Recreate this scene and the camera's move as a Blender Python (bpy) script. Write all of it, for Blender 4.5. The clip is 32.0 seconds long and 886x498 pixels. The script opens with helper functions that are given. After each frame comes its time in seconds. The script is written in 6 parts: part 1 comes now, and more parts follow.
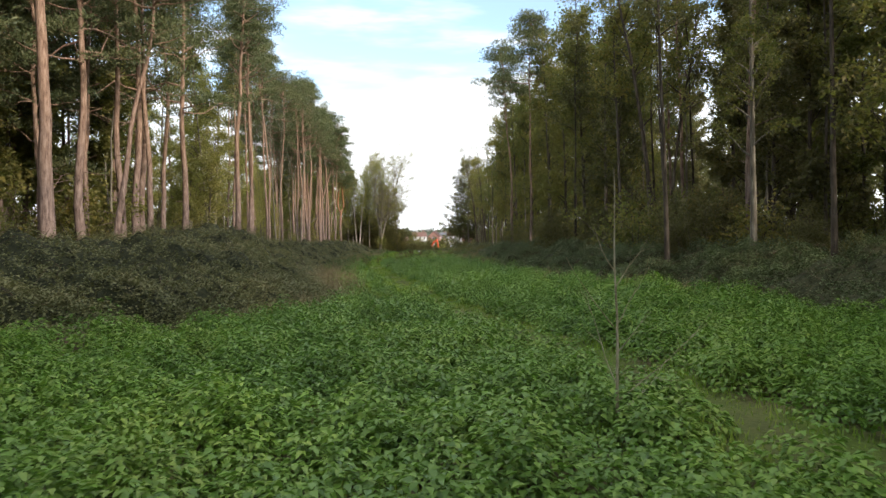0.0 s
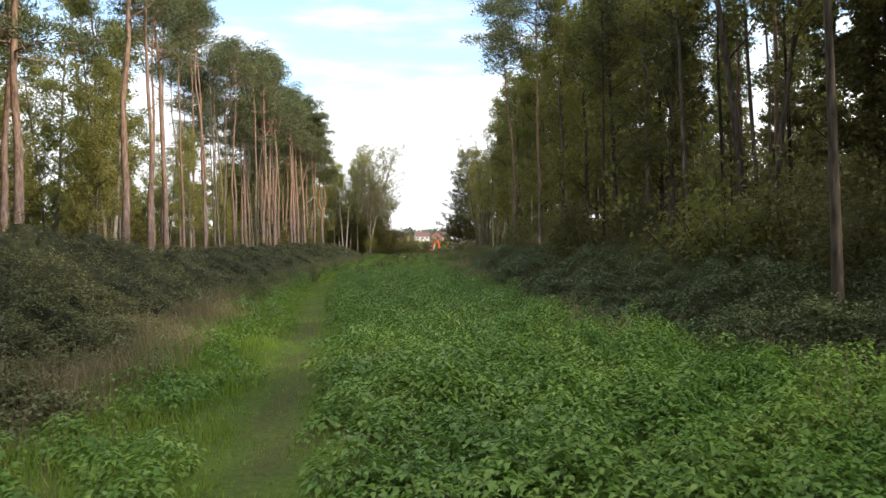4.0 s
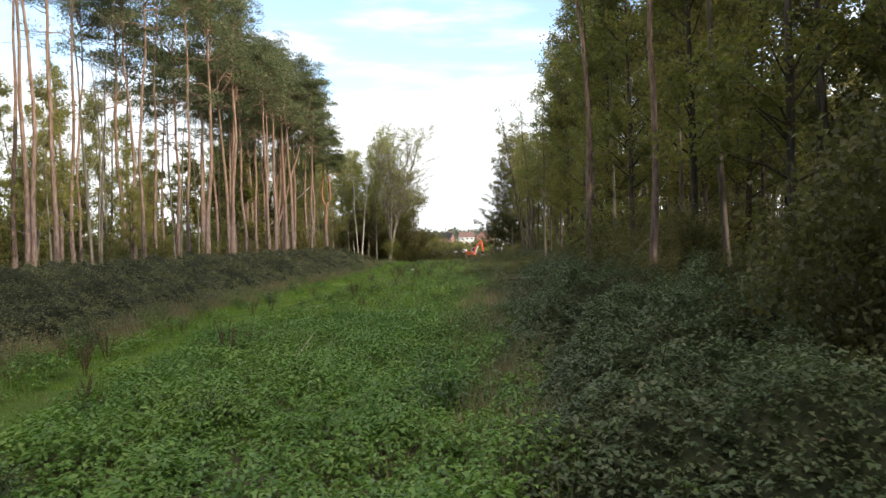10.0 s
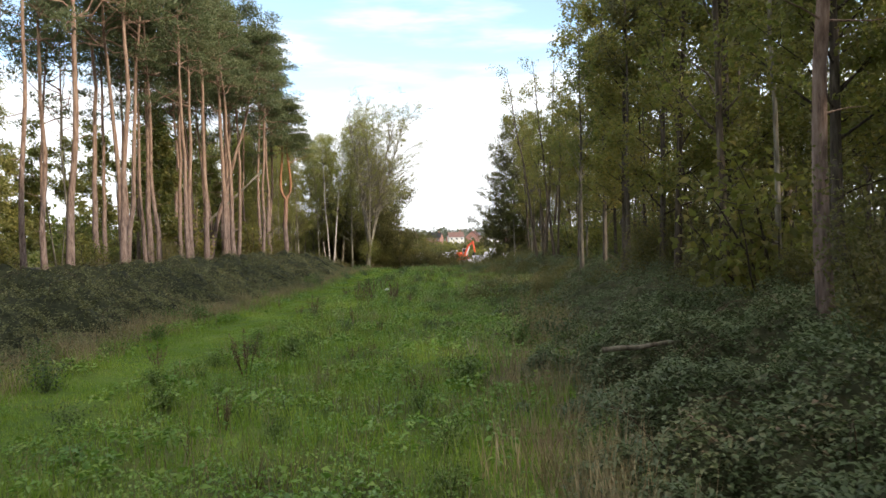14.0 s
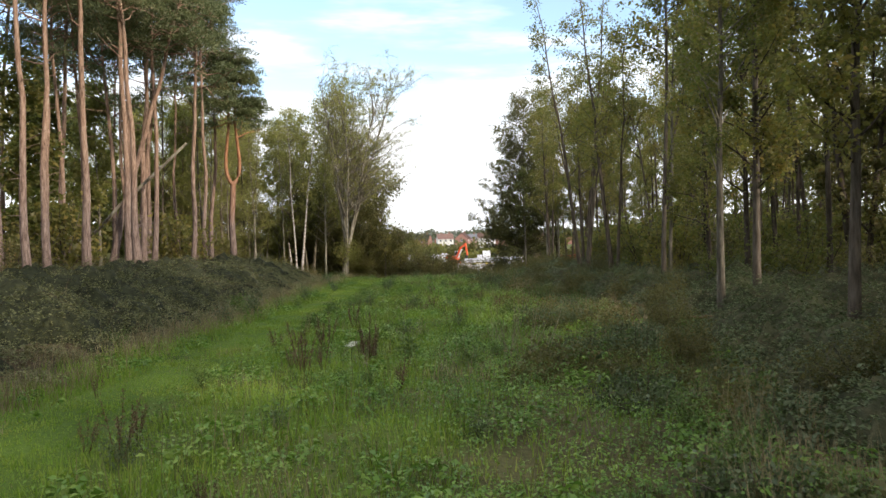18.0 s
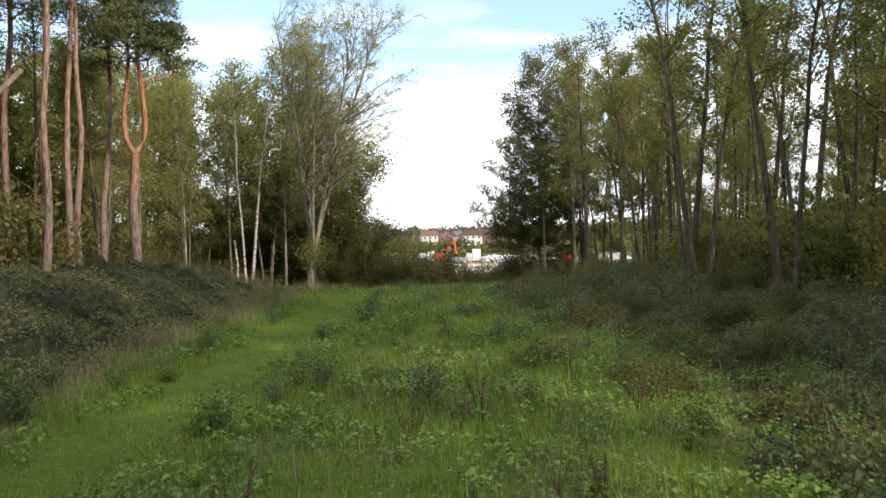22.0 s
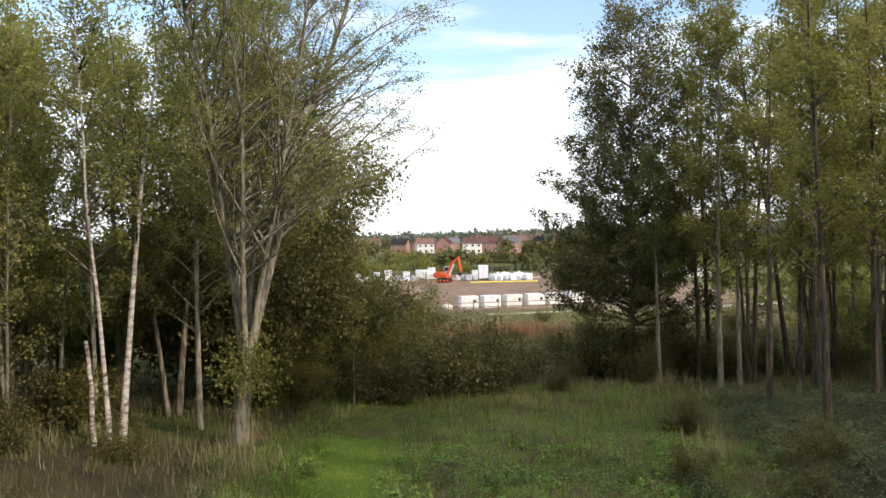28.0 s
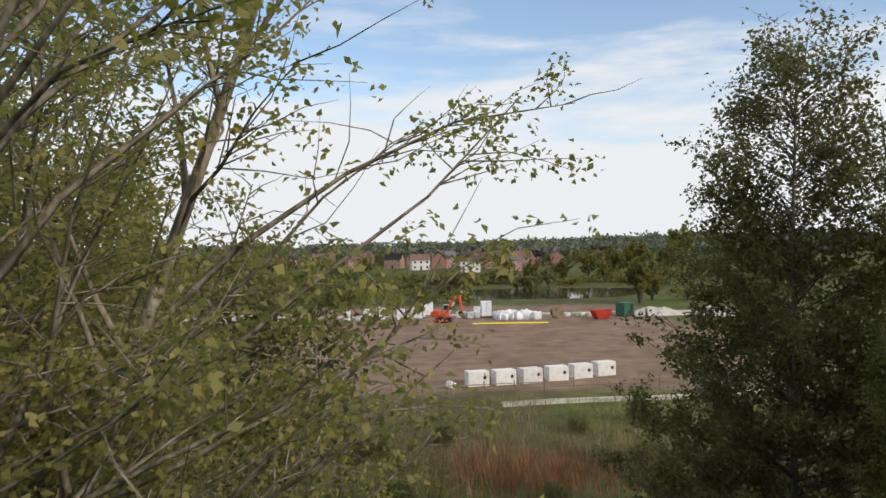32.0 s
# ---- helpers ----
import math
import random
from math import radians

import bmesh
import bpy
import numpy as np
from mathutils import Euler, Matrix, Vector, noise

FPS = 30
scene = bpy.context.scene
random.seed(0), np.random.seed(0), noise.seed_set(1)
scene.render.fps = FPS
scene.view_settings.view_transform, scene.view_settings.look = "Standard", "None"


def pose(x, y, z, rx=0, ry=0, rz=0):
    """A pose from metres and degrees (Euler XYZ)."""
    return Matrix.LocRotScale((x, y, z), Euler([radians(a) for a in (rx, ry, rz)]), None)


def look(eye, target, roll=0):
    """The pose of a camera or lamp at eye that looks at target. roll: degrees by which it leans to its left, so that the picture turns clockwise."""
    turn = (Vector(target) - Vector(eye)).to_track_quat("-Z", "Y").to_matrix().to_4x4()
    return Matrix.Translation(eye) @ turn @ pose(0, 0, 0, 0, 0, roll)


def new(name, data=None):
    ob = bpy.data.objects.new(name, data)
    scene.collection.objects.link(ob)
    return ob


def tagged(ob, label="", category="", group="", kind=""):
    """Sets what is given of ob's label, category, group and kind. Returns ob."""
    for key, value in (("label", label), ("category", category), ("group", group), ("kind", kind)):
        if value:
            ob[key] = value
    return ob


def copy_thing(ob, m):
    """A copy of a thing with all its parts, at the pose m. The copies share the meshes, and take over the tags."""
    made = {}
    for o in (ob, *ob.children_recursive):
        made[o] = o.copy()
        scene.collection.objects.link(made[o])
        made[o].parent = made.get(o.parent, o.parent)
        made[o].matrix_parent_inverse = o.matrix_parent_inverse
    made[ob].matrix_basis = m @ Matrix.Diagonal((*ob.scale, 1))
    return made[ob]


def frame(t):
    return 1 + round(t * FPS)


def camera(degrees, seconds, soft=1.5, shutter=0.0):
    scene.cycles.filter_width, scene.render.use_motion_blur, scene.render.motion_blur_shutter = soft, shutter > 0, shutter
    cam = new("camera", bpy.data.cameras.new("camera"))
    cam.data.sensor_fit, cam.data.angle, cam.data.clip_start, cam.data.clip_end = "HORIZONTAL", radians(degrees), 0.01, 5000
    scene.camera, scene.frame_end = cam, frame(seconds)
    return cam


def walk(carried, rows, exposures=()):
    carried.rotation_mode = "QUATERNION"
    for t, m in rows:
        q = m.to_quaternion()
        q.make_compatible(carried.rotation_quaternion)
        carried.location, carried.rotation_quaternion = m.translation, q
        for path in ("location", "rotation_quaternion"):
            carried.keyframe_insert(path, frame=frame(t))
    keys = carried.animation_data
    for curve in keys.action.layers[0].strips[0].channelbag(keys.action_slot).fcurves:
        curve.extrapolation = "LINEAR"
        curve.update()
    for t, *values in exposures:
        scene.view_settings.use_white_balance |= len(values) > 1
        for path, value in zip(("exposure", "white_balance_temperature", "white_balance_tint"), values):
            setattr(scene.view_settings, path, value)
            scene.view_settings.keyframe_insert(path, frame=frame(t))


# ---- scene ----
cam = camera(62.0, 32.0, shutter=0.12)

PATH = [
    (0.0, -0.18, -0.95, 1.70, 89.68, 1.15, -0.94),
    (0.5, 0.02, 0.86, 1.75, 89.68, 1.21, -0.86),
    (1.0, 0.22, 2.67, 1.79, 89.67, 1.27, -0.78),
    (1.5, 0.44, 4.50, 1.83, 89.67, 1.32, -0.73),
    (2.0, 0.69, 6.34, 1.87, 89.67, 1.37, -0.67),
    (2.5, 0.96, 8.19, 1.91, 89.66, 1.40, -0.60),
    (3.0, 1.24, 10.06, 1.95, 89.64, 1.43, -0.65),
    (3.5, 1.50, 11.93, 2.00, 89.63, 1.45, -0.62),
    (5.5, 1.96, 19.47, 2.33, 89.76, 1.31, 1.09),
    (6.0, 2.19, 21.52, 2.38, 89.75, 1.26, 2.02),
    (6.5, 2.47, 23.58, 2.41, 89.73, 1.25, 2.34),
    (7.0, 2.77, 25.63, 2.43, 89.72, 1.26, 2.34),
    (7.5, 3.04, 27.69, 2.45, 89.74, 1.32, 2.37),
    (8.0, 3.23, 29.74, 2.46, 89.76, 1.40, 2.41),
    (8.5, 3.32, 31.79, 2.47, 89.77, 1.47, 2.98),
    (9.0, 3.35, 33.85, 2.49, 89.75, 1.54, 3.26),
    (9.5, 3.31, 35.94, 2.51, 89.75, 1.60, 3.24),
    (10.0, 3.24, 38.03, 2.52, 89.76, 1.62, 3.22),
    (10.5, 3.16, 40.16, 2.54, 89.75, 1.59, 3.21),
    (11.0, 3.08, 42.33, 2.57, 89.75, 1.56, 3.17),
    (11.5, 2.99, 44.53, 2.61, 89.74, 1.53, 3.10),
    (12.0, 2.86, 46.75, 2.65, 89.73, 1.52, 3.07),
    (12.5, 2.70, 48.95, 2.70, 89.73, 1.52, 3.04),
    (13.0, 2.53, 51.12, 2.75, 89.73, 1.51, 2.97),
    (13.5, 2.37, 53.26, 2.80, 89.73, 1.53, 2.66),
    (14.0, 2.20, 55.40, 2.83, 89.72, 1.56, 2.32),
    (14.5, 2.03, 57.54, 2.87, 89.74, 1.58, 2.00),
    (16.5, 1.18, 66.18, 2.94, 89.83, 1.09, 1.63),
    (17.0, 0.98, 68.37, 2.93, 89.85, 1.11, 1.46),
    (17.5, 0.79, 70.55, 2.91, 89.85, 1.14, 1.35),
    (18.0, 0.60, 72.72, 2.89, 89.86, 1.18, 1.30),
    (18.5, 0.41, 74.87, 2.87, 89.86, 1.20, 1.24),
    (19.0, 0.24, 77.01, 2.86, 89.86, 1.20, 1.15),
    (19.5, 0.05, 79.13, 2.86, 89.83, 1.17, 1.05),
    (20.0, -0.14, 81.25, 2.88, 89.80, 1.12, 0.91),
    (20.5, -0.35, 83.39, 2.91, 89.76, 1.09, 0.51),
    (21.0, -0.56, 85.51, 2.94, 89.71, 1.09, 0.08),
    (21.5, -0.76, 87.63, 2.99, 89.66, 1.11, -0.07),
    (22.0, -0.96, 89.74, 3.03, 89.63, 1.13, -0.09),
    (22.5, -1.14, 91.85, 3.08, 89.59, 1.12, -0.18),
    (23.0, -1.32, 93.98, 3.13, 89.59, 1.13, -0.25),
    (23.5, -1.49, 96.11, 3.19, 89.60, 1.17, -0.29),
    (24.0, -1.66, 98.23, 3.28, 89.60, 1.25, -0.35),
    (24.5, -1.83, 100.33, 3.40, 89.60, 1.38, -0.45),
    (25.0, -2.02, 102.40, 3.58, 89.63, 1.52, -0.68),
    (25.5, -2.22, 104.46, 3.81, 89.68, 1.65, -0.93),
    (27.5, -3.17, 112.83, 5.72, 89.65, 1.24, -0.72),
    (28.0, -3.34, 115.01, 6.47, 89.75, 1.21, -0.73),
    (28.5, -3.49, 117.22, 7.27, 89.82, 1.19, -0.78),
    (29.0, -3.59, 119.44, 8.11, 89.91, 1.19, -0.88),
    (29.5, -3.68, 121.66, 8.96, 89.94, 1.17, -0.94),
    (30.0, -3.77, 123.88, 9.82, 89.96, 1.14, -0.98),
    (30.5, -3.84, 126.10, 10.68, 89.97, 1.09, -1.05),
    (31.0, -3.92, 128.32, 11.55, 89.98, 1.02, -1.12),
    (31.5, -3.99, 130.54, 12.42, 89.97, 0.94, -1.16),
    (32.0, -4.06, 132.76, 13.29, 89.95, 0.85, -1.20),
]
walk(cam, [(t, pose(*p)) for t, *p in PATH],
     exposures=[(0.0, 0.75), (24.0, 0.7), (28.0, 0.55), (30.0, 0.26), (32.0, -0.14)])

# ---------------------------------------------------------------- world, sun
SUN_DIR = Vector((0.80, -0.60, 0.0)).normalized()
SUN_EL = radians(27)
world = bpy.data.worlds.new("sky")
scene.world = world
world.use_nodes = True
wn, wl = world.node_tree.nodes, world.node_tree.links
wn.clear()


def wnode(kind, **kw):
    n = wn.new(kind)
    for k, v in kw.items():
        n.inputs[k].default_value = v
    return n


w_out = wn.new("ShaderNodeOutputWorld")
w_bg = wnode("ShaderNodeBackground", Strength=1.0)
w_sky = wn.new("ShaderNodeTexSky")
w_sky.sky_type = "NISHITA"
w_sky.sun_disc = False
w_sky.sun_elevation = SUN_EL
w_sky.sun_rotation = math.atan2(SUN_DIR.x, SUN_DIR.y)
w_sky.air_density, w_sky.dust_density, w_sky.ozone_density = 1.0, 0.6, 1.6
w_co = wn.new("ShaderNodeTexCoord")
w_sep = wn.new("ShaderNodeSeparateXYZ")
wl.new(w_co.outputs["Generated"], w_sep.inputs[0])
# cloud deck: dense towards the horizon, thin streaks above it
w_map = wn.new("ShaderNodeMapping")
w_map.inputs["Scale"].default_value = (1.6, 1.6, 9.0)
wl.new(w_co.outputs["Generated"], w_map.inputs[0])
w_noise = wnode("ShaderNodeTexNoise", Scale=2.2, Detail=6.0, Roughness=0.55)
wl.new(w_map.outputs[0], w_noise.inputs["Vector"])
w_add = wn.new("ShaderNodeMath")
w_add.operation = "MULTIPLY_ADD"
w_add.inputs[1].default_value = 0.42
wl.new(w_noise.outputs["Fac"], w_add.inputs[0])
w_neg = wn.new("ShaderNodeMath")
w_neg.operation = "MULTIPLY"
w_neg.inputs[1].default_value = -1.0
wl.new(w_sep.outputs["Z"], w_neg.inputs[0])
wl.new(w_neg.outputs[0], w_add.inputs[2])
w_ramp = wnode("ShaderNodeMapRange")
w_ramp.inputs["From Min"].default_value = -0.07
w_ramp.inputs["From Max"].default_value = 0.06
w_ramp.inputs["To Min"].default_value = 0.07
w_ramp.interpolation_type = "SMOOTHSTEP"
wl.new(w_add.outputs[0], w_ramp.inputs["Value"])
# broken cloud overhead, above the view, added to whiten and strengthen the skylight
w_high = wnode("ShaderNodeTexNoise", Scale=2.6, Detail=5.0)
wl.new(w_co.outputs["Generated"], w_high.inputs["Vector"])
w_up = wn.new("ShaderNodeMath")
w_up.operation = "MULTIPLY_ADD"
w_up.inputs[1].default_value = 0.5
wl.new(w_high.outputs["Fac"], w_up.inputs[0])
wl.new(w_sep.outputs["Z"], w_up.inputs[2])
w_ramp2 = wn.new("ShaderNodeMapRange")
w_ramp2.inputs["From Min"].default_value = 0.62
w_ramp2.inputs["From Max"].default_value = 0.85
w_ramp2.interpolation_type = "SMOOTHSTEP"
wl.new(w_up.outputs[0], w_ramp2.inputs["Value"])
w_max = wn.new("ShaderNodeMath")
w_max.operation = "MAXIMUM"
wl.new(w_ramp.outputs[0], w_max.inputs[0])
wl.new(w_ramp2.outputs[0], w_max.inputs[1])
w_gain = wn.new("ShaderNodeVectorMath")
w_gain.operation = "SCALE"
w_gain.inputs["Scale"].default_value = 0.2
wl.new(w_sky.outputs[0], w_gain.inputs[0])
w_mix = wn.new("ShaderNodeMix")
w_mix.data_type = "RGBA"
w_mix.inputs["B"].default_value = (0.93, 0.95, 0.98, 1)
wl.new(w_max.outputs[0], w_mix.inputs["Factor"])
wl.new(w_gain.outputs[0], w_mix.inputs["A"])
wl.new(w_mix.outputs["Result"], w_bg.inputs["Color"])
wl.new(w_bg.outputs[0], w_out.inputs[0])

sun = new("sun", bpy.data.lights.new("sun", "SUN"))
sun.data.energy, sun.data.angle, sun.data.color = 2.8, radians(2.5), (1.0, 0.88, 0.74)
sun.matrix_world = look((0, 0, 0), -Vector((SUN_DIR.x * math.cos(SUN_EL), SUN_DIR.y * math.cos(SUN_EL), math.sin(SUN_EL))))


# ---------------------------------------------------------------- materials
def mat_base(name):
    m = bpy.data.materials.new(name)
    m.use_nodes = True
    nt = m.node_tree
    return m, nt, nt.nodes["Principled BSDF"], nt.nodes["Material Output"]


def ramp_node(nt, stops):
    r = nt.nodes.new("ShaderNodeValToRGB")
    r.color_ramp.elements[0].position, r.color_ramp.elements[0].color = stops[0][0], (*stops[0][1], 1)
    r.color_ramp.elements[1].position, r.color_ramp.elements[1].color = stops[-1][0], (*stops[-1][1], 1)
    for p, c in stops[1:-1]:
        e = r.color_ramp.elements.new(p)
        e.color = (*c, 1)
    return r


def leaf_mat(name, stops, glow=0.35, rough=0.55, patch=0.5, tint=(0.5, 0.62, 0.12)):
    """Leaves: colour differs from leaf to leaf, from tree to tree and over wider patches; some light passes through."""
    m, nt, bs, out = mat_base(name)
    N, L = nt.nodes, nt.links
    geo, obj = N.new("ShaderNodeNewGeometry"), N.new("ShaderNodeObjectInfo")
    noi = N.new("ShaderNodeTexNoise")
    noi.inputs["Scale"].default_value = 0.6
    noi.inputs["Detail"].default_value = 2.0
    L.new(geo.outputs["Position"], noi.inputs["Vector"])
    a = N.new("ShaderNodeMath")
    a.operation = "MULTIPLY"
    a.inputs[1].default_value = 0.62 * (1 - patch * 0.5)
    L.new(geo.outputs["Random Per Island"], a.inputs[0])
    b = N.new("ShaderNodeMath")
    b.operation = "MULTIPLY_ADD"
    b.inputs[1].default_value = patch
    L.new(noi.outputs["Fac"], b.inputs[0])
    L.new(a.outputs[0], b.inputs[2])
    c = N.new("ShaderNodeMath")
    c.operation = "MULTIPLY_ADD"
    c.inputs[1].default_value = 0.22
    L.new(obj.outputs["Random"], c.inputs[0])
    L.new(b.outputs[0], c.inputs[2])
    r = ramp_node(nt, stops)
    L.new(c.outputs[0], r.inputs[0])
    L.new(r.outputs[0], bs.inputs["Base Color"])
    bs.inputs["Roughness"].default_value = rough
    bs.inputs["Specular IOR Level"].default_value = 0.35
    tr = N.new("ShaderNodeBsdfTranslucent")
    mul = N.new("ShaderNodeMix")
    mul.data_type = "RGBA"
    mul.inputs["Factor"].default_value = 0.45
    mul.inputs["B"].default_value = (*tint, 1)
    L.new(r.outputs[0], mul.inputs["A"])
    L.new(mul.outputs["Result"], tr.inputs["Color"])
    mx = N.new("ShaderNodeMixShader")
    mx.inputs[0].default_value = glow
    L.new(bs.outputs[0], mx.inputs[1])
    L.new(tr.outputs[0], mx.inputs[2])
    L.new(mx.outputs[0], out.inputs[0])
    return m


def solid_mat(name, stops, scale=3.0, rough=0.85, bump=0.3, detail=6.0, stretch=(1, 1, 1), dist=0.02, metal=0.0, own=True):
    """A mottled solid: noise through a colour ramp, fine relief from the same noise."""
    m, nt, bs, out = mat_base(name)
    N, L = nt.nodes, nt.links
    co, mp = N.new("ShaderNodeTexCoord"), N.new("ShaderNodeMapping")
    mp.inputs["Scale"].default_value = stretch
    L.new(co.outputs["Object"], mp.inputs[0])
    noi = N.new("ShaderNodeTexNoise")
    noi.inputs["Scale"].default_value = scale
    noi.inputs["Detail"].default_value = detail
    noi.inputs["Roughness"].default_value = 0.62
    L.new(mp.outputs[0], noi.inputs["Vector"])
    fac = noi.outputs["Fac"]
    if own:
        obj = N.new("ShaderNodeObjectInfo")
        a = N.new("ShaderNodeMath")
        a.operation = "MULTIPLY_ADD"
        a.inputs[1].default_value, a.inputs[2].default_value = 0.22, -0.11
        L.new(obj.outputs["Random"], a.inputs[0])
        s = N.new("ShaderNodeMath")
        L.new(a.outputs[0], s.inputs[0])
        L.new(fac, s.inputs[1])
        fac = s.outputs[0]
    r = ramp_node(nt, stops)
    L.new(fac, r.inputs[0])
    L.new(r.outputs[0], bs.inputs["Base Color"])
    bs.inputs["Roughness"].default_value = rough
    bs.inputs["Specular IOR Level"].default_value = 0.12 if rough >= 0.85 else 0.5
    bs.inputs["Metallic"].default_value = metal
    if bump:
        bp = N.new("ShaderNodeBump")
        bp.inputs["Strength"].default_value = bump
        bp.inputs["Distance"].default_value = dist
        L.new(noi.outputs["Fac"], bp.inputs["Height"])
        L.new(bp.outputs[0], bs.inputs["Normal"])
    return m


def pine_bark_mat(name, rosy):
    """Scots pine: grey-brown plated bark low down, flaking orange bark higher up."""
    m, nt, bs, out = mat_base(name)
    N, L = nt.nodes, nt.links
    co, mp = N.new("ShaderNodeTexCoord"), N.new("ShaderNodeMapping")
    mp.inputs["Scale"].default_value = (9, 9, 1.6)
    L.new(co.outputs["Object"], mp.inputs[0])
    noi = N.new("ShaderNodeTexNoise")
    noi.inputs["Scale"].default_value = 1.3
    noi.inputs["Detail"].default_value = 8
    noi.inputs["Roughness"].default_value = 0.68
    L.new(mp.outputs[0], noi.inputs["Vector"])
    big = N.new("ShaderNodeTexNoise")
    big.inputs["Scale"].default_value = 0.55
    L.new(co.outputs["Object"], big.inputs["Vector"])
    low = ramp_node(nt, [(0.32, (0.058, 0.041, 0.035)), (0.5, (0.180, 0.130, 0.110)), (0.72, (0.32, 0.248, 0.215))])
    high = ramp_node(nt, rosy)
    L.new(noi.outputs["Fac"], low.inputs[0])
    L.new(noi.outputs["Fac"], high.inputs[0])
    sep = N.new("ShaderNodeSeparateXYZ")
    L.new(co.outputs["Object"], sep.inputs[0])
    add = N.new("ShaderNodeMath")
    add.operation = "MULTIPLY_ADD"
    add.inputs[1].default_value = 5.0
    L.new(big.outputs["Fac"], add.inputs[0])
    L.new(sep.outputs["Z"], add.inputs[2])
    mr = N.new("ShaderNodeMapRange")
    mr.inputs["From Min"].default_value, mr.inputs["From Max"].default_value = 5.0, 10.5
    L.new(add.outputs[0], mr.inputs["Value"])
    mx = N.new("ShaderNodeMix")
    mx.data_type = "RGBA"
    L.new(mr.outputs[0], mx.inputs["Factor"])
    L.new(low.outputs[0], mx.inputs["A"])
    L.new(high.outputs[0], mx.inputs["B"])
    L.new(mx.outputs["Result"], bs.inputs["Base Color"])
    bs.inputs["Roughness"].default_value = 0.9
    bs.inputs["Specular IOR Level"].default_value = 0.15
    bp = N.new("ShaderNodeBump")
    bp.inputs["Strength"].default_value, bp.inputs["Distance"].default_value = 0.8, 0.04
    L.new(noi.outputs["Fac"], bp.inputs["Height"])
    L.new(bp.outputs[0], bs.inputs["Normal"])
    return m


M_PINE_BARK = pine_bark_mat("pine_bark", [(0.32, (0.100, 0.058, 0.040)), (0.5, (0.275, 0.175, 0.120)), (0.72, (0.44, 0.315, 0.23))])
M_FORK_BARK = pine_bark_mat("orange_pine_bark", [(0.3, (0.15, 0.062, 0.030)), (0.5, (0.36, 0.165, 0.080)), (0.72, (0.46, 0.27, 0.16))])
M_BARK = solid_mat("grey_bark", [(0.3, (0.055, 0.048, 0.036)), (0.5, (0.15, 0.13, 0.10)), (0.72, (0.30, 0.27, 0.21))], 1.6, stretch=(6, 6, 1), bump=0.6)
M_DARK_BARK = solid_mat("dark_bark", [(0.3, (0.028, 0.022, 0.017)), (0.52, (0.085, 0.068, 0.052)), (0.75, (0.18, 0.15, 0.12))], 1.6, stretch=(6, 6, 1), bump=0.6)
M_BROWN_BARK = solid_mat("brown_bark", [(0.3, (0.040, 0.031, 0.023)), (0.52, (0.120, 0.094, 0.070)), (0.75, (0.23, 0.19, 0.145))], 1.6, stretch=(6, 6, 1), bump=0.6)
M_PALE_BARK = solid_mat("pale_bark", [(0.32, (0.070, 0.056, 0.040)), (0.5, (0.20, 0.172, 0.125)), (0.7, (0.35, 0.315, 0.245))], 1.6, stretch=(5, 5, 1), bump=0.4)
M_ASH_BARK = solid_mat("ash_bark", [(0.32, (0.120, 0.102, 0.074)), (0.5, (0.28, 0.248, 0.190)), (0.7, (0.44, 0.41, 0.335))], 1.6, stretch=(5, 5, 1), bump=0.4)
M_BIRCH = solid_mat("birch_bark", [(0.40, (0.05, 0.038, 0.032)), (0.50, (0.235, 0.185, 0.160)), (0.60, (0.40, 0.355, 0.315)), (0.78, (0.57, 0.53, 0.48))], 2.2, stretch=(2.0, 2.0, 3.2), bump=0.4)
M_NEEDLE = leaf_mat("pine_needles", [(0.1, (0.042, 0.060, 0.028)), (0.5, (0.105, 0.126, 0.054)), (0.8, (0.165, 0.175, 0.075)), (1.0, (0.23, 0.20, 0.09))], 0.25, tint=(0.2, 0.26, 0.08))
M_LEAF = leaf_mat("woodland_leaves", [(0.1, (0.028, 0.040, 0.012)), (0.5, (0.076, 0.080, 0.023)), (0.8, (0.148, 0.125, 0.035)), (1.0, (0.24, 0.17, 0.04))], 0.38)
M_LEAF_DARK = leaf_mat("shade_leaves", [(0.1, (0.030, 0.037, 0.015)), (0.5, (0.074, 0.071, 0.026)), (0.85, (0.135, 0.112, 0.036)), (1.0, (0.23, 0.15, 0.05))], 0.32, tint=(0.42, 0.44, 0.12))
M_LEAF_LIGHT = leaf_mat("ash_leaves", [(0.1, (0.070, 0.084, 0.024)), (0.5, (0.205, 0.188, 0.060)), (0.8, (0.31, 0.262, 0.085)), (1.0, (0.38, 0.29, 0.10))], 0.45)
M_LEAF_OLIVE = leaf_mat("autumn_leaves", [(0.1, (0.045, 0.050, 0.014)), (0.5, (0.120, 0.104, 0.032)), (0.8, (0.215, 0.155, 0.040)), (1.0, (0.28, 0.15, 0.035))], 0.4)
# distance haze is mixed into this leaf colour, paler and bluer than the leaves
M_FAR_HAZED = leaf_mat("far_leaves", [(0.1, (0.068, 0.078, 0.070)), (0.5, (0.102, 0.112, 0.096)), (0.8, (0.135, 0.138, 0.112)), (1.0, (0.17, 0.15, 0.115))], 0.15)
M_NETTLE = leaf_mat("nettle_leaves", [(0.15, (0.017, 0.045, 0.011)), (0.45, (0.056, 0.122, 0.022)), (0.75, (0.128, 0.232, 0.034)), (1.0, (0.22, 0.30, 0.055))], 0.2, rough=0.5, patch=0.9, tint=(0.28, 0.6, 0.05))
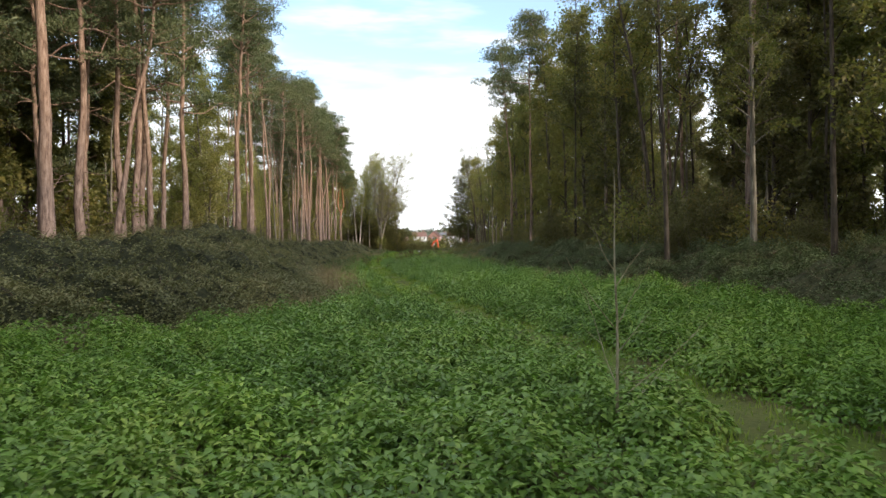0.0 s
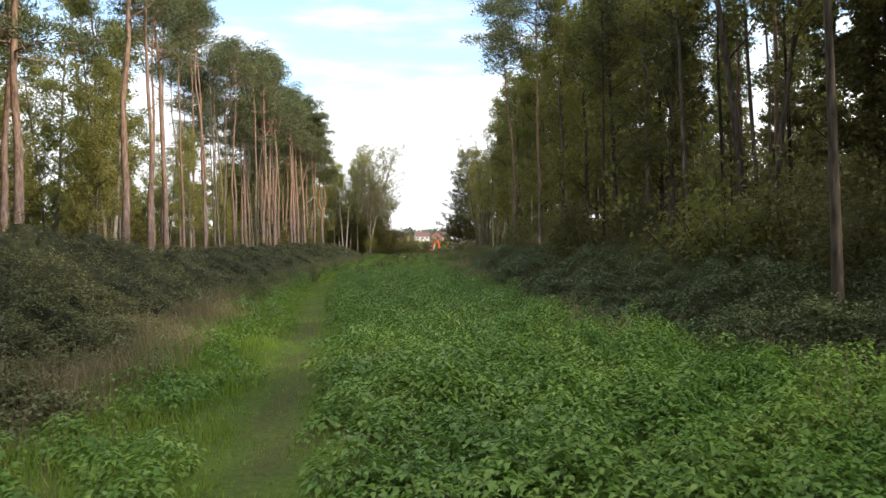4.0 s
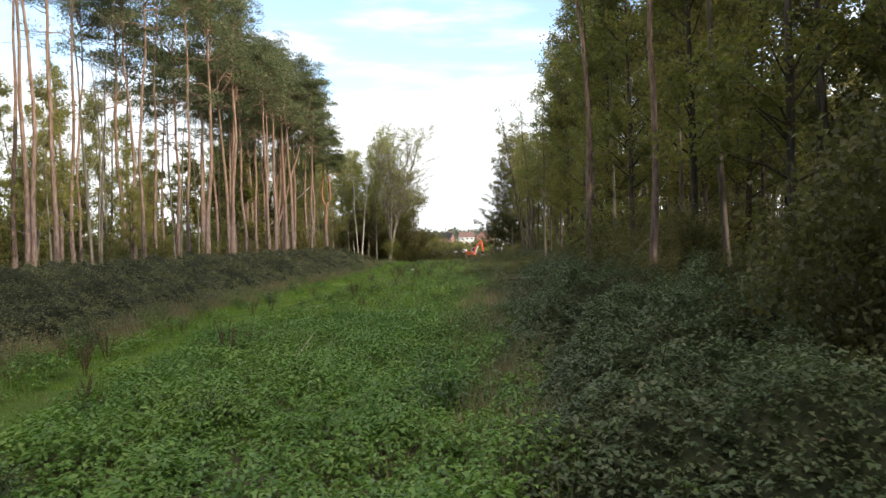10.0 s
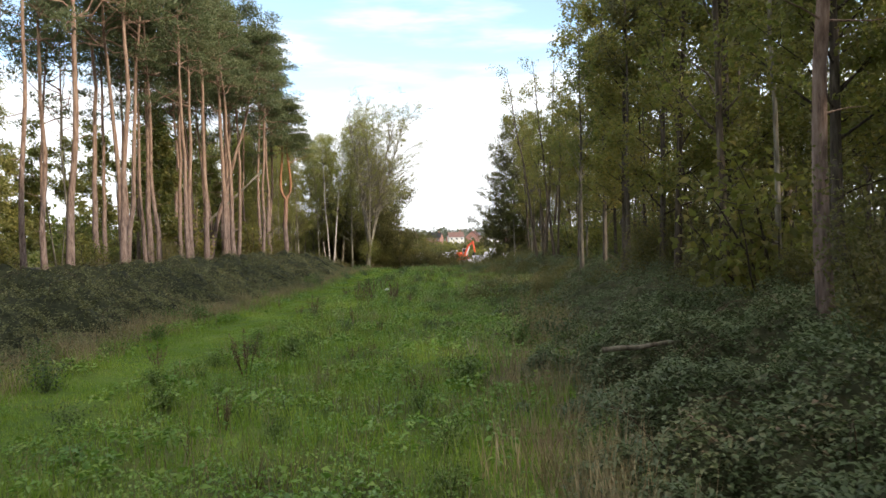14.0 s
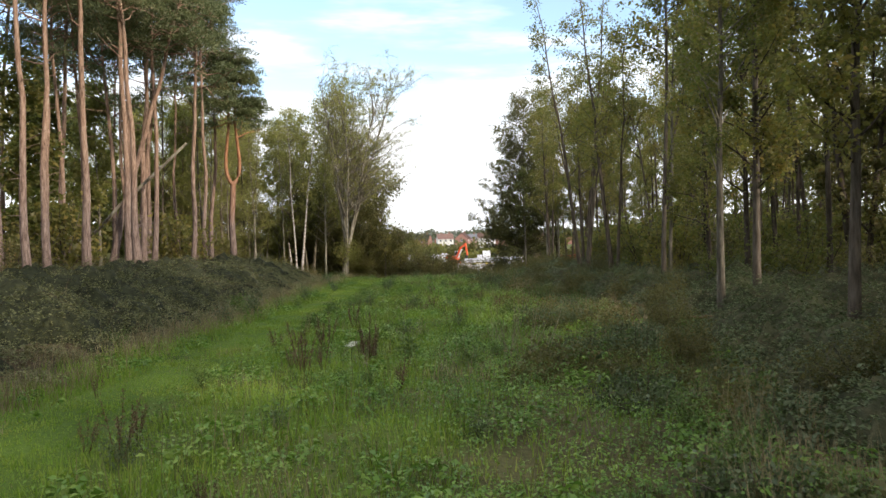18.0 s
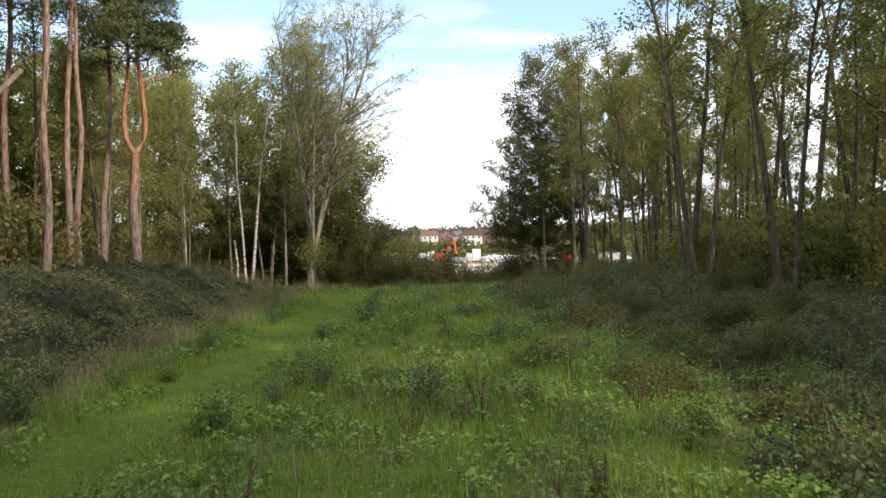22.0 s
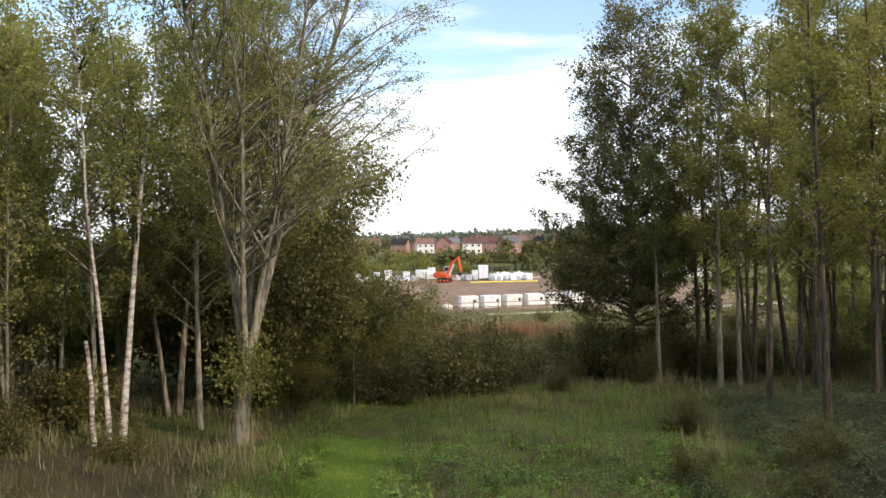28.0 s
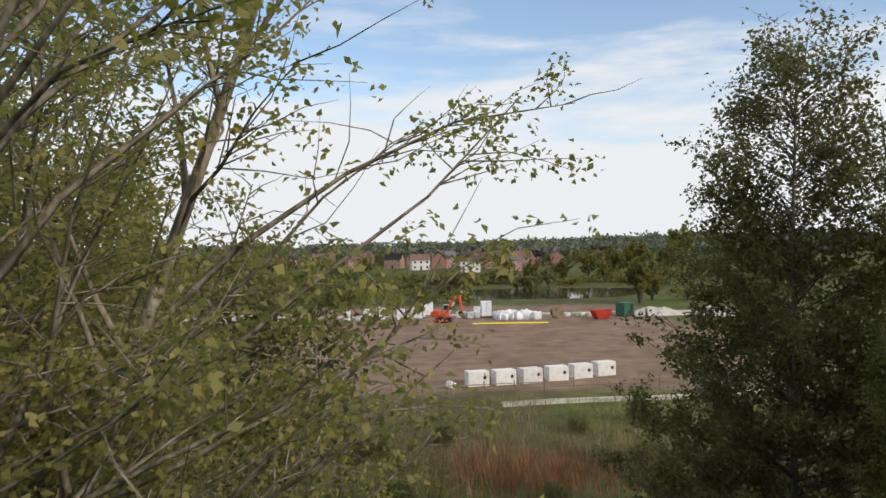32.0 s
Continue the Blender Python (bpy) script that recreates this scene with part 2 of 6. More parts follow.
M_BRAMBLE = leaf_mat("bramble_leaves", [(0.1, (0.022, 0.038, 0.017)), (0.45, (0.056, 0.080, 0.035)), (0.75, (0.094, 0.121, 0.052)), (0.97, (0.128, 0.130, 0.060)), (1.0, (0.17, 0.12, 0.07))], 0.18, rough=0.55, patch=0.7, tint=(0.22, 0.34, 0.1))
# browner autumn brambles, with dappled sun on the bank also lightened into the colour
M_BANK_SUNLIT = leaf_mat("autumn_bramble_leaves", [(0.1, (0.050, 0.058, 0.026)), (0.45, (0.122, 0.130, 0.054)), (0.75, (0.190, 0.188, 0.082)), (0.93, (0.24, 0.20, 0.105)), (1.0, (0.27, 0.19, 0.115))], 0.2, rough=0.58, patch=0.8, tint=(0.34, 0.36, 0.13))
M_GRASS = leaf_mat("grass_blades", [(0.15, (0.060, 0.116, 0.014)), (0.58, (0.150, 0.250, 0.026)), (0.88, (0.25, 0.32, 0.045)), (1.0, (0.36, 0.35, 0.10))], 0.28, patch=0.75, tint=(0.35, 0.6, 0.08))
M_TURF = leaf_mat("short_turf", [(0.15, (0.090, 0.135, 0.018)), (0.55, (0.205, 0.265, 0.032)), (0.85, (0.30, 0.335, 0.058)), (1.0, (0.38, 0.36, 0.12))], 0.28, patch=0.75, tint=(0.38, 0.6, 0.08))
M_ROUGH = leaf_mat("rough_blades", [(0.1, (0.050, 0.055, 0.018)), (0.5, (0.115, 0.112, 0.040)), (0.8, (0.19, 0.165, 0.075)), (1.0, (0.28, 0.225, 0.12))], 0.2, tint=(0.3, 0.33, 0.1))
M_STRAW = leaf_mat("dry_grass", [(0.1, (0.12, 0.095, 0.048)), (0.5, (0.26, 0.205, 0.112)), (0.85, (0.37, 0.30, 0.175)), (1.0, (0.46, 0.39, 0.25))], 0.2, tint=(0.4, 0.33, 0.15))
M_DEAD = solid_mat("dead_stalk", [(0.3, (0.05, 0.028, 0.018)), (0.55, (0.12, 0.07, 0.04)), (0.75, (0.20, 0.13, 0.08))], 8, bump=0)
# dark sheet colour that stands for the shade inside the thicket
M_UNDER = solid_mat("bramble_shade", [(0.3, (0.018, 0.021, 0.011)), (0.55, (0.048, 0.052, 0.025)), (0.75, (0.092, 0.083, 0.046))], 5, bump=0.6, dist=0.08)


def ground_mat():
    """Soil, grass and litter, mixed by noise; trodden earth along the path."""
    m, nt, bs, out = mat_base("ground")
    N, L = nt.nodes, nt.links
    co = N.new("ShaderNodeTexCoord")
    n1, n2 = N.new("ShaderNodeTexNoise"), N.new("ShaderNodeTexNoise")
    n1.inputs["Scale"].default_value, n1.inputs["Detail"].default_value = 0.35, 8
    n2.inputs["Scale"].default_value, n2.inputs["Detail"].default_value = 14, 6
    for n in (n1, n2):
        L.new(co.outputs["Object"], n.inputs["Vector"])
    att = N.new("ShaderNodeAttribute")
    att.attribute_name = "cover"
    sp = N.new("ShaderNodeSeparateColor")
    L.new(att.outputs["Color"], sp.inputs[0])
    litter = ramp_node(nt, [(0.3, (0.03, 0.022, 0.014)), (0.5, (0.075, 0.055, 0.034)), (0.72, (0.14, 0.10, 0.06))])
    green = ramp_node(nt, [(0.3, (0.034, 0.060, 0.009)), (0.5, (0.078, 0.130, 0.017)), (0.72, (0.145, 0.19, 0.034))])
    earth = ramp_node(nt, [(0.3, (0.040, 0.030, 0.018)), (0.5, (0.075, 0.057, 0.034)), (0.72, (0.125, 0.098, 0.060))])
    clay = ramp_node(nt, [(0.3, (0.115, 0.072, 0.050)), (0.48, (0.20, 0.132, 0.096)), (0.7, (0.31, 0.225, 0.175))])
    mid = N.new("ShaderNodeMath")
    mid.operation = "MULTIPLY_ADD"
    mid.inputs[1].default_value = 0.5
    half = N.new("ShaderNodeMath")
    half.operation = "MULTIPLY"
    half.inputs[1].default_value = 0.5
    L.new(n1.outputs["Fac"], half.inputs[0])
    L.new(n2.outputs["Fac"], mid.inputs[0])
    L.new(half.outputs[0], mid.inputs[2])
    for r in (litter, green, earth, clay):
        L.new(mid.outputs[0], r.inputs[0])
    a, b = N.new("ShaderNodeMix"), N.new("ShaderNodeMix")
    a.data_type = b.data_type = "RGBA"
    L.new(sp.outputs["Red"], a.inputs["Factor"])
    L.new(litter.outputs[0], a.inputs["A"])
    L.new(green.outputs[0], a.inputs["B"])
    L.new(sp.outputs["Green"], b.inputs["Factor"])
    L.new(a.outputs["Result"], b.inputs["A"])
    L.new(earth.outputs[0], b.inputs["B"])
    c = N.new("ShaderNodeMix")
    c.data_type = "RGBA"
    L.new(sp.outputs["Blue"], c.inputs["Factor"])
    L.new(b.outputs["Result"], c.inputs["A"])
    L.new(clay.outputs[0], c.inputs["B"])
    L.new(c.outputs["Result"], bs.inputs["Base Color"])
    bs.inputs["Roughness"].default_value = 0.95
    bs.inputs["Specular IOR Level"].default_value = 0.15
    bp = N.new("ShaderNodeBump")
    bp.inputs["Strength"].default_value, bp.inputs["Distance"].default_value = 0.7, 0.06
    L.new(n2.outputs["Fac"], bp.inputs["Height"])
    L.new(bp.outputs[0], bs.inputs["Normal"])
    return m


M_GROUND = ground_mat()


# ---------------------------------------------------------------- mesh helpers
def mesh_from(name, verts, faces, mats, smooth=False):
    """verts (n, 3); faces: a list of (index array of m x k, material slot)."""
    me = bpy.data.meshes.new(name)
    verts = np.asarray(verts, dtype=np.float32)
    me.vertices.add(len(verts))
    me.vertices.foreach_set("co", verts.ravel())
    faces = [(np.asarray(f, dtype=np.int32), s) for f, s in faces if len(f)]
    loops = np.concatenate([f.ravel() for f, s in faces])
    me.loops.add(len(loops))
    me.loops.foreach_set("vertex_index", loops)
    sizes = np.concatenate([np.full(len(f), f.shape[1], dtype=np.int32) for f, s in faces])
    slots = np.concatenate([np.full(len(f), s, dtype=np.int32) for f, s in faces])
    me.polygons.add(len(sizes))
    me.polygons.foreach_set("loop_start", np.concatenate([[0], np.cumsum(sizes)[:-1]]).astype(np.int32))
    me.polygons.foreach_set("material_index", slots)
    if smooth:
        me.polygons.foreach_set("use_smooth", np.ones(len(sizes), dtype=bool))
    for m in mats:
        me.materials.append(m)
    me.update(calc_edges=True)
    return me


def put(name, me, parent=None, label="", m=None):
    ob = new(name, me)
    if parent is not None:
        ob.parent = parent
    if m is not None:
        ob.matrix_basis = m
    if label:
        tagged(ob, label)
    return ob


class Tubes:
    """Tapered, bending round limbs gathered into one mesh."""

    def __init__(self):
        self.v, self.f, self.n = [], [], 0

    def add(self, pts, radii, sides=5):
        pts, radii = np.asarray(pts, float), np.asarray(radii, float)
        n = len(pts)
        tan = np.gradient(pts, axis=0)
        tan /= np.linalg.norm(tan, axis=1)[:, None] + 1e-9
        ref = np.where(np.abs(tan[:, 2:3]) < 0.9, np.array([[0, 0, 1.0]]), np.array([[1.0, 0, 0]]))
        u = np.cross(tan, ref)
        u /= np.linalg.norm(u, axis=1)[:, None] + 1e-9
        w = np.cross(tan, u)
        a = np.arange(sides) * 2 * math.pi / sides
        ring = pts[:, None] + radii[:, None, None] * (np.cos(a)[None, :, None] * u[:, None] + np.sin(a)[None, :, None] * w[:, None])
        i, j = np.meshgrid(np.arange(n - 1), np.arange(sides), indexing="ij")
        k = (j + 1) % sides
        q = np.stack([i * sides + j, i * sides + k, (i + 1) * sides + k, (i + 1) * sides + j], -1).reshape(-1, 4)
        self.v.append(ring.reshape(-1, 3))
        self.f.append(q + self.n)
        self.n += n * sides

    def mesh(self, name, mat):
        return mesh_from(name, np.concatenate(self.v), [(np.concatenate(self.f), 0)], [mat], smooth=True)


def unit(a):
    return a / (np.linalg.norm(a, axis=-1, keepdims=True) + 1e-9)


def leaf_arrays(c, along, length, width, rng, flat=0.5, fold=0.25):
    """Folded lance-shaped leaves at c, pointing along; flat: how level they lie."""
    n = len(c)
    along = unit(along)
    up = rng.normal(size=(n, 3)) * (1 - flat) + np.array([0, 0, 1.0]) * flat
    side = unit(np.cross(along, up))
    nor = np.cross(side, along)
    length, width = np.broadcast_to(length, n)[:, None], np.broadcast_to(width, n)[:, None]
    mid = c + along * length * 0.42
    v = np.stack([c, mid + side * width * 0.5 + nor * width * fold, c + along * length - nor * length * 0.12, mid - side * width * 0.5 + nor * width * fold], 1)
    return v.reshape(-1, 3), np.arange(n * 4).reshape(n, 4)


def leaf_mesh(name, c, along, length, width, mat, rng, flat=0.5, fold=0.25):
    v, f = leaf_arrays(c, along, length, width, rng, flat, fold)
    return mesh_from(name, v, [(f, 0)], [mat])


def smooth01(a, b, x):
    t = np.clip((np.asarray(x, float) - a) / (b - a), 0, 1)
    return t * t * (3 - 2 * t)


def wave(x, y, s, seed=0.0):
    """A soft, uneven field of about -1 to 1 with features of s metres."""
    k = 2 * math.pi / s
    return (np.sin(k * (x + 0.37 * y) + 1.3 + seed) * np.sin(k * (0.81 * y - 0.23 * x) + 0.4 * seed)
            + 0.6 * np.sin(k * 2.13 * (x * 0.6 - y * 0.7) + 2.1 * seed) * np.sin(k * 1.77 * (x * 0.8 + 0.5 * y) + 0.7)
            + 0.4 * np.sin(k * 4.3 * (x * 0.9 + y * 0.31) + seed) * np.sin(k * 3.9 * (y * 0.95 - x * 0.2) + 1.9 * seed)) / 1.5


# ---------------------------------------------------------------- the lie of the land
PATH_Y = [-60, 0, 5, 10, 12.4, 15.3, 17.2, 20, 25.7, 33.8, 48, 60, 80, 100, 122, 140, 160]
PATH_X = [9, 4.0, 3.2, 2.15, 1.75, 1.1, 0.7, 0.1, -0.75, -1.75, -3.8, -4.8, -5.2, -5.2, -5.4, -6.0, -4.5]
LEFT_Y = [-60, 0, 5, 10, 16, 22, 29, 45, 60, 80, 95, 120, 140, 160]
LEFT_X = [-9, -4.8, -4.0, -4.3, -4.0, -2.6, -3.9, -5.9, -7.0, -7.6, -7.2, -8.2, -10, -12]
RIGHT_Y = [-60, 0, 20, 30, 36, 45, 60, 70, 75, 80, 90, 100, 115, 130, 140, 160]
RIGHT_X = [10, 9.2, 8.2, 5.5, 4.7, 3.7, 3.2, 3.6, 4.8, 4.2, 6.0, 5.4, 3.9, 4.4, 6.0, 8]


def path_x(y):
    return np.interp(y, PATH_Y, PATH_X)


def left_x(y):
    return np.interp(y, LEFT_Y, LEFT_X)


def right_x(y):
    return np.interp(y, RIGHT_Y, RIGHT_X)


def land(x, y):
    """Height of the bare ground."""
    x, y = np.asarray(x, float), np.asarray(y, float)
    z = -0.15 + 0.006 * np.clip(y, -20, 130)
    wood = 1 - smooth01(126, 142, y)
    z = z + 1.25 * smooth01(0.0, 7.0, left_x(y) - x) * wood
    z = z + 0.45 * smooth01(0.5, 6.0, x - right_x(y)) * (1 - smooth01(135, 155, y))
    z = z + 0.07 * wave(x, y, 7.0) * (np.abs(y) < 400)
    low = smooth01(120, 195, y)
    z = z * (1 - low) + np.interp(y, [118, 128, 134, 142, 150, 160, 180, 196], [0, -0.05, -0.3, -0.6, -0.9, -1.25, -1.75, -2.0]) * np.where(y < 196, 1, 1)
    far = smooth01(430, 1100, y)
    z = z + 7 * far + 4.5 * smooth01(400, 480, y) + 8 * smooth01(500, 900, y) * np.exp(-((x - 330) / 190) ** 2)
    return z


def bank_x(y):
    """Where the brambles of the pine bank begin; nettles climb the bank's foot at the start of the ride."""
    return left_x(y) - 3.4 * (1 - smooth01(8, 17, y))


def dull_side(x, y):
    """1 where brambles and herbs crowd out the grass on the shaded side of the ride."""
    return smooth01(-3.6, -0.8, x - right_x(y) + 1.2 * wave(x, y, 5.0, 7.0)) * smooth01(64, 74, y) * (1 - smooth01(124, 130, y))


def nettle_amount(x, y):
    """1 in the nettle beds, 0 elsewhere."""
    inside = smooth01(-0.4, 0.6, x - bank_x(y)) * smooth01(-0.8, 0.5, right_x(y) - x)
    off_path = smooth01(0.5, 0.95, np.abs(x - path_x(y)) + 0.25 * wave(x, y, 2.2, 1.0))
    fade = 1 - (0.42 + 0.4 * smooth01(-0.4, 0.3, wave(x, y, 5.0, 8.0))) * smooth01(52, 66, y + 4 * wave(x, y, 6.0, 2.0))
    fade = fade * (1 - 0.8 * smooth01(16, 22, y) * smooth01(0.0, 0.5, path_x(y) - x))
    right_bed = 0.85 * smooth01(70, 76, y) * (1 - smooth01(118, 124, y)) * np.maximum(smooth01(-3.2, 0.2, x - right_x(y) + 1.6 * wave(x, y, 6.0, 5.0)), smooth01(-1.0, 0.8, x + 1.2 * wave(x, y, 5.0, 5.0)) * (1 - smooth01(92, 97, y)))
    end_bed = 0.95 * smooth01(-0.5, 0.1, wave(x, y, 6.0, 4.0)) * smooth01(119, 123, y) * (1 - smooth01(139, 143, y)) * smooth01(-4.5, -3, x)
    return np.clip(inside * off_path * np.maximum(np.maximum(fade, right_bed), end_bed), 0, 1)


def grid_axis(*spans):
    """Spans of (from, to, step) joined into one rising axis."""
    return np.unique(np.round(np.concatenate([np.arange(a, b, s) for a, b, s in spans]), 3))


gx = grid_axis((-3000, -400, 200), (-400, -60, 20), (-60, -24, 3), (-24, 22, 0.5), (22, 60, 3), (60, 400, 20), (400, 3001, 200))
gy = grid_axis((-1500, -100, 200), (-100, -20, 8), (-20, 165, 0.5), (165, 240, 2.5), (240, 500, 10), (500, 1200, 40), (1200, 4001, 280))
X, Y = np.meshgrid(gx, gy, indexing="ij")
Z = land(X, Y)
i, j = np.meshgrid(np.arange(len(gx) - 1), np.arange(len(gy) - 1), indexing="ij")
w = len(gy)
quads = np.stack([i * w + j, (i + 1) * w + j, (i + 1) * w + j + 1, i * w + j + 1], -1).reshape(-1, 4)
me = mesh_from("ground", np.stack([X, Y, Z], -1).reshape(-1, 3), [(quads, 0)], [M_GROUND], smooth=True)
# cover: how much grass grows, and where the earth is bare
d_path = np.abs(X - path_x(Y))
grass = smooth01(-1.5, 0.8, X - left_x(Y)) * smooth01(-1.2, 1.0, right_x(Y) - X)
grass = grass * (1 - 0.6 * smooth01(120, 128, Y) * smooth01(0.9, 2.2, d_path))
grass = np.where(Y > 140, np.minimum(0.35 + 0.25 * wave(X, Y, 11.0), 0.8), grass)
grass = np.where((Y > 170) | (np.abs(X) > 60), 0.4 + 0.3 * wave(X, Y, 60), grass)
grass = grass * (1 - 0.85 * nettle_amount(X, Y)) * (1 - 0.6 * dull_side(X, Y))
site = smooth01(207, 214, Y) * (1 - smooth01(318, 332, Y)) * smooth01(-75, -60, X) * (1 - smooth01(40, 52, X))
bare = 0.7 * np.exp(-(d_path / 0.36) ** 2) * np.clip(0.85 + 0.5 * wave(X, Y, 5.0), 0.2, 1) * (1 - smooth01(34, 58, Y)) + 0.5 * np.exp(-((X - 2.6) / 0.6) ** 2 - ((Y - 4) / 3.0) ** 2)
site = np.clip(site * (0.9 + 0.3 * wave(X, Y, 23.0, 3.0)), 0, 1)
col = me.color_attributes.new("cover", "FLOAT_COLOR", "POINT")
col.data.foreach_set("color", np.stack([np.clip(grass, 0, 1), np.clip(bare, 0, 1), site, bare * 0 + 1], -1).astype(np.float32).ravel())
tagged(put("ground", me), "grassy woodland floor with leaf litter and bare earth", "ground", kind="structure")


def scatter(rng, n, x0, x1, y0, y1):
    return rng.uniform(x0, x1, n), rng.uniform(y0, y1, n)


# ---------------------------------------------------------------- nettles, brambles, grass
def nettle_bed():
    """Domed clumps of drooping leaves with dark gaps between them."""
    rng = np.random.default_rng(11)
    cs, ds, ls = [], [], []
    for n, y0, y1, count, wide, low in ((8200, 0.5, 26, 98, 1.0, 1.0), (9500, 26, 62, 68, 1.0, 1.0), (13000, 62, 143, 44, 1.5, 0.62)):
        x, y = scatter(rng, n, -12, 9.5, y0, y1)
        keep = rng.random(n) < nettle_amount(x, y)
        x, y = x[keep], y[keep]
        tall = np.clip(0.75 + 0.45 * wave(x, y, 3.4, 3.0), 0.35, 1.3) * low
        r, h = rng.uniform(0.17, 0.40, len(x)) * wide, rng.uniform(0.22, 0.78, len(x)) * tall
        m = len(x) * count
        x, y, r, h = (np.repeat(v, count) for v in (x, y, r, h))
        u, a = rng.random(m) ** 0.8, rng.random(m) * 6.28
        out = r * np.sqrt(u) * rng.uniform(0.8, 1.1, m)
        c = np.stack([x + out * np.cos(a), y + out * np.sin(a), land(x, y) + h * (1 - 0.72 * u) - np.abs(rng.normal(size=m)) * 0.05], 1)
        a = a + rng.normal(size=m) * 0.7
        ds.append(np.stack([np.cos(a), np.sin(a), -0.05 - 0.30 * u + 0.16 * rng.normal(size=m)], 1))
        cs.append(c), ls.append(rng.uniform(0.05, 0.105, m) * (1.0 if y0 < 60 else 0.72))
    c, d, ln = np.concatenate(cs), np.concatenate(ds), np.concatenate(ls)
    bed = put("nettle_bed", leaf_mesh("nettle_bed", c, d, ln, ln * 0.60, M_NETTLE, rng, 0.88))
    tagged(bed, "dense bed of fresh green stinging nettles over the clearing", "nettles", kind="stuff")


def bramble_top(x, y, side):
    """Height of the bramble thicket over the ground: humps, low at its edge."""
    inn = (bank_x(y) - x) if side < 0 else (x - right_x(y))
    edge = smooth01(-0.6, 2.6 if side > 0 else 4.2, inn + 0.7 * wave(x, y, 4.0, 5.0))
    tall = 0.85 + 0.5 * wave(x, y, 5.5, 4.0) + 0.3 * wave(x, y, 2.1, 6.0)
    if side < 0:
        tall = tall + 0.9 * np.exp(-((x + 11.5) / 3.0) ** 2 - ((y - 38) / 8.0) ** 2)
        tall = (tall - 0.18) * (1 - 0.6 * smooth01(-13, -20, x)) * (1 - smooth01(126, 134, y))
    else:
        tall = tall * (1 - 0.35 * smooth01(12, 20, x)) * (1 - 0.12 * smooth01(96, 108, y)) * (1 - 0.6 * smooth01(128, 146, y)) + 0.12
    return np.clip(edge * tall, 0, 3)


M_CANE = solid_mat("bramble_cane", [(0.3, (0.08, 0.05, 0.035)), (0.55, (0.17, 0.125, 0.09)), (0.75, (0.30, 0.25, 0.19))], 6, bump=0)


def bramble_bank(side, x0, x1, y0, y1, n, seed, label, foliage, dense=(30, 31, 0)):
    rng = np.random.default_rng(seed)
    ax, ay = np.arange(x0, x1, 0.3), np.arange(y0, y1, 0.3)
    gxx, gyy = np.meshgrid(ax, ay, indexing="ij")
    top = bramble_top(gxx, gyy, side)
    # a closed sheet just below the leaves, painted as the thicket's inner shade
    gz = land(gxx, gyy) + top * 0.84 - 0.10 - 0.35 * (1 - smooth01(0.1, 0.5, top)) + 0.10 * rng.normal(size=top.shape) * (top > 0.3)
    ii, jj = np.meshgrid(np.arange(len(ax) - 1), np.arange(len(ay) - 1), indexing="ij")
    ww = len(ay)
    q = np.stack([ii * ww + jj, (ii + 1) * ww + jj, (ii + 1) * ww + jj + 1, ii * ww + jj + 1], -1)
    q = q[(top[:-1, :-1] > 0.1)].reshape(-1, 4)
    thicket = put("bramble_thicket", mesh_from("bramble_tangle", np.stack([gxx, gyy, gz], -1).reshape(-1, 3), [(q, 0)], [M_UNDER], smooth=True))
    tagged(thicket, label, "brambles", kind="stuff")
    y = np.concatenate([rng.uniform(y0, y1, n), rng.uniform(dense[0], dense[1], dense[2])])
    n = len(y)
    deep = np.where(rng.random(n) < 0.25, rng.uniform(-0.5, 11, n), np.abs(rng.normal(size=n)) * 3.3 - 0.7)
    x = np.where(side < 0, bank_x(y) - deep, right_x(y) + deep)
    t = bramble_top(x, y, side)
    keep = (t > 0.06) & (x > x0) & (x < x1)
    x, y, t = x[keep], y[keep], t[keep]
    z = land(x, y) + t - np.abs(rng.normal(size=len(x))) * 0.16 + 0.05
    m = len(x)
    c = np.repeat(np.stack([x, y, z], 1), 3, 0) + rng.normal(size=(m * 3, 3)) * 0.035
    a = rng.random(m * 3) * 6.28
    d = np.stack([np.cos(a), np.sin(a), -0.1 + 0.24 * rng.normal(size=m * 3)], 1)
    ln = rng.uniform(0.05, 0.10, m * 3)
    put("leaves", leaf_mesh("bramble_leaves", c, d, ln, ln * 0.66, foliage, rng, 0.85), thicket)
    canes = Tubes()
    for _ in range(1700):
        px, py = rng.uniform(x0, x1), rng.uniform(y0, y1)
        tt = float(bramble_top(px, py, side))
        if tt < 0.3:
            continue
        ang, ln1 = rng.random() * 6.28, rng.uniform(0.6, 1.6)
        s = np.linspace(0, 1, 5)
        pts = np.stack([px + np.cos(ang) * ln1 * s, py + np.sin(ang) * ln1 * s, float(land(px, py)) + tt - 0.15 + 0.45 * np.sin(s * 2.6)], 1)
        canes.add(pts, 0.006 * (1.2 - s), 3)
    put("canes", canes.mesh("bramble_canes", M_CANE), thicket)


def grass_amount(x, y):
    inside = smooth01(-1.2, 0.3, x - left_x(y)) * smooth01(-1.2, 0.3, right_x(y) - x)
    rut = 1 - (0.88 - 0.3 * smooth01(18, 40, y)) * np.exp(-((x - path_x(y)) / 0.36) ** 2) * (1 - smooth01(40, 62, y))
    inside = inside * (1 - 0.6 * smooth01(120, 128, y) * smooth01(0.8, 1.8, np.abs(x - path_x(y)) + 0.4 * wave(x, y, 3.0)))
    return np.where(y > 140, 0.4, inside) * (1 - 0.8 * nettle_amount(x, y)) * (1 - 0.55 * dull_side(x, y)) * rut


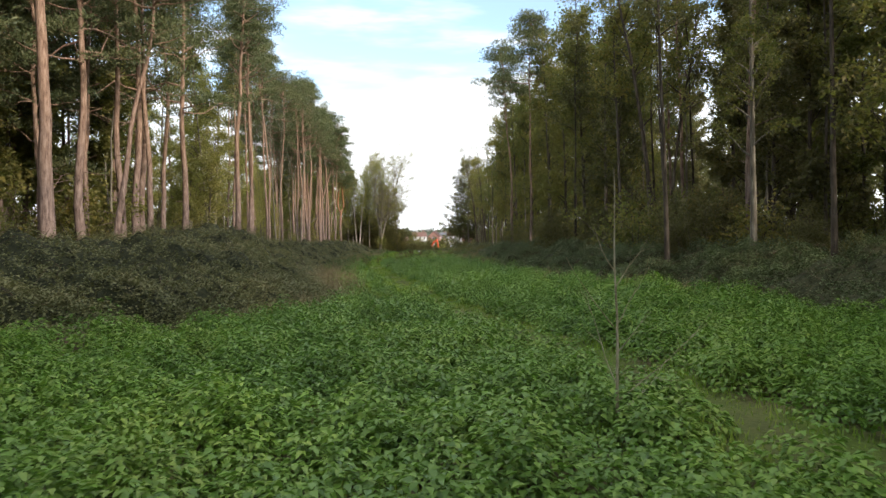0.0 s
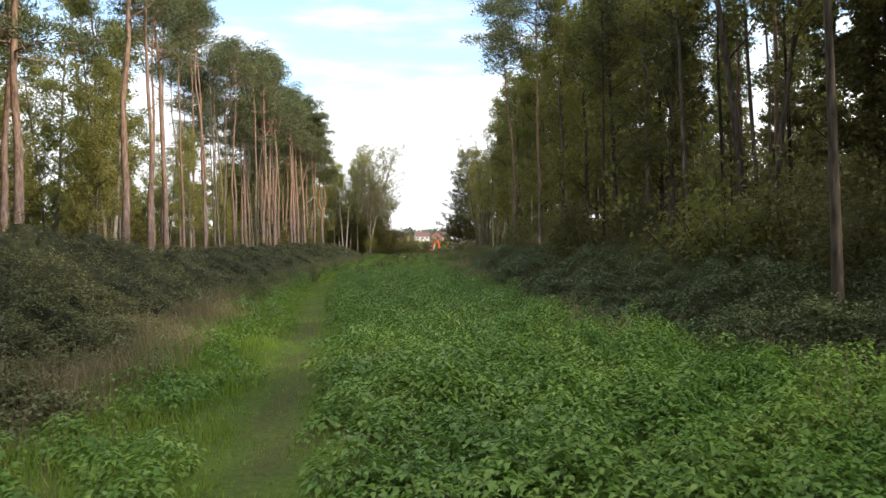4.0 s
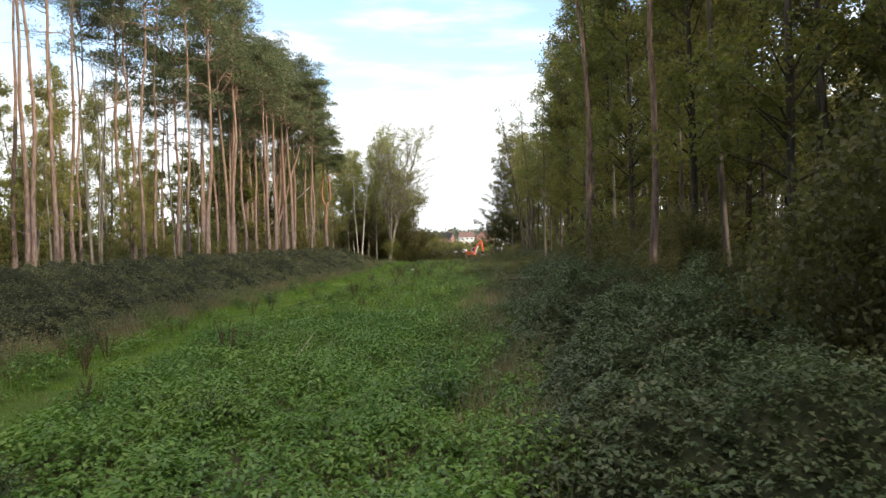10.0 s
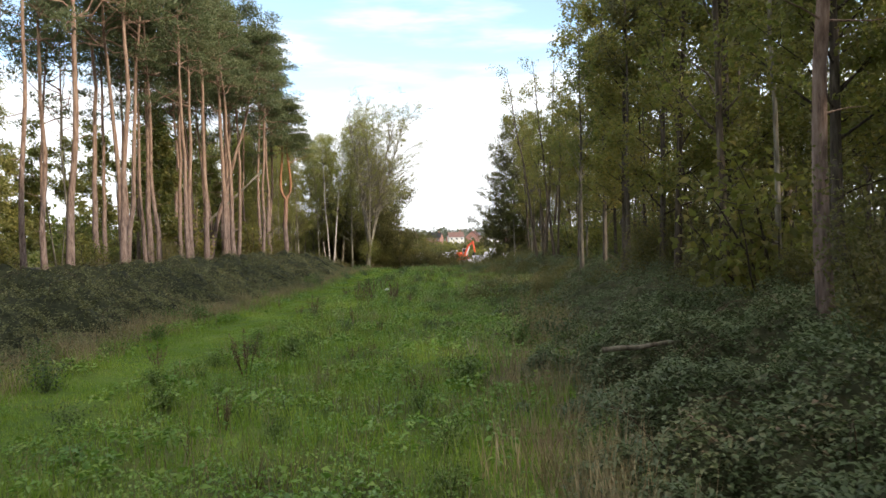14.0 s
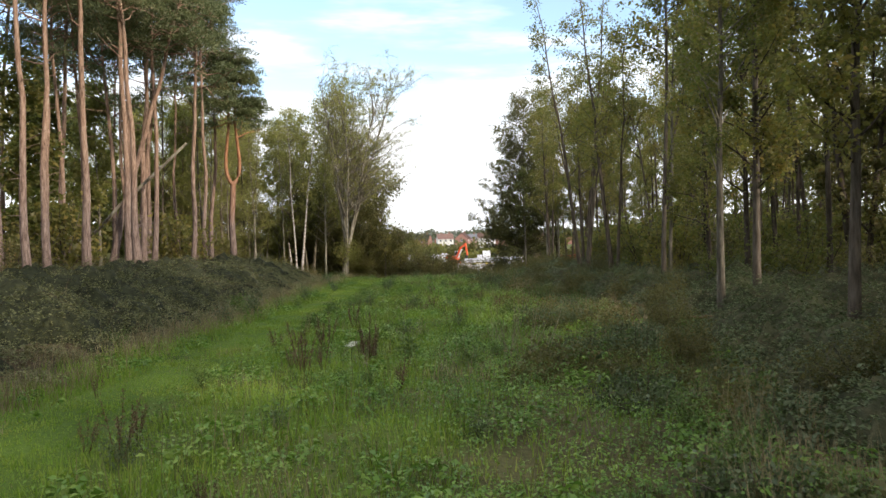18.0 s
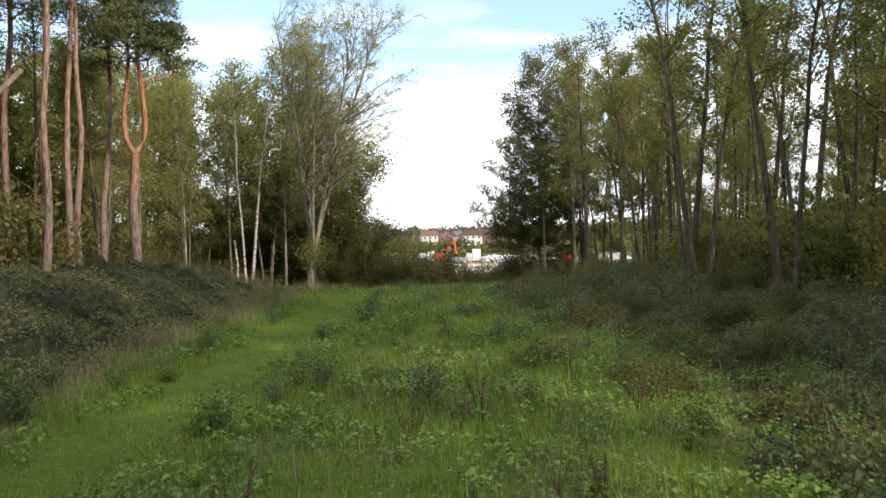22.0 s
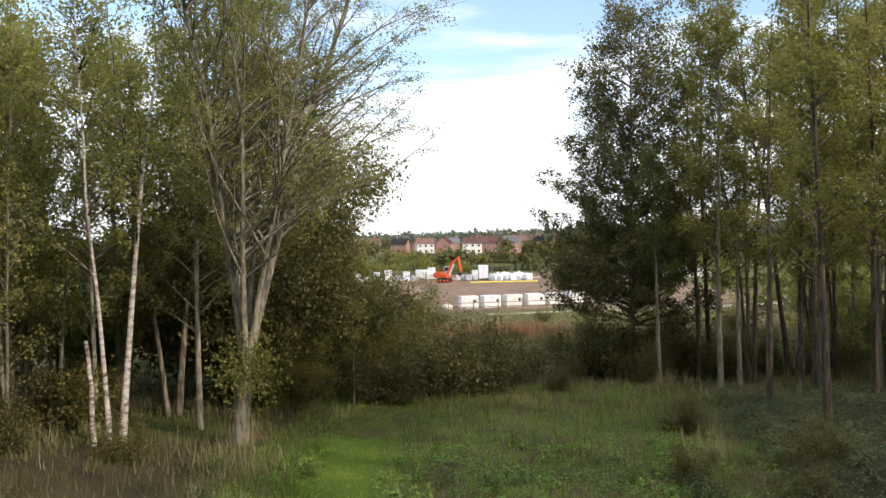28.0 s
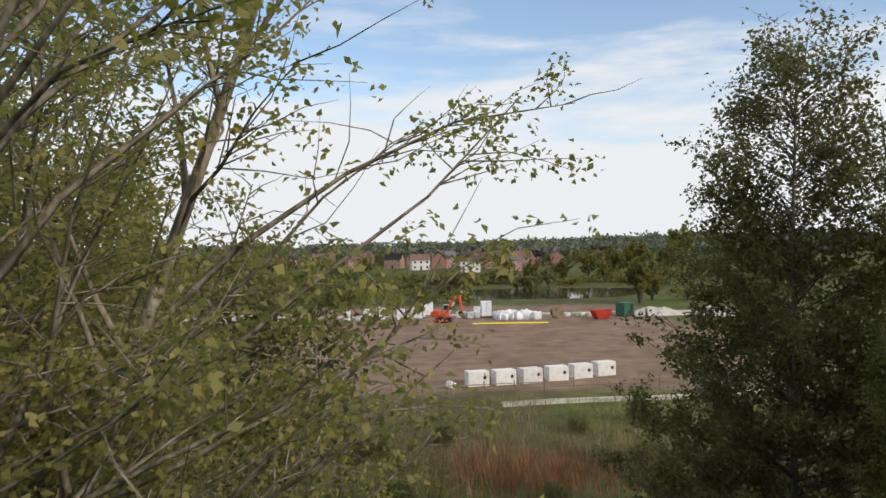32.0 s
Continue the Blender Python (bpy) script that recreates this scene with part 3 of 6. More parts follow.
def grass_blades(n, x0, x1, y0, y1, seed, mat, lo, hi, width, density, name, label, follow=None):
    rng = np.random.default_rng(seed)
    x, y = scatter(rng, n, x0, x1, y0, y1)
    if follow is not None:
        x = x + follow(y)
    keep = rng.random(n) < density(x, y)
    x, y = x[keep], y[keep]
    h = rng.uniform(lo, hi, len(x)) * np.clip(0.78 + 0.5 * wave(x, y, 2.6, 7.0) + 0.4 * wave(x, y, 0.8, 3.0), 0.3, 1.8)
    wide = np.where(y > 50, 0.45, 0.0)
    worn = 0.38 + 0.62 * smooth01(0.35 + wide, 0.95 + wide, np.abs(x - path_x(y)) + 0.2 * wave(x, y, 3.0, 2.0))
    h = h * np.where(y < 150, worn, 1.0)
    a = rng.random(len(x)) * 6.28
    bend = rng.uniform(0.15, 0.6, len(x)) * h
    base = np.stack([x, y, land(x, y) - 0.02], 1)
    side = np.stack([-np.sin(a), np.cos(a), 0 * a], 1) * (width * rng.uniform(0.6, 1.4, len(x)))[:, None]
    lean = np.stack([np.cos(a) * bend, np.sin(a) * bend, h], 1)
    v = np.stack([base - side, base + side, base + lean], 1).reshape(-1, 3)
    me = mesh_from(name, v, [(np.arange(len(x) * 3).reshape(-1, 3), 0)], [mat])
    tagged(put(name, me), label, "grass", kind="stuff")


nettle_bed()
bramble_bank(-1, -24, -2.5, -4, 134, 95000, 21, "olive bramble thicket humped over the bank below the pines", M_BANK_SUNLIT, (6, 34, 26000))
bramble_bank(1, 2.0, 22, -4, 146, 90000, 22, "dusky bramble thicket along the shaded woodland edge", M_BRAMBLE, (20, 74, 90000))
grass_blades(760000, -9, 8, 0, 152, 31, M_GRASS, 0.10, 0.34, 0.009, grass_amount, "grass", "fresh green meadow grass along the trodden path")
grass_blades(270000, -1.5, 1.5, 16, 150, 39, M_TURF, 0.05, 0.15, 0.007, lambda x, y: np.exp(-((x - path_x(y)) / 1.1) ** 4) * (0.35 + 0.65 * smooth01(40, 60, y)), "path_turf", "short trodden turf along the path", path_x)
grass_blades(230000, -8, 9, 54, 128, 37, M_ROUGH, 0.28, 0.58, 0.007, lambda x, y: (0.4 + 0.4 * dull_side(x, y)) * smooth01(0.2, 0.8, wave(x, y, 3.3, 6.0) + 0.4 * wave(x, y, 1.2, 2.0)) * (x > left_x(y)) * (x < right_x(y) + 1) * smooth01(0.8, 1.4, np.abs(x - path_x(y))) * smooth01(54, 66, y), "tussocks", "olive tussocks of coarse grass across the ride")
grass_blades(230000, -12, 9, 14, 150, 32, M_STRAW, 0.30, 0.75, 0.007,
             lambda x, y: 0.8 * smooth01(0.35, 0.95, 0.8 * wave(x, y, 9.0, 9.0) + 1.0 * np.exp(-((x - left_x(y) - 0.1) / 0.7) ** 2) + 0.9 * np.exp(-((x - right_x(y)) / 0.8) ** 2)) * smooth01(-1.3, -0.6, x - left_x(y)) * smooth01(-1.3, -0.6, right_x(y) - x) * smooth01(14, 22, y)
             + 0.25 * (smooth01(0.3, 0.9, wave(x, y, 3.7, 2.5)) * (y > 55) * (x > left_x(y)) * (x < right_x(y)) * (np.abs(x - path_x(y)) > 0.8)),
             "dry_grass", "straw-coloured dry grass among the green")
grass_blades(175000, -2.2, 0.9, 14, 128, 36, M_STRAW, 0.2, 0.62, 0.008, lambda x, y: smooth01(14, 20, y) * (1 - 0.6 * smooth01(84, 92, y)) * np.clip(0.4 + 0.8 * wave(x, y, 6.0, 4.0), 0.03, 1) * np.exp(-((x - left_x(y) + 0.4) / 0.9) ** 2),
             "grass_fringe", "tan dry grass fringing the bramble bank", left_x)
grass_blades(120000, -1.4, 1.3, 42, 122, 38, M_STRAW, 0.25, 0.75, 0.008, lambda x, y: smooth01(42, 54, y) * (1 - 0.8 * smooth01(74, 84, y)) * np.clip(0.35 + 0.8 * wave(x, y, 7.0, 1.0), 0.03, 1) * np.exp(-((x - right_x(y) + 0.1) / 0.8) ** 2),
             "grass_fringe", "tan dry grass along the foot of the shaded thicket", right_x)
grass_blades(230000, -30, 34, 124, 206, 33, M_ROUGH, 0.3, 0.7, 0.016, lambda x, y: (1 - 0.8 * nettle_amount(x, y)) * (0.45 + 0.4 * wave(x, y, 9, 1.0)) * (1 - ((x > left_x(y)) & (x < right_x(y)) & (y < 121)) - 0.95 * ((y >= 121) & (y < 150) & (np.abs(x - path_x(y)) < 1.2))).clip(0, 1), "rough_grass", "rough green grass on the slope beyond the trees")
grass_blades(150000, -30, 40, 122, 208, 34, M_STRAW, 0.3, 1.0, 0.018, lambda x, y: (1 - 0.9 * nettle_amount(x, y)) * smooth01(-0.2, 0.6, wave(x, y, 13, 2.0) - 0.5 * (y < 150) + 0.7 * np.exp(-((y - 188) / 9) ** 2)) * (1 - 0.95 * ((np.abs(x - path_x(y)) < 1.6) & (y < 150))), "reeds", "tawny reeds and tall dry grass below the slope")


# ---------------------------------------------------------------- trees
def bent(start, way, length, n, rng, wobble, lift=0.0):
    """Points of a limb that wanders and lifts (or droops) as it goes."""
    pts, p, d = [np.array(start, float)], np.array(start, float), unit(np.array(way, float))
    for _ in range(n - 1):
        d = unit(d + rng.normal(size=3) * wobble + np.array([0, 0, lift]))
        p = p + d * length / (n - 1)
        pts.append(p.copy())
    return np.array(pts)


def at_height(pts, z):
    return np.array([np.interp(z, pts[:, 2], pts[:, k]) for k in range(3)])


def tree(name, wood, leaves, leaf_name, bark, foliage, trunk_part="trunk"):
    root = new(name)
    root.empty_display_size = 0.3
    trunk, limbs = wood
    stem = put(trunk_part, trunk.mesh(name + "_trunk", bark), root)
    if trunk_part != "trunk":
        stem["kind"] = "stuff"
    if limbs.n:
        put("branchwork", limbs.mesh(name + "_branchwork", bark), root)["kind"] = "stuff"
    put(leaf_name, leaves, root)["kind"] = "stuff"
    return root


def pine(seed, H=19.0, r=0.17, lean=(0, 0), start=0.62, fork=0, spread=1.0, tufts=40, tuft=1.0, bark=None):
    """Scots pine: long bare stem, dead stubs, an open crown of needle tufts."""
    rng = np.random.default_rng(seed)
    trunk, limbs = Tubes(), Tubes()
    n = 16
    s = np.linspace(0, 1, n)
    wob = np.stack([0.07 * np.sin(s * rng.uniform(7, 12) + rng.random() * 6) + 0.025 * np.sin(s * rng.uniform(17, 24) + rng.random() * 6) for _ in range(2)], 1)
    wob = wob - wob[:1] + np.cumsum(rng.normal(size=(n, 2)) * 0.042, 0)
    stems = []
    main = np.stack([lean[0] * s + wob[:, 0], lean[1] * s + wob[:, 1], H * s - 0.3], 1)
    if fork:
        k = np.linspace(0, fork / H, 6)
        low = np.stack([np.interp(k, s, main[:, 0]), np.interp(k, s, main[:, 1]), H * k - 0.3], 1)
        trunk.add(low, r * (1.15 - 0.25 * np.linspace(0, 1, 6)), 9)
        for sg in (-1, 1):
            t = np.linspace(0, 1, 12) ** 1.4
            out = sg * np.interp(t * (H - fork), [0, 0.35, 1.0, 2.0, 3.2, 4.4, 9.0], [0, 0.26, 0.46, 0.44, 0.31, 0.20, 0.35])
            st = low[-1] + np.stack([out, 0.25 * out, (H - fork) * t], 1)
            trunk.add(st, r * (0.66 - 0.45 * t), 8)
            stems.append(st)
    else:
        trunk.add(main, 0.88 * r * (1.2 * np.exp(-s * 9) * 0.35 + 1.0 - 0.72 * s), 9)
        stems.append(main)
    for _ in range(9):
        st = stems[rng.integers(len(stems))]
        z = rng.uniform(0.1, max(start, 0.2)) * H
        if z < st[0, 2]:
            continue
        p, a = at_height(st, z), rng.random() * 6.28
        ln = rng.uniform(0.3, 1.5)
        limbs.add(bent(p, (np.cos(a), np.sin(a), rng.uniform(-0.3, 0.4)), ln, 4, rng, 0.15), [0.022, 0.016, 0.01, 0.004], 4)
    cs, ds = [], []
    for _ in range(34):
        st = stems[rng.integers(len(stems))]
        q = rng.uniform(0, 1) ** 0.75
        z = (start + (0.985 - start) * q) * H
        p, a = at_height(st, z), rng.random() * 6.28
        ln = (3.6 - 2.5 * q) * rng.uniform(0.5, 1.15) * spread * H / 19
        b = bent(p, (np.cos(a), np.sin(a), 0.25 + 0.7 * q), ln, 6, rng, 0.30, 0.02)
        limbs.add(b, 0.048 * (1.25 - q * 0.5) * np.array([1, 0.75, 0.55, 0.4, 0.25, 0.1]), 5)
        for k in range(4):
            e = rng.uniform(0.45, 1.0)
            o = np.array([np.interp(e, np.linspace(0, 1, 6), b[:, c]) for c in range(3)])
            tip = bent(o, np.append(unit(b[-1] - b[0])[:2] + rng.normal(size=2) * 0.9, 0.35), rng.uniform(0.3, 0.9), 3, rng, 0.3, 0.1)
            limbs.add(tip, [0.013, 0.009, 0.004], 3)
            # a domed pad of needles over each twig
            m = int(tufts * 1.75)
            u = unit(rng.normal(size=(m, 3)))
            u[:, 2] = np.abs(u[:, 2]) * 1.1 - 0.25
            size = rng.uniform(0.55, 0.95)
            cs.append(tip[2] + u * (rng.random(m) ** 0.4)[:, None] * np.array([size, size, size * 0.5]))
            ds.append(u * np.array([1, 1, 0.6]) + rng.normal(size=(m, 3)) * 0.5 + np.array([0, 0, 0.45]))
    c, d = np.concatenate(cs), np.concatenate(ds)
    me = leaf_mesh("pine_crown", c, d, rng.uniform(0.16, 0.32, len(c)) * tuft, 0.055 * tuft, M_NEEDLE, rng, 0.3)
    return tree("scots_pine", (trunk, limbs), me, "crown", bark or M_PINE_BARK, M_NEEDLE)


def broadleaf(seed, name, H=16.0, r=0.13, start=0.25, reach=2.6, limbs_n=26, leaves_n=5200, leaf=0.13, bark=None, foliage=None,
              stems=1, rise=0.8, lean=(0, 0), open_low=0.0, top_thin=0.5, splay=0.12, toward=(0, 0), twigs=6, twig=1.0, droop=-0.02, taper=0.72, jitter=0.15, split=0.0, clump=1.0, inner=0.3, flank=0):
    """Slender woodland tree: one or more stems, rising limbs, twigs with hanging leaves."""
    rng = np.random.default_rng(seed)
    trunk, limbs = Tubes(), Tubes()
    shafts = []
    for k in range(stems):
        n = 10
        s = np.linspace(0, 1, n)
        wob = np.cumsum(rng.normal(size=(n, 2)) * 0.11, 0)
        a = k * 6.28 / max(stems, 1) + rng.random()
        hk = H * (1 if k == 0 else rng.uniform(0.72, 0.97))
        ox, oy = (0, 0) if stems == 1 else (0.18 * math.cos(a), 0.18 * math.sin(a))
        out = 0 if stems == 1 else splay * hk
        e = np.maximum(s - split, 0) / (1 - split)
        ox, oy = (ox, oy) if not split else (0, 0)
        st = np.stack([ox + lean[0] * s + wob[:, 0] * e + math.cos(a) * out * e ** 1.15, oy + lean[1] * s + wob[:, 1] * e + math.sin(a) * out * e ** 1.15, hk * s - 0.3], 1)
        trunk.add(st, r * (1.0 if k == 0 else 0.75) * (0.3 * np.exp(-s * 10) + 1.0 - 0.85 * s), 8)
        shafts.append(st)
    if split:
        z = np.linspace(-0.3, split * H, 6)
        trunk.add(np.stack([lean[0] * z / H, lean[1] * z / H, z], 1), r * np.array([2.1, 1.75, 1.6, 1.55, 1.55, 1.3]), 10)
    ends = []
    for n in range(limbs_n + flank):
        st = shafts[rng.integers(len(shafts))]
        top = st[-1, 2]
        q = rng.random() ** (0.8 + open_low)
        a = rng.random() * 6.28
        if n >= limbs_n:
            q, a = rng.uniform(0.25, 0.50), rng.uniform(-0.9, 1.1)
        p = at_height(st, (start + (0.97 - start) * q) * top)
        ln = reach * (1.05 - taper * q) * rng.uniform(0.6, 1.2)
        b = bent(p, (np.cos(a) + toward[0], np.sin(a) + toward[1], rise + 0.5 * q), ln, 5, rng, 0.14, 0.03)
        limbs.add(b, r * 0.30 * (1.15 - 0.6 * q) * np.array([1, 0.72, 0.48, 0.28, 0.1]), 4)
        for k in range(twigs):
            e = rng.uniform(inner, 1.0)
            o = np.array([np.interp(e, np.linspace(0, 1, 5), b[:, c]) for c in range(3)])
            tip = bent(o, np.append(unit(b[-1] - b[0])[:2] + rng.normal(size=2) * 0.9, 0.3 + 0.4 * rng.random()), twig * rng.uniform(0.35, 1.0), 4, rng, 0.24, droop)
            limbs.add(tip, [0.010, 0.007, 0.0045, 0.002], 3)
            ends.append((tip, q if n < limbs_n else -1.0))
    weights = np.array([1 - top_thin * q for _, q in ends]) * (rng.random(len(ends)) < clump)
    pick = rng.choice(len(ends), leaves_n, p=weights / weights.sum())
    tips = np.array([t for t, _ in ends])
    f = rng.uniform(0.2, 1.15, leaves_n)[:, None]
    seg = np.minimum((f[:, 0] * 3).astype(int), 2)
    c = tips[pick, seg] + (tips[pick, seg + 1] - tips[pick, seg]) * (f * 3 - seg[:, None]) + rng.normal(size=(leaves_n, 3)) * jitter
    d = rng.normal(size=(leaves_n, 3)) * np.array([1, 1, 0.5]) + np.array([0, 0, -0.45])
    ln = leaf * rng.uniform(0.7, 1.4, leaves_n)
    me = leaf_mesh(name + "_crown", c, d, ln, ln * 0.62, foliage, rng, 0.45)
    return tree(name, (trunk, limbs), me, "crown", bark, foliage)


def shrub(seed, name, H=2.6, wide=1.6, n=2600, leaf=0.09, foliage=None, bark=None):
    """Many-stemmed bush with an uneven outline."""
    rng = np.random.default_rng(seed)
    trunk, limbs = Tubes(), Tubes()
    tips = []
    for _ in range(16):
        a, o = rng.random() * 6.28, rng.random()
        b = bent((0.15 * np.cos(a), 0.15 * np.sin(a), -0.1), (np.cos(a) * o * wide / H * 1.3, np.sin(a) * o * wide / H * 1.3, 1), H * rng.uniform(0.55, 1.05), 5, rng, 0.13)
        trunk.add(b, 0.025 * np.array([1, 0.8, 0.6, 0.35, 0.15]), 4)
        for k in range(5):
            e = rng.uniform(0.2, 1)
            p = np.array([np.interp(e, np.linspace(0, 1, 5), b[:, c]) for c in range(3)])
            tp = bent(p, rng.normal(size=3) + np.array([0, 0, 0.3]), rng.uniform(0.2, 0.5) * H * 0.5, 3, rng, 0.2)
            limbs.add(tp, [0.009, 0.006, 0.003], 3)
            tips.append(tp)
    tips = np.array(tips)
    pick, f = rng.integers(len(tips), size=n), rng.uniform(0, 1.1, n)[:, None]
    c = tips[pick, 0] * (1 - f) + tips[pick, 2] * f + rng.normal(size=(n, 3)) * 0.10 * min(wide, 2.6)
    c[:, 2] = np.maximum(c[:, 2], 0.05)
    d = rng.normal(size=(n, 3)) + np.array([0, 0, -0.2])
    ln = leaf * rng.uniform(0.7, 1.4, n)
    me = leaf_mesh(name + "_leaves", c, d, ln, ln * 0.6, foliage, rng, 0.5)
    return tree(name, (trunk, limbs), me, "leaves", bark, foliage, "stemwork")


def stand(x, y, turn=0.0, size=1.0, sink=0.0):
    return pose(x, y, float(land(x, y)) - sink, 0, 0, turn) @ Matrix.Scale(size, 4)


def plant(kinds, spots, rng, label, category, group):
    """Sets one of the kinds at every spot; a kind's first tree is moved, the rest are copies."""
    for n, (x, y, size) in enumerate(spots):
        k = kinds[n] if n < len(kinds) else kinds[rng.integers(len(kinds))]
        m = stand(x, y, rng.uniform(0, 360), size)
        ob = k if not k.get("placed") else copy_thing(k, m)
        if ob is k:
            ob.matrix_basis = m
            ob["placed"] = 1
        tagged(ob, label, category, group)


def fill(rng, n, x0, x1, y0, y1, gap, taken, lo, hi, ok=lambda x, y: True):
    """Random spots that keep a gap from one another and from those taken."""
    out = []
    for _ in range(n * 30):
        if len(out) >= n:
            break
        x, y = rng.uniform(x0, x1), rng.uniform(y0, y1)
        if ok(x, y) and all((x - a) ** 2 + (y - b) ** 2 > gap * gap for a, b, *_ in taken):
            taken.append((x, y))
            out.append((x, y, rng.uniform(lo, hi)))
    return out


rng = np.random.default_rng(5)
taken = []
# pine belt
pines = [pine(101, 21.5, 0.20, (0.5, 0), 0.58), pine(102, 20.5, 0.18, (-0.4, 0.5), 0.55), pine(103, 22.0, 0.22, (0.9, 0.3), 0.54),
         pine(104, 20.0, 0.17, (-0.6, 0.2), 0.6), pine(105, 21.0, 0.19, (0.1, -0.5), 0.52, spread=1.15),
         pine(108, 20.5, 0.16, (1.3, 0.4), 0.6), pine(109, 21.5, 0.18, (-1.1, -0.6), 0.56)]
BIG_PINE = (-15.0, 27.7)
BROAD_PINES = [(-16.2, 39.5, 1.05), (-15.8, 36.8, 1.0), (-15.2, 31, 0.95), (-14.6, 42.6, 0.95), (-18.6, 46.5, 1.1)]
FRONT_PINES = [(-13.6, 34.4, 0.8), (-17.0, 45.7, 1.0), (-13.2, 49.2, 0.95), (-12.9, 51.5, 0.9),
               (-15.6, 87.1, 0.95), (-17.1, 99.9, 0.95), (-16.4, 94, 0.9),
               (-19.7, 112.9, 0.92), (-16.6, 113.8, 1.02), (-15.6, 119.8, 1.0), (-17.1, 125.0, 0.95), (-16, 105, 0.95), (-15.3, 108.5, 0.9), (-14.2, 57, 0.85), (-20, 22, 1), (-17.5, 36.5, 0.97)]
THIN_PINES = [(-18.9, 59.7, 1.05), (-15.0, 66.9, 1.0), (-17.9, 71.2, 1.0), (-19.1, 76.8, 0.95), (-24, 68, 1.0), (-27, 80, 1.0), (-22, 83, 0.95), (-17.0, 62.5, 1.0), (-15.8, 69.8, 0.95), (-20.8, 74.5, 1.0), (-16.2, 79.3, 1.0), (-18.2, 82, 1.0), (-21, 79, 1.0), (-15.4, 83.5, 0.9), (-19.5, 88, 1.0)]
taken += THIN_PINES + FRONT_PINES + BROAD_PINES + [BIG_PINE, (-15.5, 124.8), (-13.6, 30.9)]
gappy = lambda x, y: not (50 < y < 92) and (y < 50 or x > -27)
second = fill(rng, 24, -21.5, -14.2, 86, 124, 1.7, taken, 0.92, 1.08)
inner = fill(rng, 84, -42, -17, -22, 126, 2.4, taken, 0.85, 1.08, gappy)
front_low = fill(rng, 7, -19, -13.5, -22, 18, 3.0, taken, 0.9, 1.05)
plant(pines, FRONT_PINES + front_low + second, rng, "tall Scots pine with flaking orange upper bark and open crown", "pine tree", "pines of the belt")
inner_pines = [pine(112, 21, 0.15, (0.5, 0.3), 0.55, tufts=17, tuft=1.6), pine(113, 20.5, 0.14, (-0.8, 0.4), 0.52, tufts=17, tuft=1.6), pine(114, 21.5, 0.16, (0.3, -0.7), 0.57, tufts=17, tuft=1.6)]
plant(inner_pines, inner, rng, "tall slender Scots pine standing inside the belt", "pine tree", "pines of the belt")
thin_pines = [pine(115, 20, 0.13, (0.7, 0.2), 0.74, spread=0.65, tufts=22), pine(116, 19, 0.12, (-0.5, 0.4), 0.72, spread=0.6, tufts=20)]
plant(thin_pines, THIN_PINES, rng, "thin-crowned Scots pine standing in an open part of the belt", "pine tree", "pines of the belt")
broad_pines = [pine(120, 20.5, 0.21, (0.4, 0.1), 0.38, spread=1.15, tufts=52), pine(121, 21, 0.20, (-0.2, 0.3), 0.42, spread=1.2, tufts=52)]
plant(broad_pines, BROAD_PINES, rng, "Scots pine with a deep spreading crown and rosy bark", "pine tree", "pines of the belt")
big_pine = pine(119, 22, 0.30, (0.3, 0.2), 0.5, spread=1.25, tufts=60)
big_pine.matrix_basis = stand(*BIG_PINE)
tagged(big_pine, "stout Scots pine with rosy grey bark fronting the belt", "pine tree", "pines of the belt")
lean_pine = pine(106, 15, 0.15, (2.6, 0.6), 0.66)
lean_pine.matrix_basis = stand(-13.9, 30.9)
tagged(lean_pine, "leaning Scots pine with reddish bark at the belt's edge", "pine tree", "pines of the belt")
tilted_pine = pine(122, 17.5, 0.21, (5.0, 0.3), 0.64, spread=1.1, tufts=50)
tilted_pine.matrix_basis = stand(-18.8, 113)
tagged(tilted_pine, "tall Scots pine leaning well over towards the ride", "pine tree", "pines of the belt")
fork_pine = pine(107, 14.5, 0.21, (0.1, 0), 0.60, fork=6.1, spread=1.15, tufts=95, bark=M_FORK_BARK)
fork_pine.matrix_basis = stand(-15.5, 124.8)
tagged(fork_pine, "forked Scots pine with two curving orange stems", "pine tree")

# broadleaf fill inside the pine belt
light = [broadleaf(201, "young_birch", 12, 0.08, 0.16, 2.2, 28, 4800, 0.23, M_BARK, M_LEAF_LIGHT), broadleaf(202, "young_birch", 10, 0.07, 0.12, 2.0, 28, 4800, 0.23, M_BARK, M_LEAF),
         broadleaf(203, "young_birch", 14, 0.09, 0.2, 2.0, 26, 4400, 0.22, M_BARK, M_LEAF_LIGHT, stems=2)]
plant(light, fill(rng, 60, -46, -18, 0, 134, 2.0, taken, 0.75, 1.15, gappy), rng, "slim green broadleaf tree growing among the pines", "tree", "young trees in the belt")

plant(light, fill(rng, 34, -34, -19.5, 60, 104, 1.9, taken, 0.42, 0.72), rng, "small leafy birch filling the open part of the belt", "tree", "young trees in the belt")
plant(light, fill(rng, 38, -44, -22, 2, 46, 1.7, taken, 0.8, 1.2), rng, "leafy young tree in the thick of the belt", "tree", "young trees in the belt")

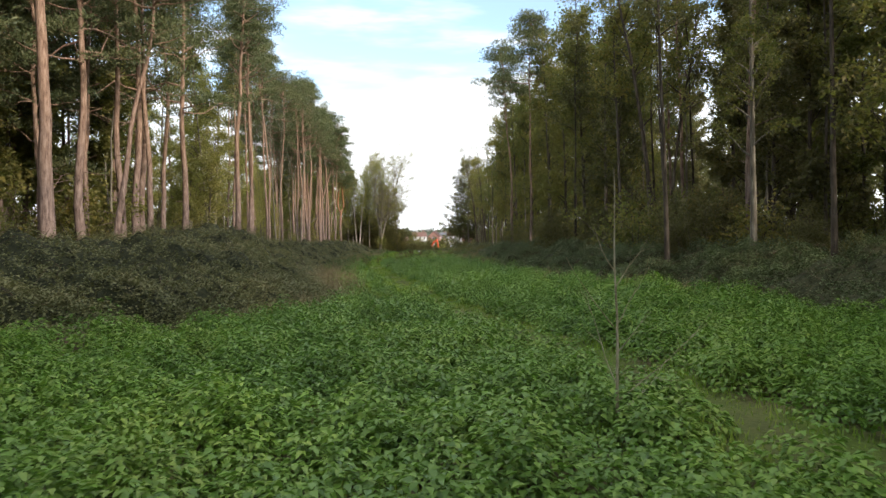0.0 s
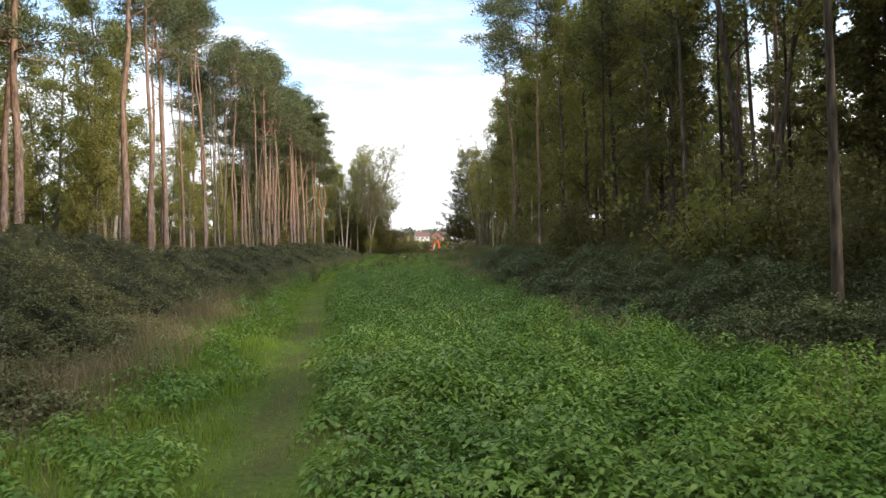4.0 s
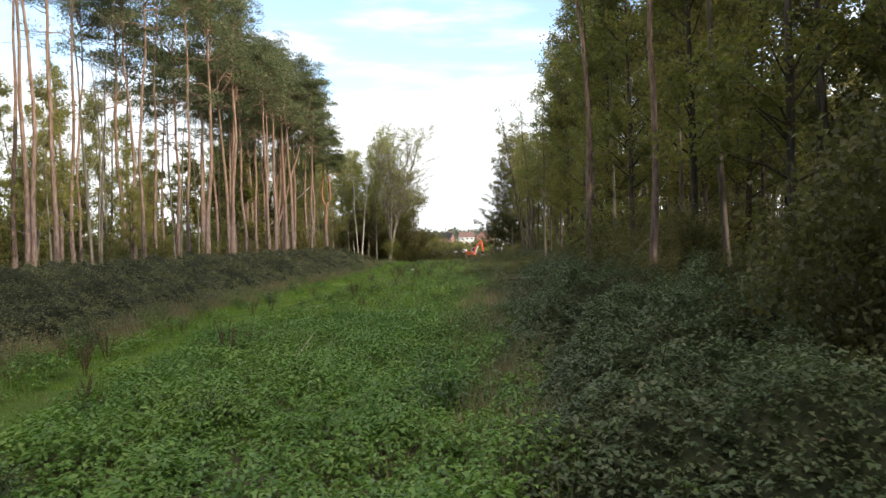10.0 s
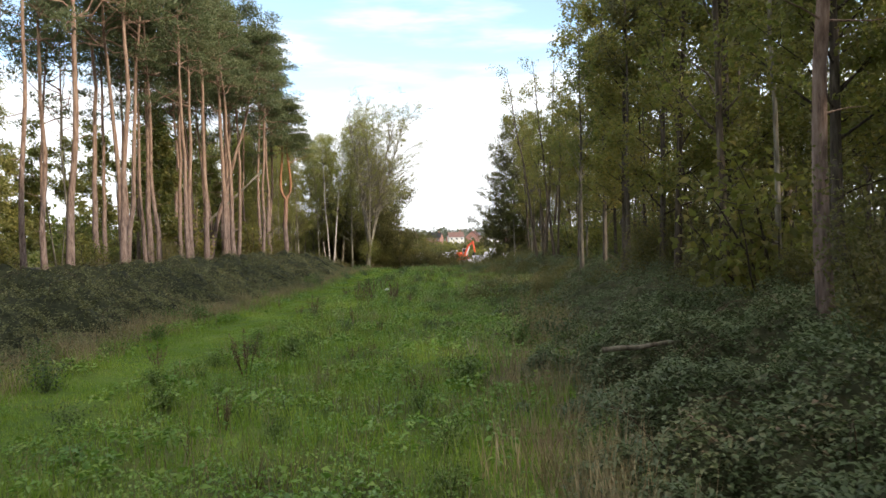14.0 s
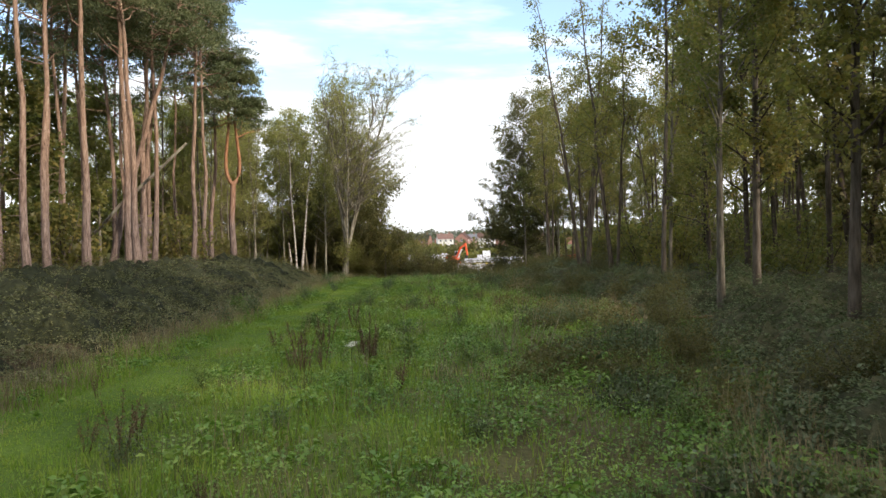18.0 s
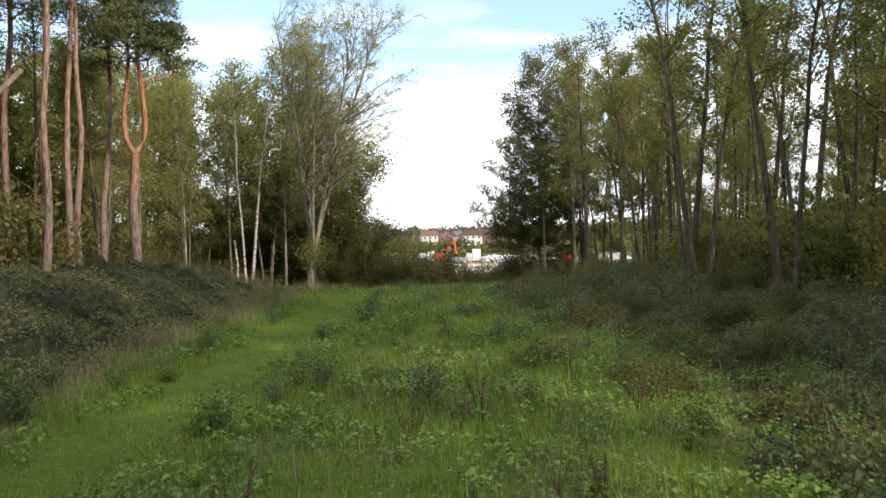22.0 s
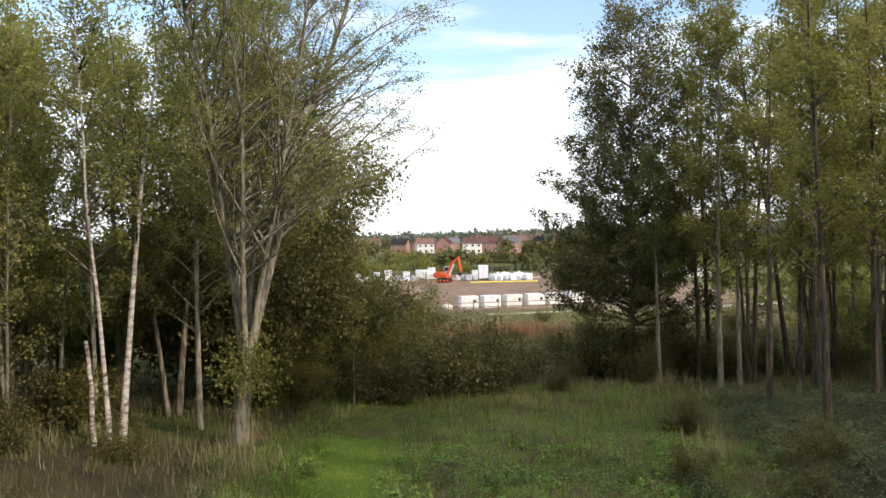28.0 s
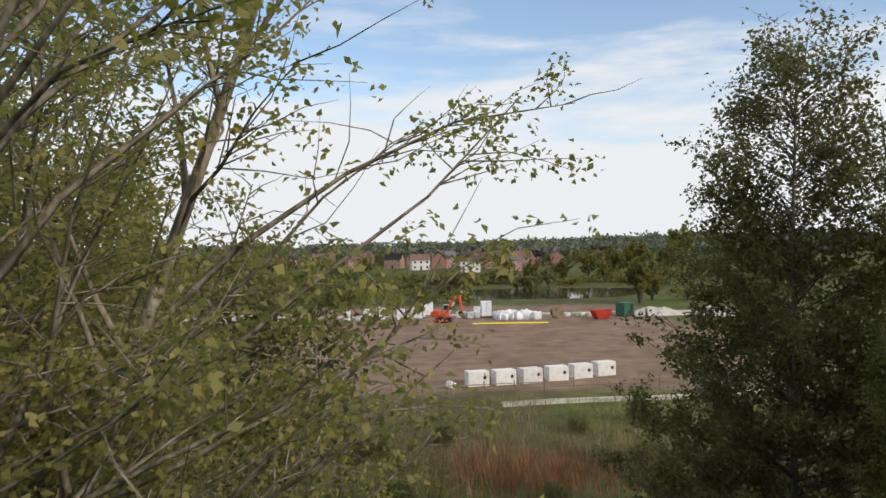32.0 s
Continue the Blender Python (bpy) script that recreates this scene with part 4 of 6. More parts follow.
low_pines = [pine(117, 17, 0.17, (0.3, 0.2), 0.14, spread=1.0, tufts=34, tuft=1.3), pine(118, 18, 0.18, (-0.3, 0.4), 0.2, spread=1.05, tufts=34, tuft=1.3)]
plant(low_pines, [(-18.5, 24.5, 1.0), (-21, 29, 1.0), (-17.6, 32.5, 0.9), (-22, 35, 1.05), (-19, 39.5, 1.0), (-23.5, 24, 1.1), (-26, 31, 1.1), (-20, 46, 1.0), (-24, 41, 1.0), (-17.3, 20.5, 1.0), (-20.5, 26, 1.05), (-24.5, 36, 1.1), (-28, 40, 1.1), (-19.5, 36, 1.0), (-18.8, 43, 0.95), (-22, 49.5, 1.05), (-25, 44.5, 1.1), (-28, 49, 1.1), (-31, 44, 1.15), (-33, 38, 1.15), (-27, 27, 1.1), (-30, 34, 1.1), (-22.5, 45, 1.0), (-26, 47, 1.1)], rng, "dense pine clothed with needles almost to the ground", "pine tree", "pines of the belt")
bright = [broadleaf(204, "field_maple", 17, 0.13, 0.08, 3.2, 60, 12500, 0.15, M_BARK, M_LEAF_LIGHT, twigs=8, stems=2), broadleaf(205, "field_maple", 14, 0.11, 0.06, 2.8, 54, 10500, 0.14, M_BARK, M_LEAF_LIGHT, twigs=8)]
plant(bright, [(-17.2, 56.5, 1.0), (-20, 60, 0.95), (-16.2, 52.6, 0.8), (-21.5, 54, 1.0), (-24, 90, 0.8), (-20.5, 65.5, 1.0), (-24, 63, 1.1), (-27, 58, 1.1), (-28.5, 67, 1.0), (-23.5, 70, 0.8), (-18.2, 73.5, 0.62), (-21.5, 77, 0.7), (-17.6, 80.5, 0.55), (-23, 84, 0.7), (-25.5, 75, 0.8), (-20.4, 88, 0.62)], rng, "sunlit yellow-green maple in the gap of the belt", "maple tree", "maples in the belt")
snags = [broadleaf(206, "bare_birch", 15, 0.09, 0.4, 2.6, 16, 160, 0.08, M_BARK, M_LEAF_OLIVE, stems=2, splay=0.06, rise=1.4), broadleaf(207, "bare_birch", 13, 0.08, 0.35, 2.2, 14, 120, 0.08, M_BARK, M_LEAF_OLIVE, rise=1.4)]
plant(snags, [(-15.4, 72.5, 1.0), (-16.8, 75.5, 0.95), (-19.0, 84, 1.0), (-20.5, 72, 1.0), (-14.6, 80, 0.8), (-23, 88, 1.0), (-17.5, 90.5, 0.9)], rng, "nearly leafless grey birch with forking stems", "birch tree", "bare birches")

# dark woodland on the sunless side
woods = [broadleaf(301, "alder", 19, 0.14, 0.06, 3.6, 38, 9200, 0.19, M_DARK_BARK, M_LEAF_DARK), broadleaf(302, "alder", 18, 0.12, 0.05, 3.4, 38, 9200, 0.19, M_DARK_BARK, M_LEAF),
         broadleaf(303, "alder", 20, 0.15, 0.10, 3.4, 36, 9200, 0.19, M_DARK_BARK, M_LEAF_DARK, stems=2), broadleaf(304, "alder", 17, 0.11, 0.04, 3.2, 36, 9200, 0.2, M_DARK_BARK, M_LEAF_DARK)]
RIGHT_FRONT = [(12.6, 12, 1.0), (13.4, 20, 1.0), (15.8, 33, 0.95), (11.4, 44, 1.0), (10.6, 50, 1.05), (10.2, 55, 1.0), (10.3, 63, 1.0), (9.8, 71, 1.0), (9.9, 78, 1.0), (9.3, 83.5, 0.98),
               (8.9, 88.5, 0.95), (9.0, 93.8, 0.9), (10.4, 98, 0.8), (10.8, 103, 0.85)]
RIGHT_STEMS = [(7.7, 93, 0.7), (9.2, 81, 0.9), (11.5, 36, 1.0), (10.8, 24, 1.0), (11.4, 47.5, 1.0), (8.8, 75, 0.95), (8.3, 109.4, 0.85), (7.5, 113.8, 0.85), (8.1, 117.2, 0.9), (14.6, 117.4, 0.9)]
RIGHT_PINES = [(14.1, 40, 1.0), (12.6, 28.4, 1.05), (7.3, 66.2, 0.95), (7.9, 58.8, 0.97), (15.5, 47, 1.0)]
slim = [pine(110, 20, 0.12, (-0.5, 0.3), 0.72, spread=0.7), pine(111, 19, 0.13, (0.6, 0.5), 0.7, spread=0.75)]
plant(slim, RIGHT_PINES, rng, "slim reddish pine stem at the edge of the shaded wood", "pine tree", "slim pines")
RIGHT_FRONT += [(13, 66, 1.05), (13.5, 72.5, 1.05), (12.8, 59.5, 1.0), (14, 80, 1.05), (12.5, 86, 1.0), (15, 56, 1.05), (16.5, 68.5, 1.1), (16, 76, 1.1), (13.6, 52.4, 1.0), (18, 62, 1.1), (17.5, 82, 1.1)]
taken += RIGHT_FRONT + RIGHT_STEMS + RIGHT_PINES
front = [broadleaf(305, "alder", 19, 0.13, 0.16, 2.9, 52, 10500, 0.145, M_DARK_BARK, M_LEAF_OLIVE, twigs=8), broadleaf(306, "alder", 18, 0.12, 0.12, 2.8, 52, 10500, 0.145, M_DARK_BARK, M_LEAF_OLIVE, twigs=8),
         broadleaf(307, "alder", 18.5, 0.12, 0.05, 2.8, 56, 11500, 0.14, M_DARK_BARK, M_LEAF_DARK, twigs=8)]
plant(front, RIGHT_FRONT, rng, "dark leafy alder with foliage down to the brambles", "tree", "trees of the shaded wood")
poles = [broadleaf(308, "pole_alder", 19, 0.10, 0.5, 2.2, 24, 3600, 0.16, M_DARK_BARK, M_LEAF_DARK), broadleaf(309, "pole_alder", 18, 0.085, 0.55, 2.0, 22, 3200, 0.16, M_BARK, M_LEAF),
         broadleaf(310, "pole_alder", 18.5, 0.09, 0.45, 2.2, 24, 3600, 0.16, M_DARK_BARK, M_LEAF_OLIVE, lean=(-0.8, 0.4))]
plant(poles, fill(rng, 46, 8.6, 17, 6, 106, 1.7, taken, 0.85, 1.1), rng, "thin straight alder pole with a high crown", "tree", "trees of the shaded wood")
# spots from y 3.5 backwards are unseen, added to keep sun off the start
plant(woods, [(17, 38, 1.1), (18.5, 33, 1.1), (20.5, 41, 1.1), (16.2, 30.5, 1.0), (23, 38, 1.1), (11.5, 3.5, 1.0), (13.5, -1.5, 1.05), (11.2, -6, 1.0), (15, 3, 1.05), (12.4, -11, 1.0), (16.5, -4.5, 1.1), (14.4, -9, 1.05), (11.8, -16, 1.0), (17, -13, 1.1), (14.5, -19, 1.0), (18.5, 1, 1.1), (12.8, -24, 1.05), (9.5, -20, 1.0), (6.5, -26, 1.0)], rng, "dark slender tree inside the shaded wood", "tree", "trees of the shaded wood")
plant(woods, fill(rng, 74, 14.5, 36, -22, 108, 2.3, taken, 0.85, 1.15), rng, "dark slender tree inside the shaded wood", "tree", "trees of the shaded wood")
stems = [broadleaf(401, "tall_alder", 19, 0.17, 0.30, 2.8, 34, 5000, 0.14, M_BARK, M_LEAF, top_thin=0.3, taper=0.55), broadleaf(402, "tall_alder", 18, 0.15, 0.32, 2.6, 34, 4600, 0.14, M_BROWN_BARK, M_LEAF_OLIVE, top_thin=0.3, taper=0.55),
         broadleaf(403, "tall_alder", 19, 0.14, 0.28, 2.8, 34, 5000, 0.14, M_BROWN_BARK, M_LEAF_OLIVE, stems=2, top_thin=0.3, taper=0.55)]
plant(stems, RIGHT_STEMS, rng, "tall bare-stemmed alder at the woodland edge", "tree", "bare-stemmed trees")
GATE = [(7.6, 151, 0.9), (10.3, 152.9, 1.0), (12.3, 151.3, 0.95), (15.2, 153.1, 1.0), (8.4, 137, 0.95), (10.9, 149.4, 0.95), (9.8, 129, 0.95), (9.4, 143, 0.95), (18.2, 150, 1.0)]
taken += GATE + [(7.4, 157)]
plant(stems, GATE, rng, "tall alder with thin stem at the edge of the gap", "tree", "bare-stemmed trees")
plant(stems, fill(rng, 58, 10.0, 38, 104, 150, 2.0, taken, 0.8, 1.05), rng, "thin straight alder in an open stand", "tree", "bare-stemmed trees")

broad = [broadleaf(404, "alder_tree", 20.5, 0.14, 0.24, 3.4, 54, 9500, 0.14, M_BARK, M_LEAF_OLIVE, twigs=8, top_thin=0.2, taper=0.5), broadleaf(405, "alder_tree", 20, 0.13, 0.28, 3.2, 54, 8500, 0.14, M_BROWN_BARK, M_LEAF, twigs=8, stems=2, top_thin=0.2, taper=0.5)]
plant(broad, [(9.6, 148.4, 0.95), (11.6, 155, 1.0), (13.6, 149, 0.95), (14.4, 156.5, 1.0), (16.6, 151.5, 1.0), (18, 156, 1.0), (20.5, 153, 1.0), (22.5, 149, 1.0), (12.7, 145.5, 0.9), (16, 146, 0.95), (25, 154, 1.0)], rng, "brown-green alder with several crown limbs by the gap", "tree", "alders by the gap")

# trees that frame the gap
cone = broadleaf(501, "young_oak", 20.8, 0.16, 0.12, 6.9, 260, 70000, 0.16, M_BARK, M_LEAF_DARK, rise=0.32, top_thin=0.85, open_low=0.35, taper=0.74, twigs=8, twig=1.3)
cone.matrix_basis = stand(8.0, 157.0)
tagged(cone, "dense dark cone-shaped tree with a pale stem", "tree")
ash = broadleaf(502, "ash_tree", 19.5, 0.18, 0.32, 5.4, 240, 62000, 0.075, M_ASH_BARK, M_LEAF_LIGHT, stems=7, rise=1.0, lean=(1.5, 0.3), top_thin=0.05, splay=0.21, toward=(0.6, 0.1), twigs=12, twig=1.4, droop=-0.05, taper=0.4, jitter=0.08, split=0.13, clump=0.6, inner=0.45, flank=34)
ash.matrix_basis = stand(-9.9, 139.5)
srng = np.random.default_rng(509)
c = srng.normal(size=(1500, 3)) * np.array([0.55, 0.55, 0.6]) + np.array([0.35, -0.2, 2.6])
shoots = put("sprout", leaf_mesh("ash_sprout", c, srng.normal(size=c.shape) + np.array([0, 0, -0.3]), 0.13, 0.08, M_LEAF_LIGHT, srng, 0.5), ash)
shoots["kind"] = "stuff"
tagged(ash, "many-stemmed pale ash with sparse yellow-green leaves", "ash tree")
ash_b = broadleaf(503, "ash_tree", 20, 0.14, 0.25, 4.0, 60, 6500, 0.14, M_PALE_BARK, M_LEAF_LIGHT, stems=2)
ash_b.matrix_basis = stand(-14.2, 145.5)
tagged(ash_b, "slender tall ash with thin yellowing foliage", "ash tree")
birch = broadleaf(504, "birch", 17, 0.12, 0.35, 3.0, 40, 3800, 0.13, M_BIRCH, M_LEAF_LIGHT, stems=2, splay=0.09)
birch.matrix_basis = stand(-14.1, 139.8)
tagged(birch, "twin-stemmed white birch with peeling bark", "birch tree")
LEFT_GATE = [(-9.4, 147.5, 0.8), (-18.4, 127.6, 0.9), (-21.5, 127, 1.0), (-16.2, 143, 1.0), (-23, 145, 1.0), (-28, 131, 1.0), (-6.9, 146.8, 0.5), (-19.5, 134.5, 1.0), (-12.1, 142.3, 1.15), (-11.0, 147.0, 1.15), (-13.4, 150.0, 1.15), (-17, 136, 0.85), (-19, 142, 0.95), (-22, 137, 0.9), (-17, 148, 0.95), (-21, 149, 1.0), (-26, 141, 0.95), (-25, 133, 0.9), (-20, 131, 0.9), (-30, 146, 1.0), (-17.8, 131, 0.8), (-32, 136, 1.0)]
hedge_trees = [broadleaf(508, "field_oak", 17, 0.15, 0.12, 3.8, 60, 8200, 0.16, M_BARK, M_LEAF_LIGHT, twigs=8), broadleaf(510, "field_oak", 15, 0.14, 0.06, 3.6, 56, 9000, 0.17, M_BARK, M_LEAF_LIGHT, twigs=8)]
gate_kinds = [broadleaf(505, "ash_tree", 19, 0.12, 0.2, 3.4, 54, 5000, 0.14, M_PALE_BARK, M_LEAF_LIGHT, twigs=8, taper=0.55), broadleaf(506, "ash_tree", 18, 0.11, 0.15, 3.2, 54, 5000, 0.14, M_BARK, M_LEAF_LIGHT, stems=2, twigs=8, taper=0.55)]
gate_kinds.append(broadleaf(507, "ash_tree", 17.5, 0.10, 0.25, 3.2, 54, 5400, 0.13, M_BROWN_BARK, M_LEAF_LIGHT, twigs=8, taper=0.55))
taken += LEFT_GATE + [(-9.9, 139.5), (-14.2, 145.5), (-14.1, 139.8)]
plant(hedge_trees, [(-24, 139.5, 1.0), (-27.5, 137, 1.0), (-22.3, 133, 0.95), (-20.8, 129.2, 0.85), (-29.5, 143, 1.05), (-26, 146.5, 1.05), (-31, 134, 1.0), (-21.3, 147.5, 1.15), (-22, 142.6, 1.0), (-24, 151, 1.2), (-18.5, 150.5, 1.15), (-16.2, 153.5, 1.1), (-20.5, 145, 1.05), (-13.4, 157, 1.05)], rng, "leafy olive-green tree closing the end of the belt", "tree", "trees behind the gap")
plant(hedge_trees, [(19, 158.5, 0.9), (23, 161, 1.0), (27, 158, 1.0), (31, 163, 1.05), (36, 159, 1.0), (41, 164, 1.1), (29, 168, 1.0), (46, 160, 1.0), (34, 152, 0.95), (40, 150, 1.0)], rng, "leafy olive-green tree behind the open stand", "tree", "trees behind the gap")
plant(gate_kinds, LEFT_GATE + fill(rng, 9, -34, -13.2, 126.5, 153, 1.9, taken, 0.75, 1.0, lambda x, y: x < -17 or y > 141), rng, "thin grey-stemmed ash with patchy autumn leaves", "ash tree", "ashes at the gap")

# shrubs
hazels = [shrub(608, "hazel", 5.2, 2.6, 9500, 0.105, M_LEAF_DARK, M_DARK_BARK), shrub(609, "hazel", 4.4, 2.4, 9000, 0.105, M_LEAF_DARK, M_DARK_BARK)]
plant(hazels, [(float(right_x(y)) + 5.9 + 1.5 * math.sin(y * 1.7), y, 0.75 + 0.3 * math.sin(y * 3.1)) for y in np.arange(8, 88, 2.3)], rng, "dense dark hazel closing the foot of the wood", "hazel", "hazels of the wood's edge")
bushes = [shrub(601, "shrub", 2.6, 1.7, 2000, 0.12, M_LEAF_DARK, M_DARK_BARK), shrub(602, "shrub", 3.2, 1.8, 2100, 0.12, M_LEAF, M_DARK_BARK), shrub(603, "shrub", 2.0, 1.6, 1900, 0.11, M_LEAF_OLIVE, M_DARK_BARK)]
plant(bushes, fill(rng, 110, -40, -16.5, -5, 150, 1.8, [], 0.6, 1.5), rng, "leafy green shrub under the pines", "shrub", "undergrowth")
plant(bushes, fill(rng, 90, 8.6, 34, -5, 134, 1.9, [], 0.7, 1.7), rng, "dark leafy shrub under the trees", "shrub", "undergrowth")
THORN = [(-9.3, 149, 1.6), (-6.4, 153, 0.78), (-11, 150, 1.1), (-8.0, 151.5, 1.4), (-13.5, 152, 1.45), (-17, 155, 1.5), (-9.2, 145.5, 0.8), (-21, 154, 1.5), (-26, 152, 1.5)]
thorn = [shrub(604, "hawthorn", 6.8, 3.6, 26000, 0.10, M_LEAF_DARK, M_DARK_BARK), shrub(605, "hawthorn", 6.4, 3.4, 24000, 0.10, M_LEAF_OLIVE, M_DARK_BARK)]
plant(bushes, fill(rng, 30, 9.0, 24, 100, 136, 1.6, [], 0.8, 1.5), rng, "leafy shrub between thin alder stems", "shrub", "undergrowth")
plant(thorn, THORN, rng, "rounded dense hawthorn thicket, dark green", "hawthorn", "hawthorns")
brown = shrub(606, "sallow_bush", 6.6, 2.4, 6500, 0.08, M_LEAF_OLIVE, M_DARK_BARK)
brown.matrix_basis = stand(-4.7, 163)
tagged(brown, "thin brownish sallow bush losing its leaves", "bush")
MOUNDS = [(-5.5, 147, 1.25), (-3.6, 149, 1.3), (-1.8, 150.5, 1.3), (0.2, 153, 0.9), (-1.0, 156, 1.1), (1.8, 156.5, 0.7), (3.6, 153, 0.55), (2.4, 149.5, 0.4), (5.2, 140, 0.5), (6.4, 126, 0.55), (5.5, 120, 0.5), (6.6, 154.5, 1.3), (7.5, 152, 0.8), (9.5, 154, 0.95), (12, 153, 0.95), (14.5, 155, 1.0), (17, 154, 1.0), (19.5, 156, 1.0), (22.5, 153, 1.0), (26, 155, 1.0), (9.2, 156, 1.2), (5.2, 155.2, 1.3), (11.5, 157, 1.2), (-15.5, 134, 0.6), (-12.8, 137.2, 0.5), (-17.5, 138.4, 0.7), (-19.5, 137, 0.8), (5.5, 168, 0.6), (9, 172, 0.7), (13, 170, 0.8), (3, 175, 0.5), (16, 176, 0.8), (11, 184, 0.6), (8, 193, 0.6), (14, 196, 0.7), (-6, 176, 0.9), (-9, 170, 1.1), (-3, 190, 0.7), (19, 190, 0.9), (24, 182, 0.9), (-8, 186, 1.0), (3.5, 128, 0.35), (4.8, 131, 0.45), (6.5, 134, 0.55), (3, 134, 0.35), (7.5, 129, 0.6), (8.2, 123, 0.6), (9, 118, 0.6), (8.5, 113, 0.55), (7.6, 108, 0.45), (9.4, 104, 0.5), (5.4, 104, 0.42), (6.2, 108, 0.48), (5.0, 111.5, 0.36), (6.9, 101, 0.48), (4.6, 115, 0.36), (6.5, 116.5, 0.5), (7.6, 97.5, 0.5), (6.2, 93, 0.4), (5.2, 88, 0.36), (6.8, 84, 0.45)]
low = [shrub(607, "bramble_bush", 2.2, 2.2, 7500, 0.085, M_LEAF_DARK, M_DARK_BARK)]
plant(low, MOUNDS, rng, "low dark bramble bush across the end of the ride", "bramble bush", "bramble bushes")
patches = [shrub(610, "bramble_patch", 0.75, 1.5, 1500, 0.075, M_BRAMBLE, M_DARK_BARK), shrub(611, "bramble_patch", 0.6, 1.7, 1500, 0.08, M_LEAF_DARK, M_DARK_BARK)]
prng = np.random.default_rng(612)
plant(patches, [(float(right_x(y)) - abs(prng.normal()) * 1.9 + 0.6, float(y), prng.uniform(0.55, 1.15)) for y in np.concatenate([prng.uniform(88, 134, 80), prng.uniform(74, 92, 20)])], prng, "low spreading bramble patch creeping into the grass", "bramble bush", "bramble patches")


# ---------------------------------------------------------------- clearing: single plants
def sapling(x, y):
    """A thin bare sapling with long whippy twigs that curve upward."""
    rng = np.random.default_rng(71)
    root = new("sapling")
    stem = Tubes()
    main = bent((0, 0, -0.05), (0.02, 0, 1), 2.5, 12, rng, 0.03)
    stem.add(main, np.linspace(0.018, 0.004, 12), 6)
    put("stem", stem.mesh("sapling_stem", M_STALK), root)
    for z, a, ln, up in ((0.30, 0.1, 1.25, 0.75), (0.45, 2.9, 0.95, 1.5), (1.0, 0.3, 0.75, 1.1), (0.95, 3.3, 0.85, 1.0), (1.35, 0.0, 0.55, 1.2), (1.5, 3.4, 0.5, 1.3), (0.2, 0.5, 0.8, 0.3), (0.75, 5.6, 0.5, 1.0)):
        t = Tubes()
        way = np.array([math.cos(a), math.sin(a) * 0.6, up])
        twig = bent(at_height(main, z), way, ln, 8, rng, 0.08, 0.07)
        t.add(twig, np.linspace(0.006, 0.0015, 8), 4)
        for e in (3, 5):
            t.add(bent(twig[e], way + rng.normal(size=3) * 0.6, ln * 0.28, 4, rng, 0.12, 0.05), np.linspace(0.003, 0.001, 4), 3)
        put("twig", t.mesh("sapling_twig", M_STALK), root)
    root.matrix_basis = stand(x, y)
    tagged(root, "bare pale sapling with thin whippy twigs among nettles", "sapling")


def dock(seed, h=1.0):
    """Dead dock: a few brown stalks with rusty seed heads."""
    rng = np.random.default_rng(seed)
    root = new("dock_plant")
    for k in range(7):
        a, o = rng.random() * 6.28, rng.uniform(0.05, 0.42)
        t = Tubes()
        st = bent((0.05 * math.cos(a), 0.05 * math.sin(a), 0), (math.cos(a) * o, math.sin(a) * o, 1), h * rng.uniform(0.6, 1.05), 6, rng, 0.05)
        t.add(st, np.linspace(0.007, 0.003, 6), 4)
        stalk = put("stalk", t.mesh("dock_stalk", M_DEAD), root)
        n = 46
        f = rng.uniform(0.4, 1.0, n)
        c = np.stack([np.interp(f, np.linspace(0, 1, 6), st[:, q]) for q in range(3)], 1) + rng.normal(size=(n, 3)) * 0.014
        put("seed_head", leaf_mesh("dock_seeds", c, rng.normal(size=(n, 3)) + np.array([0, 0, 0.5]), 0.034, 0.02, M_RUST, rng, 0.1), stalk)["kind"] = "stuff"
    return root


def dry_stalks(seed, h=0.9, n=14, mat=None, r=0.005):
    """A tuft of bleached stalks."""
    rng = np.random.default_rng(seed)
    t = Tubes()
    for _ in range(n):
        a, o = rng.random() * 6.28, rng.uniform(0.05, 0.5)
        t.add(bent((0.06 * math.cos(a), 0.06 * math.sin(a), 0), (math.cos(a) * o, math.sin(a) * o, 1), h * rng.uniform(0.4, 1.05), 5, rng, 0.08), np.linspace(r, r * 0.3, 5), 3)
    return put("stalk_tuft", t.mesh("stalk_tuft", mat or M_STALK))


def weed(seed, h=0.55, n=170, leaf=0.10, mat=None):
    """A leafy herb rosette with upright stems."""
    rng = np.random.default_rng(seed)
    root = new("weed_clump")
    t = Tubes()
    cs = []
    for _ in range(9):
        a, o = rng.random() * 6.28, rng.uniform(0.1, 0.7)
        st = bent((0, 0, 0), (math.cos(a) * o, math.sin(a) * o, 1), h * rng.uniform(0.5, 1.1), 5, rng, 0.1)
        t.add(st, np.linspace(0.006, 0.002, 5), 3)
        cs.append(st[rng.integers(1, 5, n // 9)])
    put("stemwork", t.mesh("weed_stems", M_WEED_STEM), root)["kind"] = "stuff"
    c = np.concatenate(cs)
    c = c + rng.normal(size=c.shape) * np.array([0.10, 0.10, 0.05])
    put("leaves", leaf_mesh("weed_leaves", c, rng.normal(size=c.shape) + np.array([0, 0, -0.1]), leaf, leaf * 0.6, mat, rng, 0.75), root)["kind"] = "stuff"
    return root


